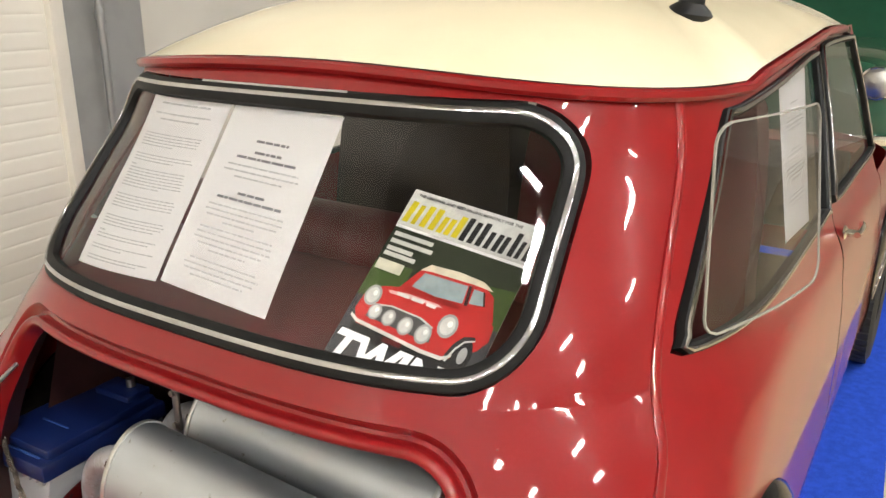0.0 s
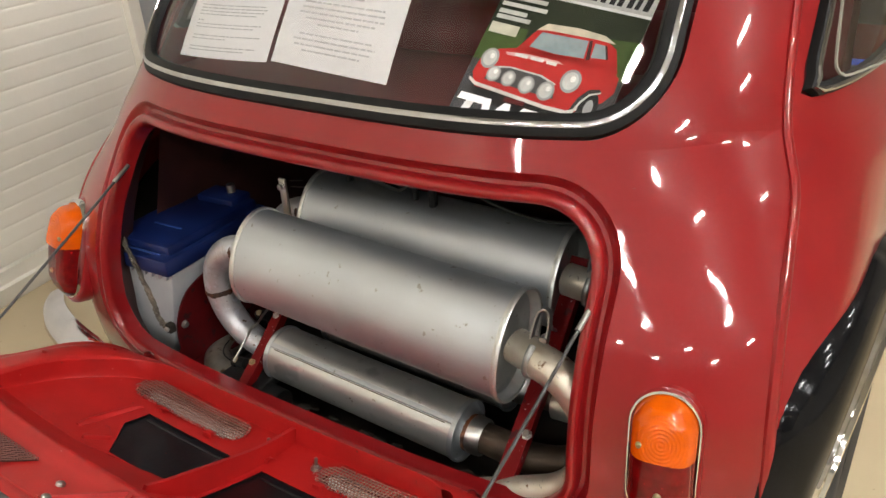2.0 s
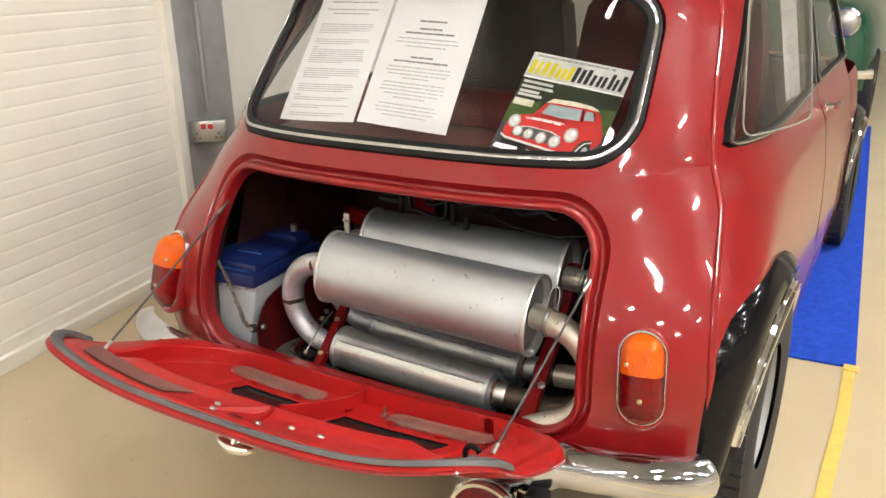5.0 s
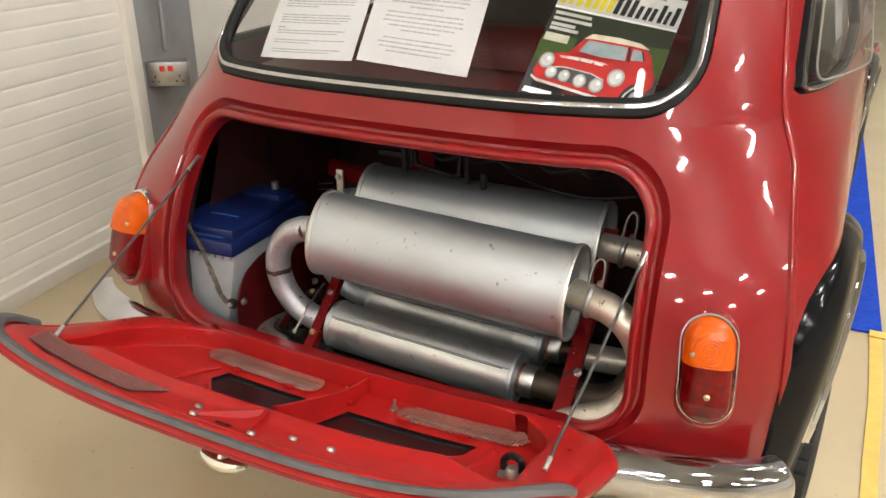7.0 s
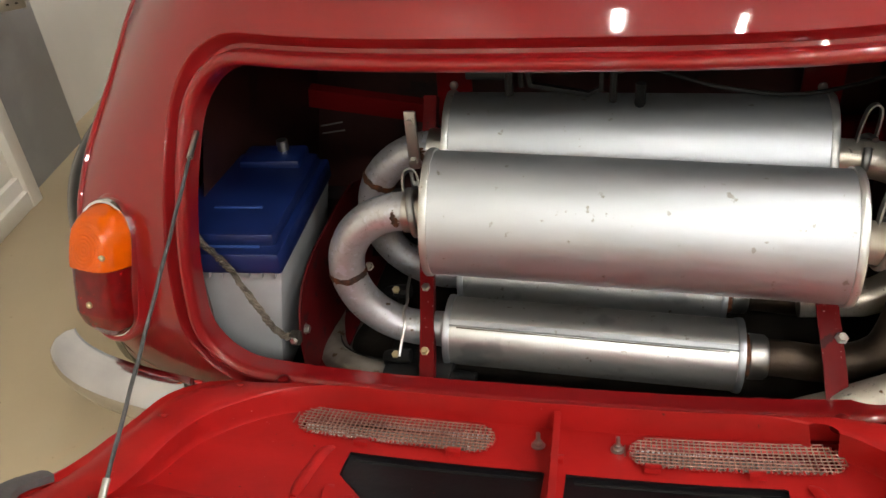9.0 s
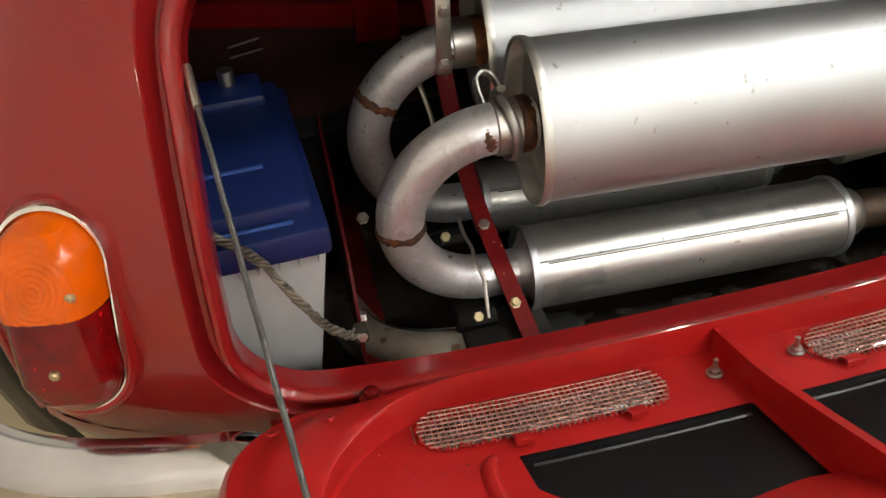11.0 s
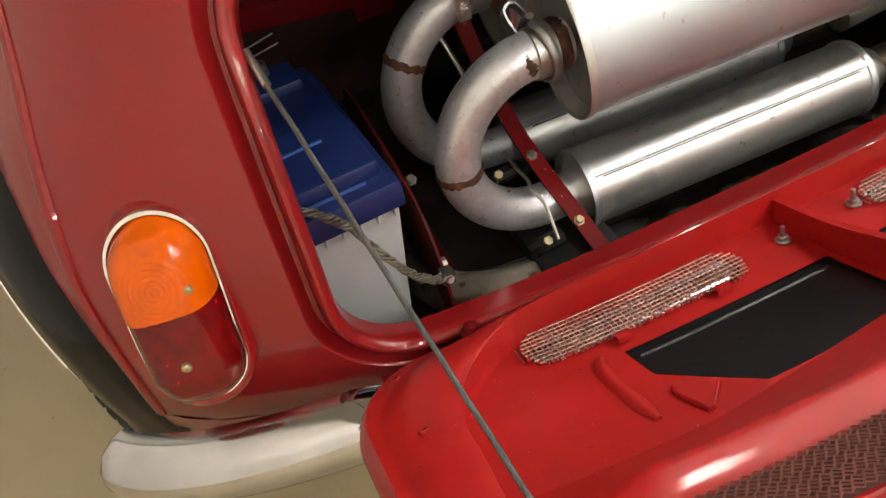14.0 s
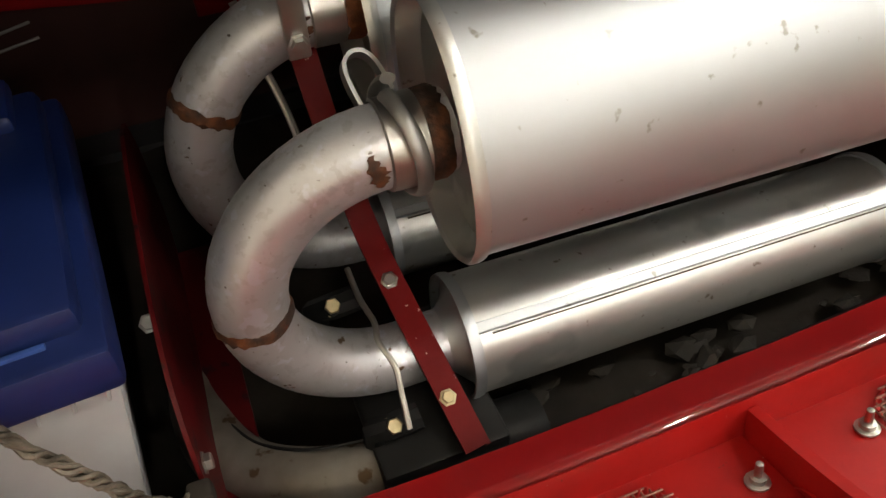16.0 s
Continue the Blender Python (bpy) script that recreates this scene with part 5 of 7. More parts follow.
    ax = (lid_at(0.05, 0.362, 0) - lid_at(-0.05, 0.362, 0)).normalized()
    down = -nrm.normalized()
    tube(bm, [c + ax * d + down * (0.004 - 0.008 * (d / 0.038) ** 2) for d in np.linspace(-0.038, 0.038, 17)], 0.0105, 16, scale=lambda t: 0.25 + 0.75 * math.sin(math.pi * min(1, max(0, t))) ** 0.5)
    tube(bm, [c - down * 0.016, c + down * 0.004], 0.009, 14)
    add("boot_handle", bm, "chrome", "chrome boot handle", parent=lid)


def hinge_apron():
    """Red strip of body that the lid folds down onto."""
    bm = bmesh.new()
    rows = []
    for x in np.linspace(-0.435, 0.435, 50):
        k = min(1.0, (0.435 - abs(x)) / 0.03)
        y = rear_y(x, 0.325)
        rows.append([Vector((x, y + 0.004, 0.326)), Vector((x, y - 0.005 * k, 0.3175)), Vector((x, y - 0.010 * k, 0.3135)), Vector((x, y - 0.012 * k, 0.3060)), Vector((x, y - 0.008 * k, 0.298)), Vector((x, y + 0.01, 0.294))])
    grid(bm, rows)
    add("hinge_apron", bm, "red", "red hinge strip under the boot opening")


def cables():
    for a, b, nm in (((-0.434, 0.040, 0.650), Vector((-0.381, -0.366, 0.468)), "left"), ((0.446, 0.030, 0.632), lid_at(0.428, 0.262, 0.036), "right")):
        root = empty("stay_cable", a, "dark steel stay cable holding the boot lid", "cable", "boot stay cables")
        A, B = Vector(a), Vector(b)
        bm = bmesh.new()
        line = []
        for i in range(25):
            t = i / 24
            line.append(A.lerp(B, t) - Vector((0, 0, 0.0015 * math.sin(math.pi * t))) + Vector((0.0003 * math.sin(t * 40), 0, 0)))
        tube(bm, line, 0.0023, 8)
        under(part("wire", bm, "cable_steel"), root)
        for e0, e1 in ((A, A.lerp(B, 0.09)), (B, B.lerp(A, 0.05))):
            bm = bmesh.new()
            tube(bm, [e0, e0.lerp(e1, 0.5), e1], 0.0038, 10)
            under(part("ferrule", bm, "zinc", label="crimped metal ferrule"), root)


boot_tub()
boot_lid()
hinge_apron()
cables()


# ---- exhaust ----
A_C, D_C = Vector((0, 0.051, 0.5365)), Vector((0, 0.210, 0.548))
B_C, C_C = Vector((0, 0.061, 0.3385)), Vector((0, 0.216, 0.322))
SLOPE = -0.025
TILT = radians(27)
exhaust = empty("exhaust_system", (0.1, 0.1, 0.26), "bright steel silencers and rust-stained pipes stacked in the boot", "exhaust")


def ex(name, bm, material, label="", parent=None, smooth=True):
    o = part(name, bm, material, label=label, smooth=smooth)
    o.parent = parent or exhaust
    o.matrix_parent_inverse = world_of(o.parent).inverted()
    return o


def oval(a, b, n=56):
    """Points of an upright oval leaning back, as (y, z) offsets."""
    out = []
    for i in range(n):
        t = 2 * math.pi * i / n
        u, v = b * math.copysign(abs(math.cos(t)) ** 0.9, math.cos(t)), a * math.copysign(abs(math.sin(t)) ** 0.95, math.sin(t))
        out.append((u * math.cos(TILT) + v * math.sin(TILT), -u * math.sin(TILT) + v * math.cos(TILT)))
    return out


def oval_silencer(c, x0, x1, a, b, slope=0.0):
    bm = bmesh.new()
    rows = []
    for x, k in ((x0 + 0.001, 1.0), (x0 + 0.02, 1.0), (x0 + 0.10, 1.002), ((x0 + x1) / 2, 1.003), (x1 - 0.10, 1.002), (x1 - 0.02, 1.0), (x1 - 0.001, 1.0)):
        rows.append([Vector((x, c.y + y * k, c.z + z * k + slope * x)) for y, z in oval(a, b)])
    grid(bm, rows, close_u=True)
    s = ex("oval_silencer", bm, "steel", "large oval bright steel silencer")
    for x, d in ((x0, -1), (x1, 1)):
        bm = bmesh.new()
        rows = []
        for dx, k in ((-0.0035, 1.0), (-0.003, 1.03), (0.0, 1.042), (0.004, 1.04), (0.006, 1.02), (0.004, 0.985), (-0.008, 0.965), (-0.011, 0.93), (-0.011, 0.6), (-0.010, 0.3), (-0.010, 0.02)):
            rows.append([Vector((x + d * dx, c.y + y * k, c.z + z * k + slope * x)) for y, z in oval(a, b)])
        grid(bm, rows, close_u=True)
        ex("end_cap", bm, "steel2", "rolled-edge end cap", parent=s)
    # rolled seam underneath
    bm = bmesh.new()
    y, z = oval(a, b)[50]
    sweep(bm, [(x0 + 0.01, c.y + y, c.z + z + slope * x0), (x1 - 0.01, c.y + y, c.z + z + slope * x1)], [(-0.004, -0.001), (-0.003, 0.002), (0.003, 0.002), (0.004, -0.001)], up=(0, y, z))
    ex("seam", bm, "steel2", parent=s)
    return s


def round_silencer(c, x0, x1, r):
    bm = bmesh.new()
    m = Matrix.Translation((x0, c.y, c.z + SLOPE * x0)) @ Matrix.Rotation(radians(90) - math.atan(SLOPE), 4, "Y")
    L = x1 - x0
    lathe(bm, [(r, 0.0), (r * 1.002, L * 0.3), (r * 1.002, L * 0.7), (r, L)], m, 48)
    s = ex("round_silencer", bm, "steel2", "round steel silencer with a folded seam")
    for h, d in ((0, -1), (L, 1)):
        bm = bmesh.new()
        lathe(bm, [(r * 0.99, h - d * 0.006), (r * 1.035, h - d * 0.0055), (r * 1.055, h - d * 0.001), (r * 1.04, h + d * 0.003), (r * 0.98, h + d * 0.003), (r * 0.95, h - d * 0.004), (r * 0.80, h - d * 0.003), (r * 0.55, h + d * 0.008), (0.024, h + d * 0.012)], m, 48)
        ex("end_ring", bm, "steel", parent=s)
    # folded seam along the upper front
    a = radians(128)
    u = Vector((0, math.cos(a), math.sin(a)))
    bm = bmesh.new()
    p0, p1 = Vector((x0 + 0.005, c.y, c.z + SLOPE * (x0 + 0.005))) + u * (r * 1.006), Vector((x1 - 0.005, c.y, c.z + SLOPE * (x1 - 0.005))) + u * (r * 1.006)
    sweep(bm, [p0.lerp(p1, i / 30) for i in range(31)], [(-0.0045, -0.0006), (-0.004, 0.0009), (0.0, 0.0012), (0.003, 0.0014), (0.004, 0.0), (0.0045, -0.0006)], up=u)
    ex("folded_seam", bm, "steel", parent=s)
    bm = bmesh.new()
    u2 = Vector((0, math.cos(a + 0.13), math.sin(a + 0.13)))
    tube(bm, [p0.lerp(p1, 0.03 + 0.94 * i / 24) + (u2 - u) * r * (1 + 0.006 * random.random()) for i in range(25)], 0.0008, 5)
    ex("seam_stain", bm, "pipe_dark", parent=s)
    return s


oval_silencer(A_C, -0.145, 0.333, 0.077, 0.057, SLOPE)
oval_silencer(D_C, -0.150, 0.330, 0.077, 0.057)
round_silencer(B_C, -0.140, 0.240, 0.047)
round_silencer(C_C, -0.150, 0.235, 0.047)
PIPE_R = 0.0245


def arc(cx, cz, r, a0, a1, y0, y1, n=18):
    return [Vector((cx + r * math.cos(radians(a0 + (a1 - a0) * i / n)), y0 + (y1 - y0) * i / n, cz + r * math.sin(radians(a0 + (a1 - a0) * i / n)))) for i in range(n + 1)]


def weld_ring(p, way, r, parent, wide=0.005):
    bm = bmesh.new()
    q = Vector(way).to_track_quat("Z", "Y").to_matrix().to_4x4()
    rows = []
    n = 40
    for h, k in ((-wide, 1.0), (-wide * 0.4, 1.05), (wide * 0.4, 1.055), (wide, 1.0)):
        rows.append([Matrix.Translation(p) @ q @ Vector(((r * k + random.uniform(-0.0006, 0.0008)) * math.cos(2 * math.pi * i / n), (r * k + random.uniform(-0.0006, 0.0008)) * math.sin(2 * math.pi * i / n), h + random.uniform(-0.0016, 0.0016))) for i in range(n)])
    grid(bm, rows, close_u=True)
    ex("weld_bead", bm, "rust", "rust-brown weld bead", parent=parent)


def rust_patch(p, way, r, a0, a1, length, parent):
    """A thin ragged scab of rust lying on a pipe."""
    q = Vector(way).to_track_quat("Z", "X").to_matrix().to_4x4()
    bm = bmesh.new()
    rows = []
    for i in range(17):
        a = radians(a0 + (a1 - a0) * i / 16)
        k = math.sin(math.pi * (i + 0.4) / 16.8) ** 0.5
        h0, h1 = -length / 2 * k * random.uniform(0.5, 1.0), length / 2 * k * random.uniform(0.1, 1.4)
        rows.append([Matrix.Translation(p) @ q @ Vector((rr * math.cos(a), rr * math.sin(a), h0 + (h1 - h0) * t)) for t, rr in ((0, r), (0.25, r * 1.016), (0.75, r * 1.016), (1, r))])
    grid(bm, rows)
    ex("rust_patch", bm, "rust", "brown rust patch", parent=parent)


def left_bend(top, low, xt, xl, cx, dz):
    r = (top.z - low.z) / 2
    cz = (top.z + low.z) / 2
    line = [Vector((xt, top.y, top.z)), Vector((cx + 0.004, top.y, top.z))] + arc(cx, cz, r, 90, 270, top.y, low.y, 30)[1:] + [Vector((xl, low.y, low.z))]
    bm = bmesh.new()
    tube(bm, line, PIPE_R, 24)
    p = ex("bend_pipe", bm, "pipe", "mottled steel return bend with brown heat stains")
    th = radians(dz)
    weld_ring(Vector((cx + r * math.cos(th), lerp(dz, [90, 270], [top.y, low.y]), cz + r * math.sin(th))), (-math.sin(th), 0.0, math.cos(th)), PIPE_R, p, 0.005)
    weld_ring(Vector((-0.153, top.y, top.z)), (1, 0, 0), PIPE_R * 1.05, p, 0.007)
    for a0, a1, x, w in ((60, 112, -0.190, 0.013), (285, 325, -0.190, 0.009)):
        rust_patch(Vector((x, top.y, top.z - (r - math.sqrt(max(0.0, r * r - (x - cx) ** 2))))), (1, 0, (cx - x) / r), PIPE_R, a0, a1, w, p)
    return p


left_bend(A_C - Vector((0, 0, SLOPE * 0.145)), B_C - Vector((0, 0, SLOPE * 0.14)), -0.142, -0.135, -0.176, 183)
left_bend(D_C, C_C - Vector((0, 0, SLOPE * 0.15)), -0.146, -0.145, -0.170, 150)
# sleeves between silencer necks and bends
for c, x in ((A_C + Vector((0, 0, 0.0036)), -0.17), (D_C, -0.172)):
    bm = bmesh.new()
    lathe(bm, [(0.0250, -0.012), (0.0268, -0.011), (0.0272, 0.011), (0.0252, 0.012)], Matrix.Translation((x, c.y, c.z)) @ Matrix.Rotation(radians(90), 4, "Y"), 28)
    ex("sleeve", bm, "zinc", "bright clamp sleeve")
def round_clamp(p, way, up, r=0.0305, tall=0.024):
    """A round-wire clamp ring with an overlapping tail and a flat U-shaped loop."""
    q = Vector(way).normalized()
    u = (Vector(up) - q * Vector(up).dot(q)).normalized()
    v = q.cross(u)
    bm = bmesh.new()
    n = 40
    line = [p + (u * math.cos(a) + v * math.sin(a)) * (r + 0.004 * max(0.0, a - 5.0) / 1.9) + q * (0.006 * max(0.0, a - 5.2)) for a in np.linspace(0.7, 6.6, n)]
    sweep(bm, line, [(0.0050 * math.cos(k * math.pi / 6), 0.0034 * math.sin(k * math.pi / 6)) for k in range(12)], up=lambda i: line[i] - p)
    c = ex("clamp_ring", bm, "zinc_dull", "dull zinc clamp ring")
    bm = bmesh.new()
    side = q * 0.0085
    loop = spline([p + u * (r - 0.004) + side * 1.2, p + u * (r + tall * 0.5) + side * 1.1, p + u * (r + tall * 0.88) + side * 0.7, p + u * (r + tall) - side * 0.1, p + u * (r + tall * 0.84) - side * 0.9, p + u * (r + tall * 0.42) - side * 1.2, p + u * (r - 0.006) - side * 1.2], 5)
    mid = p + u * (r + tall / 3)
    sweep(bm, loop, [(-0.0052, -0.0012), (-0.0052, 0.0012), (0.0052, 0.0012), (0.0052, -0.0012)], up=lambda i: loop[i] - mid)
    ex("clamp_loop", bm, "zinc_dull", parent=c)


round_clamp(Vector((-0.171, A_C.y, A_C.z + 0.0036)), (1, 0.18, 0.10), (0.05, 0.72, 0.70))
bm = bmesh.new()
block(bm, (-0.206, D_C.y - 0.040, 0.534), (-0.190, D_C.y - 0.034, 0.620), 0.002)
tab = ex("clamp_tab", bm, "zinc", "bright flat clamp tab with bolts")
for bz in (0.546, 0.606):
    bm = bmesh.new()
    lathe(bm, [(0.0001, 0.0), (0.0075, 0.0), (0.0075, 0.0015), (0.0055, 0.002), (0.0055, 0.007), (0.0001, 0.0075)], Matrix.Translation((-0.198, D_C.y - 0.040, bz)) @ Matrix.Rotation(radians(90), 4, "X"), 6)
    ex("tab_bolt", bm, "zinc", parent=tab, smooth=False)
# right side: bends back down
R_A = [Vector((0.334, 0.049, 0.528)), Vector((0.365, 0.042, 0.527))] + arc(0.372, 0.434, 0.092, 88, -62, 0.036, -0.004, 26) + [Vector((0.350, -0.012, 0.322)), Vector((0.300, -0.008, 0.292))]
bm = bmesh.new()
tube(bm, R_A, PIPE_R, 24)
rp = ex("bend_pipe", bm, "pipe_straw", "steel bend with straw and brown heat stains")
R_D = [Vector((0.331, 0.208, 0.548)), Vector((0.372, 0.204, 0.548))] + arc(0.376, 0.444, 0.104, 85, -70, 0.204, 0.18, 24) + [Vector((0.33, 0.18, 0.338))]
bm = bmesh.new()
tube(bm, R_D, PIPE_R, 24)
ex("bend_pipe", bm, "pipe_straw", "steel bend with straw and brown heat stains")
round_clamp(Vector((0.366, 0.042, 0.527)), (1, 0, -0.12), (0, 0.25, 1), 0.0275, 0.040)
round_clamp(Vector((0.372, 0.204, 0.548)), (1, 0, -0.12), (0, 0.1, 1), 0.0275, 0.044)
for c, x0 in ((B_C + Vector((0, 0, SLOPE * 0.24)), 0.245), (C_C + Vector((0, 0, SLOPE * 0.24)), 0.240)):
    bm = bmesh.new()
    tube(bm, spline([(x0, c.y, c.z), (x0 + 0.05, c.y, c.z), (x0 + 0.11, c.y + 0.002, c.z - 0.004), (x0 + 0.17, c.y + 0.02, c.z + 0.01), (x0 + 0.20, c.y + 0.06, c.z + 0.06)], 8), PIPE_R * 0.98, 20)
    pp = ex("outlet_pipe", bm, "pipe_dark", "dark rusty outlet pipe")
    weld_ring(Vector((x0 + 0.004, c.y, c.z)), (1, 0, 0), PIPE_R * 1.12, pp, 0.006)
    bm = bmesh.new()
    lathe(bm, [(0.026, 0.0), (0.030, 0.004), (0.029, 0.022), (0.026, 0.026)], Matrix.Translation((x0 + 0.004, c.y, c.z)) @ Matrix.Rotation(radians(90), 4, "Y"), 24)
    ex("collar", bm, "zinc", parent=pp)
# low bend by the sill
bm = bmesh.new()
tube(bm, spline([(-0.335, 0.175, 0.262), (-0.338, 0.12, 0.268), (-0.318, 0.055, 0.276), (-0.270, 0.018, 0.284), (-0.205, 0.004, 0.286)], 8), 0.0265, 22)
lb = ex("low_pipe", bm, "pipe_dull", "low steel pipe with a dark joint line")
bm = bmesh.new()
tube(bm, spline([(-0.318, 0.085, 0.2945), (-0.300, 0.055, 0.3005), (-0.266, 0.030, 0.309), (-0.222, 0.020, 0.3125)], 8), 0.0014, 5)
ex("joint_line", bm, "black", parent=lb)
bm = bmesh.new()
tube(bm, spline([(-0.222, 0.007, 0.288), (-0.16, 0.0, 0.288), (-0.10, 0.0, 0.283)], 6), 0.0285, 18)
ex("rubber_joint", bm, "rubber", "black rubber joint")


# ---- straps and fixings in the boot ----
def strap(pts, wide, name="support_strap"):
    root = empty(name, tuple(pts[0]), "dark red painted steel strap with chipped edges", "bracket", "silencer straps")
    bm = bmesh.new()
    line = spline(pts, 6)
    sweep(bm, line, [(-wide / 2, -0.0018), (-wide / 2, 0.0018), (wide / 2, 0.0018), (wide / 2, -0.0018)], up=(0, -0.5, 0.86))
    under(part("flat_bar", bm, "red_frame"), root)
    bm = bmesh.new()
    low = [p + Vector((wide / 2 - 0.001, 0, 0)) for p in line]
    sweep(bm, low, [(-0.0015, -0.016), (-0.0015, 0.001), (0.0015, 0.001), (0.0015, -0.016)], up=(0, -0.5, 0.86))
    under(part("turned_edge", bm, "red_frame"), root)
    return root, line


def hex_bolt(root, p, up, r=0.0065, h=0.006, material="brassy", name="hex_bolt"):
    bm = bmesh.new()
    q = Vector(up).to_track_quat("Z", "Y").to_matrix().to_4x4()
    m = Matrix.Translation(p) @ q
    lathe(bm, [(0.0001, 0.0), (r * 1.35, 0.0), (r * 1.35, 0.0012), (r, 0.0014), (r, h), (r * 0.85, h + 0.001), (0.0001, h + 0.001)], m, 6)
    o = under(part(name, bm, material, smooth=False), root)
    return o


upn = Vector((0, -0.5, 0.86))
sl, _ = strap([Vector((-0.158, -0.024, 0.324)), Vector((-0.165, 0.02, 0.348)), Vector((-0.176, 0.085, 0.386)), Vector((-0.184, 0.135, 0.425)), Vector((-0.190, 0.20, 0.50)), Vector((-0.192, 0.27, 0.60))], 0.019)
hex_bolt(sl, Vector((-0.166, 0.010, 0.344)), upn, 0.0048, 0.005)
hex_bolt(sl, Vector((-0.178, 0.090, 0.391)), upn, 0.005, 0.004, "zinc")
sr, _ = strap([Vector((0.345, -0.022, 0.335)), Vector((0.343, 0.02, 0.365)), Vector((0.338, 0.085, 0.41)), Vector((0.335, 0.16, 0.47)), Vector((0.335, 0.24, 0.57))], 0.026)
hex_bolt(sr, Vector((0.352, 0.045, 0.386)), upn, 0.006, 0.006, "zinc")
# black cross member with bolts and a bent bright wire
bm = bmesh.new()
block(bm, (-0.225, -0.02, 0.300), (-0.13, 0.12, 0.318), 0.004)
add("mounting_plate", bm, "black", "black mounting plate under the strap")
fix = empty("mount_bolts", (-0.2, 0.01, 0.32), "plated bolts on the black mounting", "bolt")
for p in ((-0.207, 0.010, 0.333), (-0.222, 0.092, 0.380), (-0.352, 0.150, 0.36), (-0.30, 0.20, 0.34)):
    hex_bolt(fix, Vector(p), (0, -0.6, 0.8), 0.006, 0.006, "brassy" if p[0] > -0.25 else "zinc", "hex_bolt")
for p in ((-0.207, 0.012, 0.330), (-0.222, 0.095, 0.377)):
    bm = bmesh.new()
    q = Vector(p)
    tube(bm, [q + Vector((0.02, 0.0, 0.002)), q, q + Vector((-0.012, 0.004, -0.004)), q + Vector((-0.014, 0.01, -0.05))], 0.010, 8)
    under(part("rubber_mount", bm, "rubber"), fix)
bm = bmesh.new()
tube(bm, spline([(-0.204, 0.107, 0.398), (-0.203, 0.083, 0.390), (-0.199, 0.062, 0.384), (-0.201, 0.048, 0.380), (-0.196, 0.030, 0.372), (-0.197, 0.016, 0.360), (-0.199, -0.003, 0.343)], 6), 0.0022, 8)
tagged(part("locking_wire", bm, "zinc"), "short bent bright locking wire beside the strap", "wire")
bm = bmesh.new()
tube(bm, spline([(-0.228, 0.235, 0.552), (-0.222, 0.225, 0.52), (-0.212, 0.20, 0.48), (-0.208, 0.17, 0.45)], 6), 0.003, 8)
tagged(part("tie_rod", bm, "zinc"), "thin plated tie rod behind the bend", "rod")
# loose pale debris on the floor below the silencers
bm = bmesh.new()
for i in range(44):
    x, y = random.uniform(-0.12, 0.30), random.uniform(-0.02, 0.05)
    r = random.uniform(0.003, 0.011)
    b = bmesh.new()
    bmesh.ops.create_icosphere(b, subdivisions=1, radius=r)
    vm = {v: bm.verts.new(Vector((x, y, 0.262)) + Vector((v.co.x * random.uniform(0.5, 2.4), v.co.y * random.uniform(0.5, 1.6), v.co.z * random.uniform(0.2, 0.7)))) for v in b.verts}
    for f in b.faces:
        bm.faces.new([vm[v] for v in f.verts])
    b.free()
tagged(part("debris", bm, "debris", smooth=False), "pale grit and lumps on the boot floor", "debris", kind="stuff")


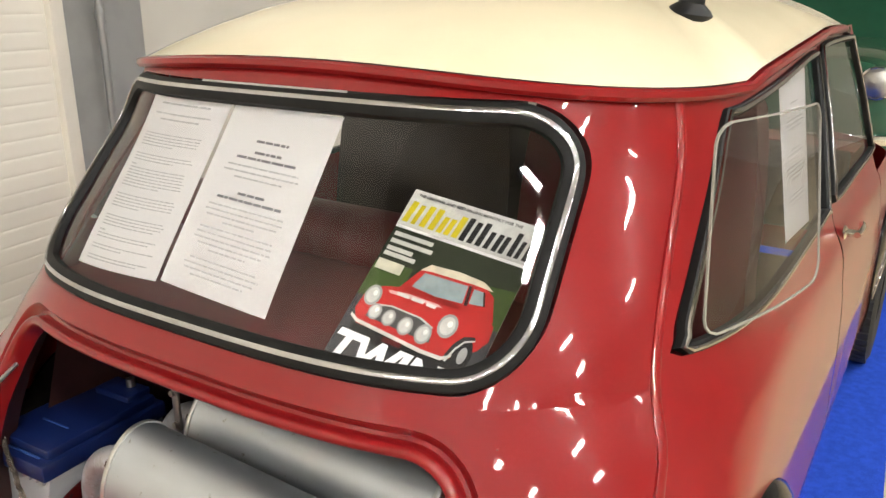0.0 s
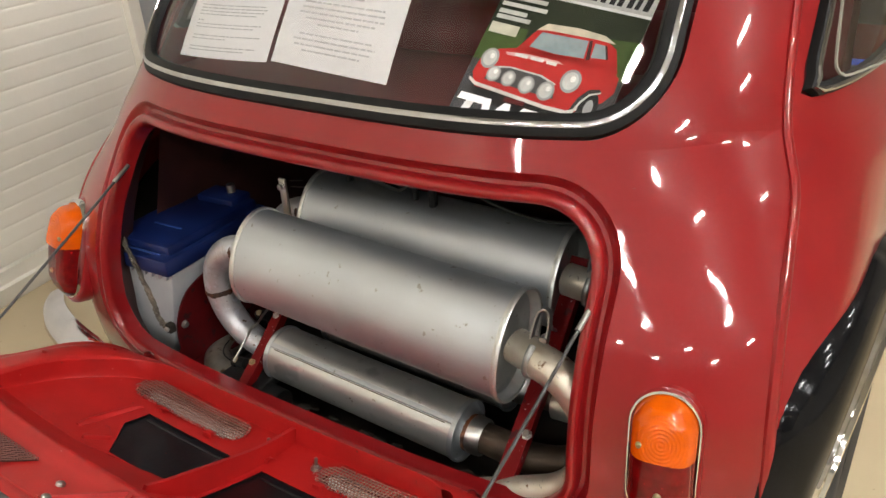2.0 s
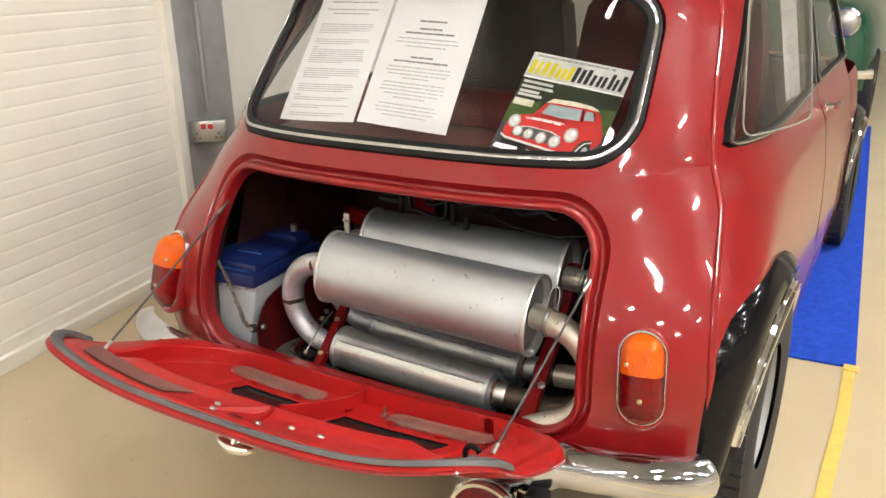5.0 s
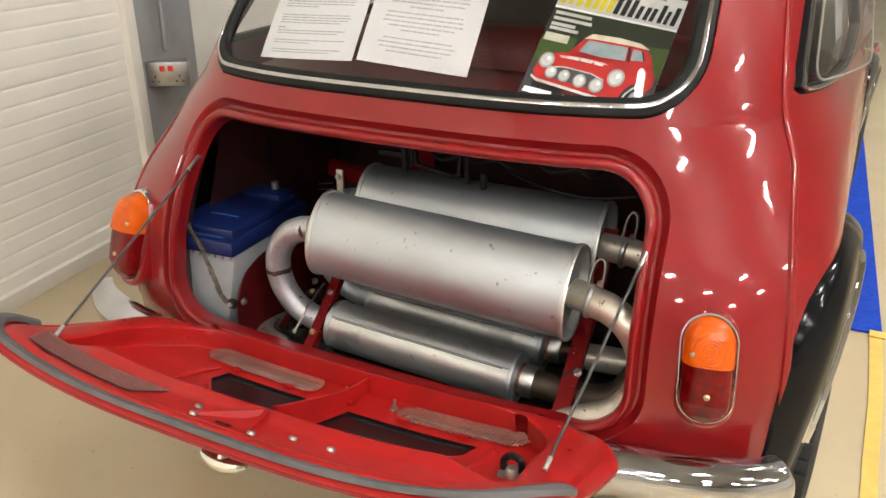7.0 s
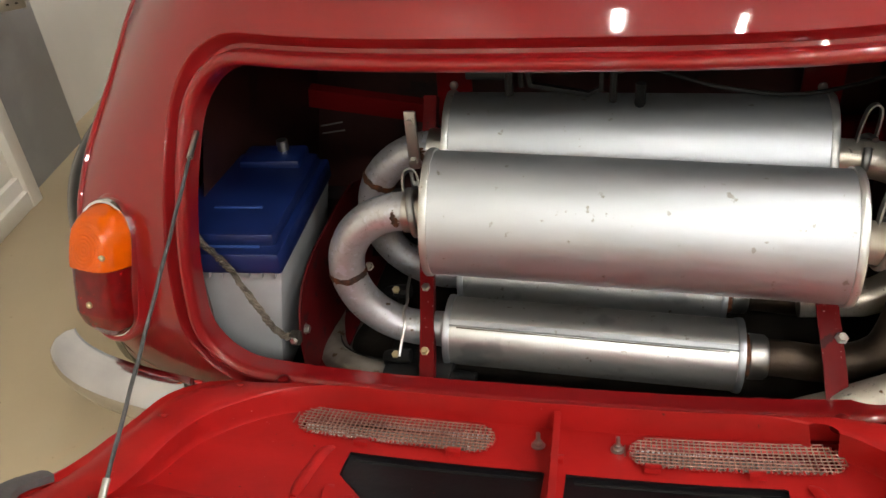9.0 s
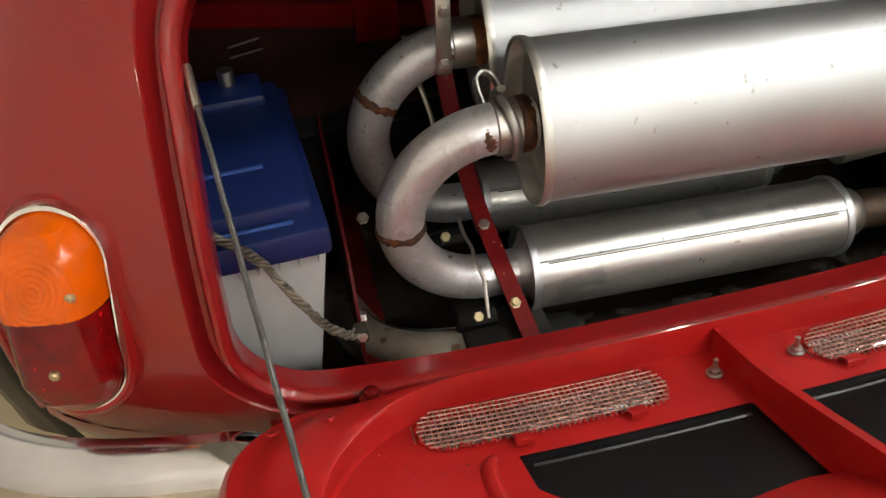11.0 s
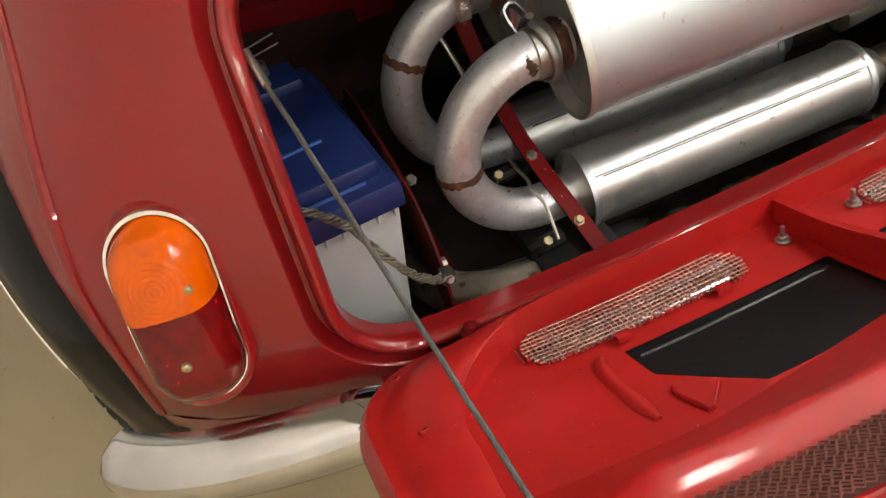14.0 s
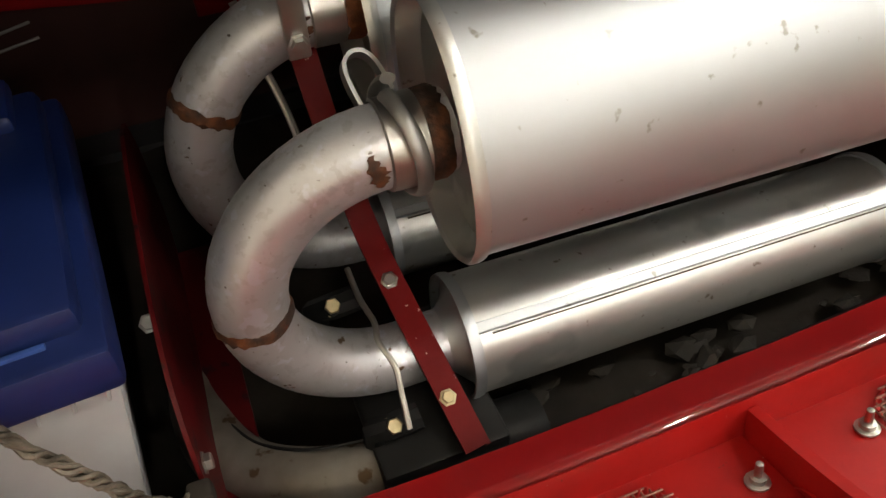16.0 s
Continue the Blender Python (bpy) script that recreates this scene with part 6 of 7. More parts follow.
# ---- battery ----
def battery():
    root = empty("battery", (-0.43, 0.14, 0.262), "car battery, pale grey case under a blue cover", "battery")
    m = Matrix.Translation((-0.346, 0.006, 0)) @ Matrix.Rotation(radians(4), 4, "Z")
    lean = Matrix(((1, 0, 0.17, -0.17 * 0.468), (0, 1, 0.07, -0.07 * 0.468), (0, 0, 1, 0), (0, 0, 0, 1)))
    cover_m, m = m, m @ lean
    bm = bmesh.new()
    block(bm, (-0.170, 0.012, 0.262), (-0.003, 0.262, 0.468), 0.006, m)
    under(part("case", bm, "greyplastic", label="pale grey plastic case"), root)
    bm = bmesh.new()
    block(bm, (-0.168, 0.004, 0.268), (-0.005, 0.0135, 0.276), 0.002, m)
    under(part("foot_ledge", bm, "greyplastic"), root)
    bm = bmesh.new()
    for i in range(9):
        x = -0.16 + 0.0185 * i
        block(bm, (x, 0.005, 0.452), (x + 0.002, 0.014, 0.468), 0.0005, m)
    tagged(under(part("moulded_ribs", bm, "greyplastic"), root), kind="stuff")
    m = cover_m
    bm = bmesh.new()
    block(bm, (-0.173, 0.0, 0.462), (0.0, 0.266, 0.494), 0.005, m)
    block(bm, (-0.165, 0.020, 0.490), (-0.010, 0.252, 0.512), 0.006, m)
    block(bm, (-0.120, 0.200, 0.508), (-0.025, 0.255, 0.524), 0.005, m)
    lid = under(part("cover", bm, "blue", label="dark blue plastic cover"), root)
    bm = bmesh.new()
    block(bm, (-0.115, 0.085, 0.511), (-0.045, 0.089, 0.5145), 0.001, m)
    under(part("cover_ridge", bm, "blue_light"), root)
    bm = bmesh.new()
    block(bm, (-0.120, 0.015, 0.4935), (-0.030, 0.019, 0.4965), 0.001, m)
    under(part("cover_ridge", bm, "blue_light"), root)
    bm = bmesh.new()
    lathe(bm, [(0.009, 0), (0.0085, 0.018), (0.0001, 0.0185)], m @ Matrix.Translation((-0.06, 0.238, 0.522)), 14)
    under(part("terminal", bm, "zinc"), root)
    # braided earth strap
    bm = bmesh.new()
    line = spline([(-0.475, 0.02, 0.53), (-0.452, 0.004, 0.514), (-0.425, -0.006, 0.496), (-0.408, -0.010, 0.476), (-0.394, -0.012, 0.445), (-0.378, -0.015, 0.415), (-0.362, -0.022, 0.394), (-0.344, -0.026, 0.384), (-0.332, -0.022, 0.380)], 10)
    for k in range(5):
        off = []
        for i, p in enumerate(line):
            a = i * 0.55 + k * 2 * math.pi / 5
            wob = 1 + 0.9 * noise.noise((i * 0.22, k * 3.1, 0.5)) + 0.5 * noise.noise((i * 0.9, k * 1.7, 2.5))
            off.append(p + Vector((0.0012 * math.cos(a), 0.0032 * wob * math.sin(a), 0.0032 * wob * math.cos(a))))
        tube(bm, off, 0.0017, 6)
    b = empty("earth_strap", (-0.40, 0.0, 0.45), "frayed braided earth strap across the battery", "cable")
    under(part("braid", bm, "braid"), b)
    bm = bmesh.new()
    block(bm, (-0.341, -0.028, 0.370), (-0.326, -0.014, 0.388), 0.003)
    under(part("lug", bm, "dirt"), b)
    hex_bolt(b, Vector((-0.333, -0.028, 0.380)), (0, -1, 0.3), 0.004, 0.004, "zinc")


def battery_plate():
    """Red rounded side plate between the battery and the pipes."""
    root = empty("battery_plate", (-0.32, 0.05, 0.30), "red painted rounded steel plate beside the battery", "bracket")
    bm = bmesh.new()
    out = [(-0.01, 0.285), (0.30, 0.285), (0.30, 0.44), (0.12, 0.452), (0.045, 0.438), (0.012, 0.415), (-0.008, 0.375), (-0.012, 0.33)]
    pts = [(p.x, p.y) for p in spline([(y, z, 0) for y, z in out], 4, True)]
    m = Matrix(((0, 0, 1, -0.3325), (1, 0, 0, 0), (0, 1, 0, 0), (0, 0, 0, 1)))
    prism(bm, pts, -0.0015, 0.0015, m @ Matrix.Identity(4))
    # plate and foot take the red with shade put into it
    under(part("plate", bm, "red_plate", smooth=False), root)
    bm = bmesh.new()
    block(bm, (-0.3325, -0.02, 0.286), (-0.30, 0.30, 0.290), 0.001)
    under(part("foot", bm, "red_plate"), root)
    hex_bolt(root, Vector((-0.3305, 0.006, 0.372)), (1, 0, 0), 0.006, 0.005, "zinc")


battery()
battery_plate()


# ---- cabin ----
def cabin():
    bm = bmesh.new()
    rows = [[(x, y, 0.778) for x in np.linspace(-0.56, 0.56, 20)] for y in np.linspace(0.10, 0.50, 8)]
    rows = [[(x * (0.80 + 0.4 * (r[0][1] - 0.10)), max(r[0][1], rear_y(x * 0.8, 0.79) + 0.02), z) for x, _, z in r] for r in rows]
    grid(bm, rows)
    add("parcel_shelf", bm, "maroon", "maroon parcel shelf behind the rear window")
    bm = bmesh.new()
    n = 96
    rows = []
    for y, z in ((0.585, 0.785), (0.585, 0.83), (0.565, 0.862), (0.53, 0.868), (0.495, 0.858), (0.47, 0.83), (0.464, 0.805), (0.464, 0.785)):
        rows.append([(x, y - 0.006 * abs(math.sin(x * 44)) * (1 if y < 0.53 else 0), z) for x in np.linspace(-0.53, 0.53, n)])
    grid(bm, rows)
    add("rear_seat", bm, "maroon", "maroon pleated rear seat back")
    # high-backed front seats with rounded shoulders
    for sx, look_of, words in ((-1, "seat_dark", "dark grey vinyl front seat, high-backed"), (1, "maroon", "maroon vinyl front seat, high-backed")):
        bm = bmesh.new()
        outline = [(p.x, p.y) for p in spline([(-0.25, 0.36, 0), (0.25, 0.36, 0), (0.262, 0.70, 0), (0.245, 0.98, 0), (0.19, 1.10, 0), (0.0, 1.125, 0), (-0.19, 1.10, 0), (-0.245, 0.98, 0), (-0.262, 0.70, 0)], 6, True)]
        m = Matrix.Translation((sx * 0.275, 1.02, 0)) @ Matrix(((1, 0, 0, 0), (0, 0.12, 1, -0.06), (0, 1, 0, 0), (0, 0, 0, 1)))
        prism(bm, outline, -0.05, 0.05, m, 0.02)
        add("front_seat", bm, look_of, words)
    bm = bmesh.new()
    block(bm, (-0.58, 2.0, 0.55), (0.58, 2.2, 0.80), 0.03, Matrix.Identity(4), 3)
    add("dashboard", bm, "black")
    bm = bmesh.new()
    block(bm, (-0.60, 0.55, 0.22), (0.60, 2.7, 0.25), 0)
    add("cabin_floor", bm, "darktrim")
    # bonnet, nose and windscreen to close the far end
    bm = bmesh.new()
    rows = []
    for y in np.linspace(2.05, 2.78, 14):
        t = (y - 2.05) / 0.73
        w = 0.60 * (1 - 0.25 * t ** 3)
        rows.append([(x, y + 0.03 * math.cos(x * 2), 0.80 - 0.10 * t ** 2 + 0.03 * math.cos(x / w * 1.5)) for x in np.linspace(-w, w, 17)])
    last = [Vector(p) for p in rows[-1]]
    for z in (0.62, 0.5, 0.35, 0.25):
        rows.append([(p.x, p.y + 0.03 * math.sin((0.8 - z) * 6), z) for p in last])
    grid(bm, rows)
    add("bonnet", bm, "red")
    bm = bmesh.new()
    rows = [[(x * (0.54 + 0.04 * t) / 0.54, 2.12 + 0.02 * math.cos(x * 3) + 0.03 * t, 1.13 - 0.31 * t) for x in np.linspace(-0.54, 0.54, 12)] for t in (0, 0.5, 1)]
    grid(bm, rows)
    g = add("windscreen", bm, "glass")
    g.visible_shadow = False
    # open quarter light: a thick clear pane standing off its opening
    for sx in (1,):
        bm = bmesh.new()
        BL, TL, TR, BR = Vector((0.612, 0.37, 0.832)), Vector((0.590, 0.41, 1.100)), Vector((0.640, 0.877, 1.082)), Vector((0.690, 0.77, 0.812))

        def stand(u, v):
            p = BL.lerp(BR, u).lerp(TL.lerp(TR, u), v)
            return p + Vector((0.012 * math.sin(math.pi * u), 0, 0))
        loop = resample(rounded(0, 1, 0, 1, 0.10, 6), 90)
        grid(bm, [[stand(0.5 + (u - 0.5) * k, 0.5 + (v - 0.5) * k) for u, v in loop] for k in (1, 0.7, 0.4, 0.05)], close_u=True)
        g = add("quarter_light", bm, "glass", "clear hinged pane standing ajar")
        g.visible_shadow = False
        bm = bmesh.new()
        sweep(bm, [stand(u, v) for u, v in loop], [(-0.0017, -0.0015), (-0.0017, 0.0015), (0.0017, 0.0015), (0.0017, -0.0015)], closed=True, up=(sx, -0.2, 0.2))
        add("pane_edge", bm, "pane_edge", "pale clear edge", parent=g)
    # door handle
    for sx in (-1, 1):
        bm = bmesh.new()
        base = Vector((sx * 0.672, 1.275, 0.760))
        lathe(bm, [(0.016, 0), (0.016, 0.004), (0.009, 0.008), (0.008, 0.03), (0.0001, 0.031)], Matrix.Translation(base) @ Matrix.Rotation(radians(90) * sx, 4, "Y"), 18)
        h = add("door_handle", bm, "chrome", "chrome door handle")
        bm = bmesh.new()
        tube(bm, spline([base + Vector((sx * 0.028, -0.01, 0)), base + Vector((sx * 0.032, 0.05, 0.002)), base + Vector((sx * 0.026, 0.11, -0.004))], 6), 0.007, 10)
        add("lever", bm, "chrome", parent=h)
    # aerial foot on the roof
    bm = bmesh.new()
    m = Matrix.Translation((0.42, 0.83, 1.222)) @ Matrix.Rotation(radians(8), 4, "Y")
    lathe(bm, [(0.038, -0.010), (0.040, 0.0), (0.034, 0.008), (0.022, 0.017), (0.020, 0.050), (0.016, 0.058), (0.008, 0.063), (0.0025, 0.085), (0.002, 0.25), (0.0001, 0.251)], m, 24)
    tagged(part("aerial", bm, "black"), "black rubber aerial foot standing on the cream roof", "aerial")
    # rear fog lamp under the bumper
    fog = empty("fog_lamp", (0.335, -0.11, 0.225), "round red fog lamp in a chrome shell under the bumper", "lamp")
    m = Matrix.Translation((0.335, -0.10, 0.225)) @ Matrix.Rotation(radians(90), 4, "X")
    bm = bmesh.new()
    lathe(bm, [(0.0001, -0.05), (0.04, -0.04), (0.060, -0.01), (0.062, 0.006), (0.055, 0.010)], m, 30)
    under(part("shell", bm, "chrome"), fog)
    bm = bmesh.new()
    lathe(bm, [(0.056, 0.006), (0.050, 0.016), (0.03, 0.024), (0.0001, 0.027)], m, 30)
    under(part("lens", bm, "redlens"), fog)


cabin()


# ---- papers and magazine behind the glass ----
def quad_sheet(bm, place, u0, u1, v0, v1, n=6, m=6):
    grid(bm, [[place(u0 + (u1 - u0) * i / n, v0 + (v1 - v0) * j / m) for i in range(n + 1)] for j in range(m + 1)])


def text_bars(name, lines, place, parent):
    """Unreadable lines of print: thin grey bars, broken into words."""
    made = {"ink": bmesh.new(), "ink_dark": bmesh.new()}
    for v, u0, u1, h in lines:
        u = u0
        bm = made["ink_dark" if h >= 0.0125 else "ink"]
        while u < u1:
            w = min(random.uniform(0.03, 0.11), u1 - u)
            a = [place(u, v), place(u + w, v), place(u + w, v + h), place(u, v + h)]
            bm.faces.new([bm.verts.new(p) for p in a])
            u += w + 0.009
    for ink, bm in made.items():
        if len(bm.faces):
            o = part(name if ink == "ink" else "heading", bm, ink, smooth=False)
            o.parent = parent
            o.matrix_parent_inverse = world_of(parent).inverted()
            tagged(o, kind="stuff")


def notice(x0, x1, zt, zb0, zb1, label, lines, dz=0.0):
    """A sheet taped inside the rear window; z given at the top and at both lower corners."""
    def place(out):
        def at(u, v):
            zb = zb0 + (zb1 - zb0) * u
            return rear_point(x0 + (x1 - x0) * u, zt + dz * u - (zt + dz * u - zb) * v, out)
        return at
    bm = bmesh.new()
    quad_sheet(bm, place(-0.0095), 0, 1, 0, 1, 8, 10)
    bmesh.ops.solidify(bm, geom=bm.faces[:], thickness=0.0004)
    root = tagged(part("notice_sheet", bm, "paper", smooth=False), label, "paper", "notices in the windows")
    text_bars("print", lines, place(-0.0082), root)


def para(v0, n, u0=0.12, u1=0.88, step=0.0165, h=0.006):
    return [(v0 + i * step, u0, u1 - (random.uniform(0.05, 0.4) if i == n - 1 else random.uniform(0, 0.04)), h) for i in range(n)]


def centred(v0, widths, step=0.026, h=0.009):
    return [(v0 + i * step, 0.5 - w / 2, 0.5 + w / 2, h) for i, w in enumerate(widths)]


random.seed(5)
notice(-0.314, -0.101, 1.103, 0.846, 0.857, "white printed sheet taped inside the rear window",
       centred(0.07, [0.62], h=0.011) + centred(0.13, [0.72, 0.5], 0.032, 0.010) + para(0.25, 5) + para(0.37, 3) + [(0.43, 0.12, 0.2, 0.008)] + para(0.45, 7) + para(0.60, 5) + para(0.72, 4) + [(0.80, 0.12, 0.2, 0.008)] + para(0.82, 2) + para(0.88, 2) + para(0.94, 2))
notice(-0.093, 0.120, 1.100, 0.860, 0.849, "white typed sheet taped inside the rear window",
       centred(0.19, [0.30], h=0.013) + centred(0.25, [0.25, 0.55], 0.034, 0.013) + centred(0.33, [0.66, 0.7, 0.45], 0.03) + centred(0.47, [0.25, 0.6], 0.034, 0.013) + centred(0.55, [0.7, 0.72, 0.66, 0.3], 0.027) + centred(0.67, [0.68, 0.7, 0.72, 0.6, 0.35], 0.027) + centred(0.83, [0.62, 0.7, 0.66, 0.5], 0.027), dz=-0.008)


def side_notice():
    def place(off):
        def at(u, v):
            top = Vector((0.560, 0.94, 1.118)).lerp(Vector((0.560, 1.20, 1.122)), u)
            low = Vector((0.618, 0.90, 0.822)).lerp(Vector((0.622, 1.13, 0.812)), u)
            return top.lerp(low, v) + Vector((off - 0.004, 0, 0))
        return at
    bm = bmesh.new()
    quad_sheet(bm, place(0), 0, 1, 0, 1)
    bmesh.ops.solidify(bm, geom=bm.faces[:], thickness=0.0004)
    root = tagged(part("notice_sheet", bm, "paper", smooth=False), "white typed sheet hung inside the quarter window", "paper", "notices in the windows")
    text_bars("print", centred(0.2, [0.3]) + centred(0.3, [0.6, 0.7, 0.5]) + centred(0.48, [0.3, 0.6]) + centred(0.58, [0.7, 0.7, 0.6, 0.4]) + centred(0.75, [0.6, 0.7, 0.5]), place(0.0014), root)


side_notice()


def magazine():
    tl, tr, bl = Vector((0.195, 0.331, 0.981)), Vector((0.388, 0.345, 0.951)), Vector((0.172, 0.112, 0.779))
    ex_, ey = (tr - tl).normalized(), (bl - tl)
    ey = (ey - ex_ * ey.dot(ex_)).normalized()
    n = ex_.cross(ey).normalized()
    if n.y > 0:
        n = -n
    Wd, Ht = 0.208, 0.296

    def at(u, v, lift=0.0):
        return tl + ex_ * u * Wd + ey * v * Ht + n * lift
    bm = bmesh.new()
    quad_sheet(bm, lambda u, v: at(u, v), 0, 1, 0, 1, 10, 10)
    bmesh.ops.solidify(bm, geom=bm.faces[:], thickness=0.004)
    root = tagged(part("magazine", bm, "paper", smooth=False), "car magazine propped behind the rear window glass", "magazine")

    def flat(name, polys, color, lift, rough=0.35, label=""):
        bm = bmesh.new()
        for poly in polys:
            vs = [bm.verts.new(at(u, v, lift)) for u, v in poly]
            bm.faces.new(vs)
        bmesh.ops.triangulate(bm, faces=bm.faces[:])
        k = "mag_" + name
        M[k] = mat(k, color, rough + 0.1, coat=0.05, spec=0.3, var=0.25, scale=60)
        o = part(name, bm, k, label=label, smooth=False)
        o.parent = root
        o.matrix_parent_inverse = world_of(root).inverted()
        return o

    def box(u0, v0, u1, v1):
        return [(u0, v0), (u1, v0), (u1, v1), (u0, v1)]

    def disc(u, v, r, k=1.4, n=16):
        return [(u + r * math.cos(2 * math.pi * i / n), v + r / k * math.sin(2 * math.pi * i / n)) for i in range(n)]
    # photograph: trees, road
    flat("trees", [box(0.0, 0.22, 1.0, 0.60)], (0.020, 0.028, 0.014), 0.0006)
    flat("lawn", [[(0.0, 0.42), (0.28, 0.40), (0.28, 0.60), (0.0, 0.64)], [(0.72, 0.36), (1.0, 0.34), (1.0, 0.56), (0.72, 0.52)]], (0.055, 0.095, 0.022), 0.0010)
    flat("road", [[(0.0, 0.60), (1.0, 0.54), (1.0, 1.0), (0.0, 1.0)]], (0.055, 0.055, 0.060), 0.0012)
    flat("car_shadow", [[(0.12, 0.735), (0.86, 0.73), (0.95, 0.80), (0.2, 0.80)]], (0.012, 0.012, 0.013), 0.0015)
    # the pictured car
    flat("painted_body", [[(0.055, 0.60), (0.075, 0.555), (0.16, 0.525), (0.30, 0.495), (0.70, 0.485), (0.90, 0.49), (0.965, 0.53), (0.975, 0.60), (0.93, 0.655), (0.85, 0.70), (0.76, 0.745), (0.10, 0.735), (0.045, 0.67)],
                           [(0.255, 0.51), (0.325, 0.41), (0.36, 0.375), (0.80, 0.365), (0.88, 0.40), (0.945, 0.51)]], (0.50, 0.024, 0.022), 0.0018)
    flat("painted_roof", [[(0.335, 0.392), (0.39, 0.350), (0.60, 0.338), (0.78, 0.345), (0.86, 0.375), (0.74, 0.372), (0.42, 0.382)]], (0.62, 0.56, 0.44), 0.0022)
    flat("painted_glass", [[(0.335, 0.482), (0.375, 0.398), (0.69, 0.388), (0.705, 0.476), (0.52, 0.488)], [(0.745, 0.465), (0.735, 0.392), (0.80, 0.392), (0.845, 0.455)]], (0.27, 0.34, 0.36), 0.0024)
    flat("painted_pillar", [[(0.695, 0.385), (0.715, 0.383), (0.745, 0.478), (0.720, 0.482)], [(0.80, 0.39), (0.815, 0.392), (0.855, 0.455), (0.842, 0.458)]], (0.05, 0.012, 0.012), 0.0027)
    flat("painted_tyres", [disc(0.855, 0.700, 0.062, 0.72), [(0.07, 0.735), (0.16, 0.740), (0.155, 0.775), (0.085, 0.77)]], (0.012, 0.012, 0.013), 0.0025)
    flat("painted_arch", [[(0.745, 0.745), (0.775, 0.665), (0.82, 0.615), (0.885, 0.600), (0.90, 0.612), (0.835, 0.632), (0.80, 0.68), (0.775, 0.748)]], (0.03, 0.03, 0.032), 0.0027)
    flat("painted_arch_edge", [[(0.765, 0.748), (0.795, 0.680), (0.835, 0.633), (0.90, 0.613), (0.90, 0.620), (0.842, 0.640), (0.806, 0.684), (0.780, 0.748)]], (0.62, 0.62, 0.60), 0.0030)
    flat("painted_rim", [disc(0.862, 0.698, 0.028, 0.70)], (0.36, 0.36, 0.36), 0.0029)
    flat("painted_grille", [[(0.16, 0.618), (0.28, 0.603), (0.50, 0.606), (0.60, 0.63), (0.63, 0.70), (0.14, 0.69)]], (0.07, 0.07, 0.07), 0.0024)
    flat("painted_grille_edge", [[(0.155, 0.620), (0.28, 0.600), (0.50, 0.603), (0.61, 0.628), (0.60, 0.634), (0.49, 0.611), (0.28, 0.608), (0.16, 0.628)]], (0.55, 0.54, 0.50), 0.0027)
    flat("painted_lamps", [disc(0.120, 0.585, 0.060, 1.12), disc(0.690, 0.597, 0.066, 1.12), disc(0.190, 0.655, 0.047, 1.15), disc(0.300, 0.660, 0.047, 1.15), disc(0.430, 0.668, 0.052, 1.15), disc(0.565, 0.672, 0.056, 1.15)], (0.34, 0.34, 0.33), 0.0030)
    flat("painted_lamp_centres", [disc(0.120, 0.585, 0.045, 1.12), disc(0.690, 0.597, 0.050, 1.12), disc(0.190, 0.655, 0.036, 1.15), disc(0.300, 0.660, 0.036, 1.15), disc(0.430, 0.668, 0.040, 1.15), disc(0.565, 0.672, 0.043, 1.15)], (0.56, 0.57, 0.55), 0.0034)
    flat("painted_lamp_shine", [disc(0.132, 0.574, 0.016, 1.12), disc(0.702, 0.586, 0.018, 1.12), disc(0.200, 0.645, 0.013, 1.15), disc(0.310, 0.650, 0.013, 1.15), disc(0.441, 0.657, 0.014, 1.15), disc(0.577, 0.661, 0.015, 1.15)], (0.85, 0.85, 0.82), 0.0038)
    flat("painted_bumper", [[(0.045, 0.695), (0.10, 0.715), (0.60, 0.738), (0.74, 0.735), (0.80, 0.710), (0.80, 0.722), (0.745, 0.752), (0.60, 0.756), (0.10, 0.732), (0.045, 0.710)]], (0.66, 0.64, 0.60), 0.0030)
    flat("painted_bonnet_shine", [[(0.20, 0.535), (0.34, 0.520), (0.56, 0.518), (0.60, 0.528), (0.40, 0.538), (0.22, 0.548)]], (0.70, 0.42, 0.40), 0.0022)
    flat("painted_bonnet_print", [box(0.27, 0.528, 0.36, 0.545), box(0.38, 0.527, 0.47, 0.544), box(0.49, 0.528, 0.56, 0.545)], (0.72, 0.70, 0.68), 0.0030)
    flat("painted_plate", [box(0.33, 0.748, 0.47, 0.772)], (0.10, 0.012, 0.012), 0.0032)
    # masthead as plain shapes
    flat("masthead_ground", [box(0.0, 0.0, 1.0, 0.205)], (0.66, 0.66, 0.64), 0.0008)
    yel, blk = [], []
    for u, w, h0 in ((0.03, 0.045, 0.065), (0.10, 0.035, 0.075), (0.165, 0.045, 0.065), (0.235, 0.045, 0.065), (0.30, 0.04, 0.095), (0.355, 0.04, 0.095), (0.415, 0.045, 0.065)):
        yel.append([(u + 0.008, h0), (u + w + 0.008, h0), (u + w - 0.008, 0.185), (u - 0.008, 0.185)])
    for u, w, h0 in ((0.475, 0.04, 0.06), (0.535, 0.04, 0.07), (0.595, 0.04, 0.06), (0.655, 0.035, 0.095), (0.715, 0.035, 0.095), (0.765, 0.035, 0.095), (0.83, 0.035, 0.06), (0.88, 0.03, 0.095), (0.935, 0.038, 0.06)):
        blk.append([(u + 0.008, h0), (u + w + 0.008, h0), (u + w - 0.008, 0.188), (u - 0.008, 0.188)])
    flat("masthead_yellow", yel, (0.75, 0.62, 0.02), 0.0018)
    flat("masthead_black", blk, (0.012, 0.012, 0.013), 0.0018)
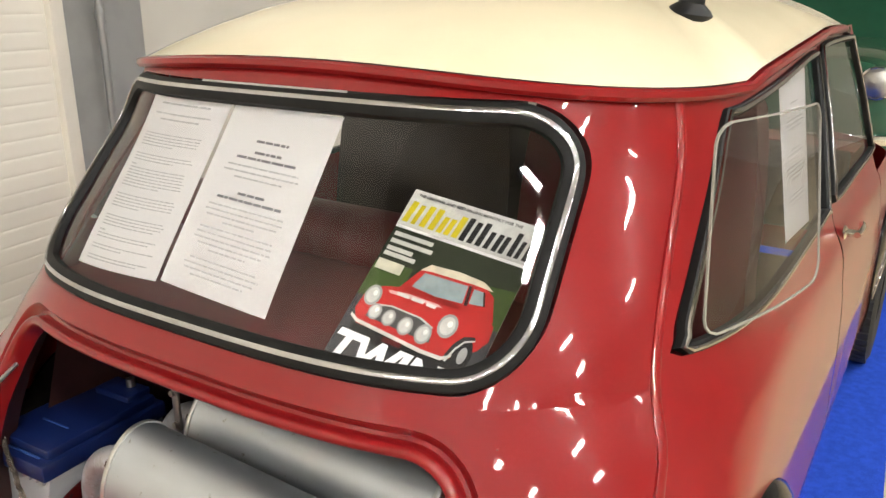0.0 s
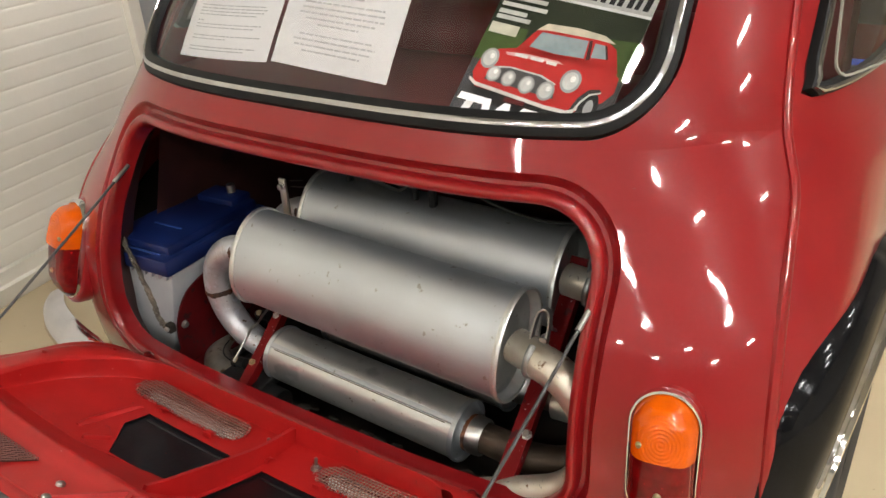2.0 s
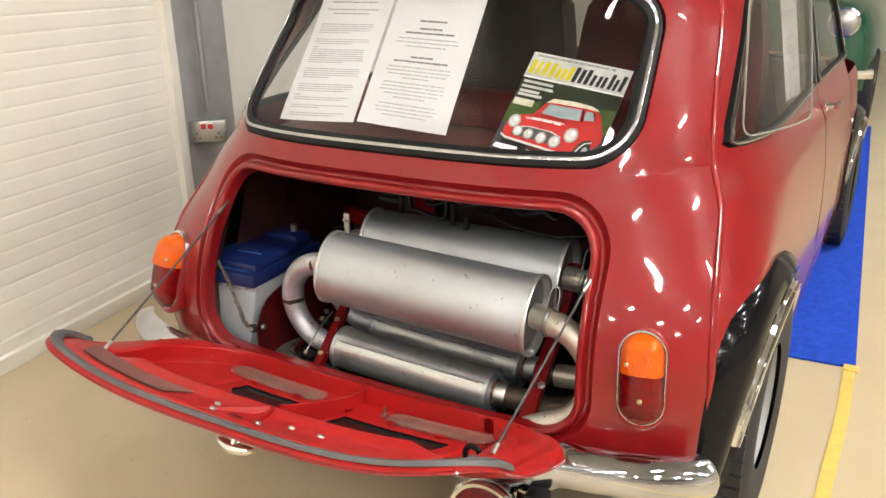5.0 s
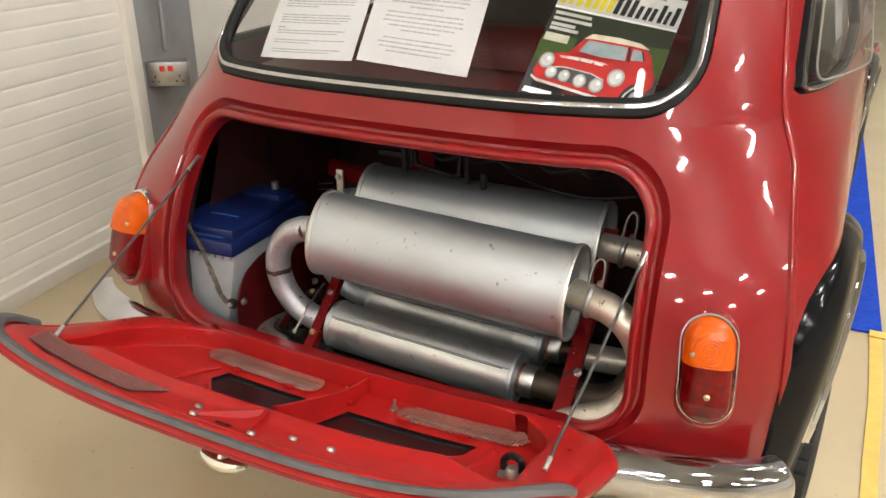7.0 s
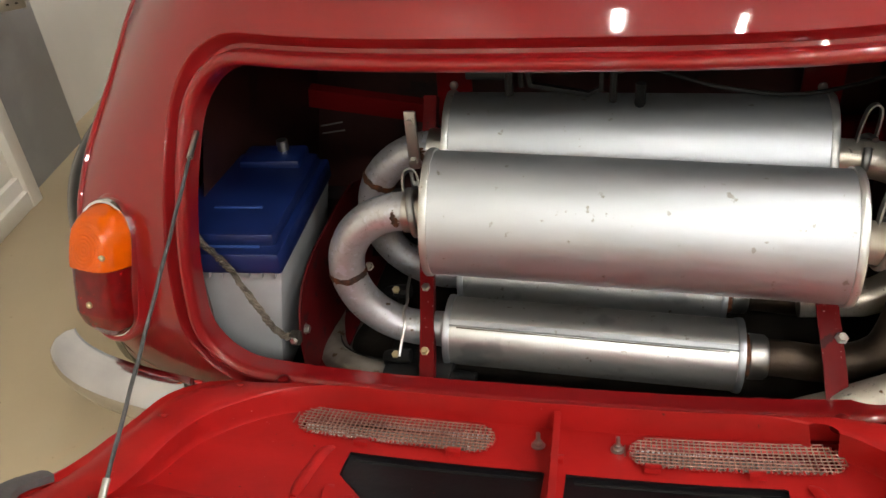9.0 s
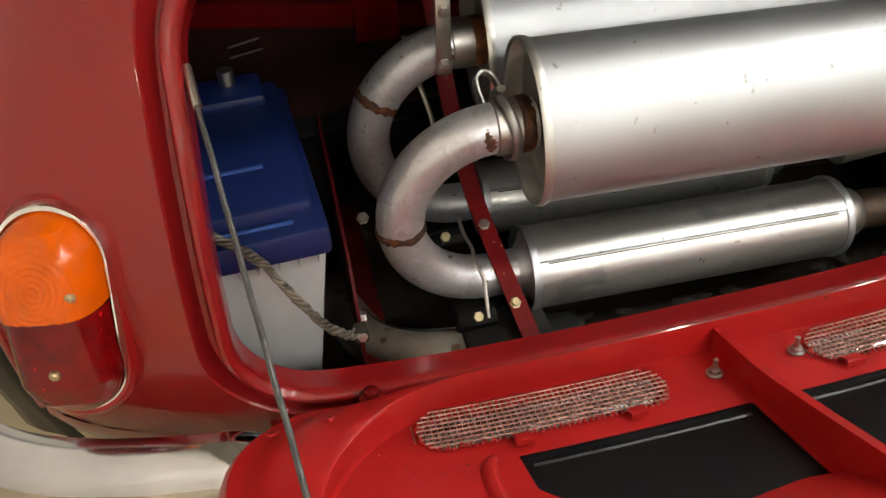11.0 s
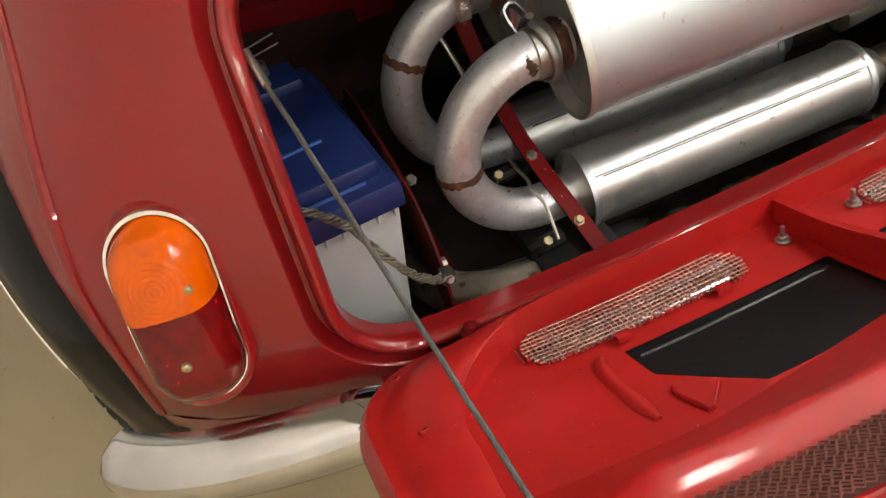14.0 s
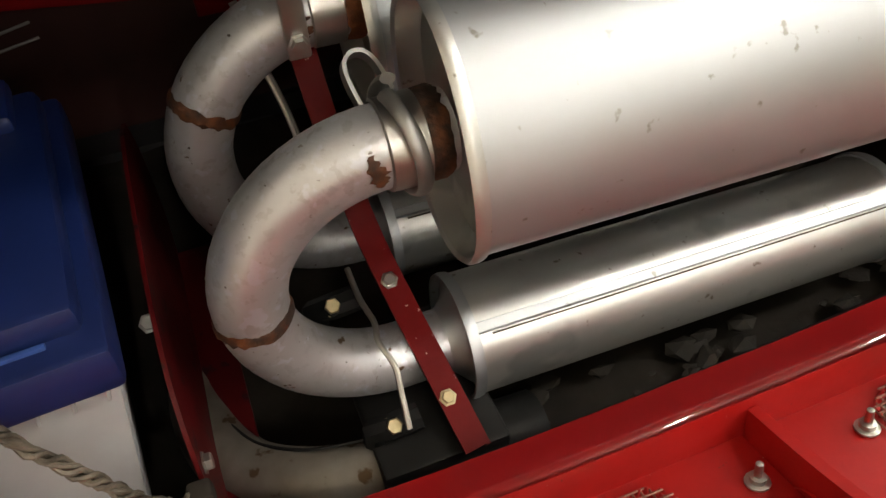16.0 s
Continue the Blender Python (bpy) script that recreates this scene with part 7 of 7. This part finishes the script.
    flat("cover_lines", [box(0.03 + 0.0, v, 0.03 + w, v + 0.022) for v, w in ((0.245, 0.30), (0.285, 0.32), (0.325, 0.20), (0.355, 0.24))], (0.60, 0.60, 0.56), 0.0026)
    flat("cover_panel", [box(0.02, 0.40, 0.22, 0.455)], (0.62, 0.60, 0.48), 0.0026)
    flat("sub_headline", [box(0.30, 0.905, 0.55, 0.925)], (0.55, 0.05, 0.04), 0.0028)
    flat("small_print", [box(u, v, u + 0.05, v + 0.010) for v in (0.875, 0.895, 0.915) for u in np.arange(0.60, 0.88, 0.06)], (0.5, 0.5, 0.48), 0.0026)
    # headline and strapline
    rot = Matrix((ex_, -ey, n)).transposed().to_4x4()
    if rot.to_3x3().determinant() < 0:
        rot = Matrix((ex_, -ey, -n)).transposed().to_4x4()
    M["mag_ink"] = mat("mag_ink", (0.05, 0.05, 0.05), 0.5, var=0.2, scale=80)
    for nm, body, size, fat, u, v, slant, material in (("headline", "TWIN", 0.060, 0.0026, 0.0, 0.925, 0.22, "paper"), ("strapline", "THE ORIGINAL AND BEST-SELLING MONTHLY FOR THE", 0.0066, 0.0002, 0.05, 0.037, 0.0, "mag_ink")):
        cu = bpy.data.curves.new(nm, "FONT")
        cu.body, cu.size, cu.align_x, cu.offset, cu.shear = body, size, "LEFT", fat, slant
        tmp = new(nm + "_tmp", cu)
        me = bpy.data.meshes.new_from_object(tmp.evaluated_get(bpy.context.evaluated_depsgraph_get()))
        bpy.data.objects.remove(tmp)
        me.transform(Matrix.Translation(at(u, v, 0.003)) @ rot)
        me.materials.clear()
        me.materials.append(M[material])
        o = new(nm, me)
        o.parent = root
        o.matrix_parent_inverse = world_of(root).inverted()


magazine()


# ---- the green car beyond ----
def far_car():
    root = empty("parked_car", (0.0, 5.6, 0), "dark green car with chrome bumper on the carpet's far end", "car")

    def fp(name, bm, material, label="", smooth=True):
        return under(part(name, bm, material, label=label, smooth=smooth), root)
    bm = bmesh.new()
    rows = []
    for y, w, zt in ((4.98, 0.40, 0.70), (5.00, 0.52, 0.80), (5.06, 0.60, 0.88), (5.25, 0.66, 0.93), (5.8, 0.69, 0.95), (6.2, 0.69, 0.97), (7.6, 0.69, 0.95), (7.9, 0.6, 0.8)):
        r = []
        for i in range(29):
            a = math.pi * i / 28
            r.append((w * math.copysign(abs(math.cos(a)) ** 0.45, math.cos(a)) - 0.05, y, 0.28 + (zt - 0.28) * math.sin(a) ** 0.5))
        rows.append(r)
    grid(bm, rows)
    bm.faces.new([bm.verts[i] for i in range(0)] or [bm.verts.new(p) for p in rows[0]])
    fp("body", bm, "green", "dark green painted body")
    bm = bmesh.new()
    rows = [[(x * k - 0.05, y, z) for x in np.linspace(-0.60, 0.60, 9)] for y, z, k in ((6.15, 0.95, 1.0), (6.55, 1.30, 0.85), (7.3, 1.34, 0.85), (7.8, 0.95, 1.0))]
    grid(bm, rows)
    fp("roof", bm, "green")
    for x in (0.40, -0.50):
        m = Matrix.Translation((x, 4.99, 0.745)) @ Matrix.Rotation(radians(90), 4, "X")
        bm = bmesh.new()
        lathe(bm, [(0.102, -0.04), (0.104, 0.012), (0.094, 0.022), (0.088, 0.018)], m, 30)
        h = fp("headlamp", bm, "chrome", "chrome-rimmed round headlamp")
        bm = bmesh.new()
        lathe(bm, [(0.089, 0.014), (0.07, 0.028), (0.03, 0.036), (0.0001, 0.038)], m, 30)
        o = part("lens", bm, "zinc")
        o.parent = h
        o.matrix_parent_inverse = world_of(h).inverted()
    bm = bmesh.new()
    line = [(x, 4.87 + 0.16 * (abs(x + 0.05) / 0.66) ** 3, 0.40) for x in np.linspace(-0.72, 0.62, 30)]
    sweep(bm, line, [(-0.035, -0.01), (-0.03, 0.01), (0, 0.018), (0.03, 0.01), (0.035, -0.01)], up=(0, -1, 0))
    fp("front_bumper", bm, "chrome")
    for x in (0.56, -0.66):
        bm = bmesh.new()
        lathe(bm, [(0.16, -0.07), (0.24, -0.07), (0.27, -0.05), (0.27, 0.05), (0.24, 0.07), (0.16, 0.07), (0.13, 0.04), (0.001, 0.05)], Matrix.Translation((x, 5.42, 0.282)) @ Matrix.Rotation(radians(90), 4, "Y"), 36)
        fp("tyre", bm, "tyre")


far_car()
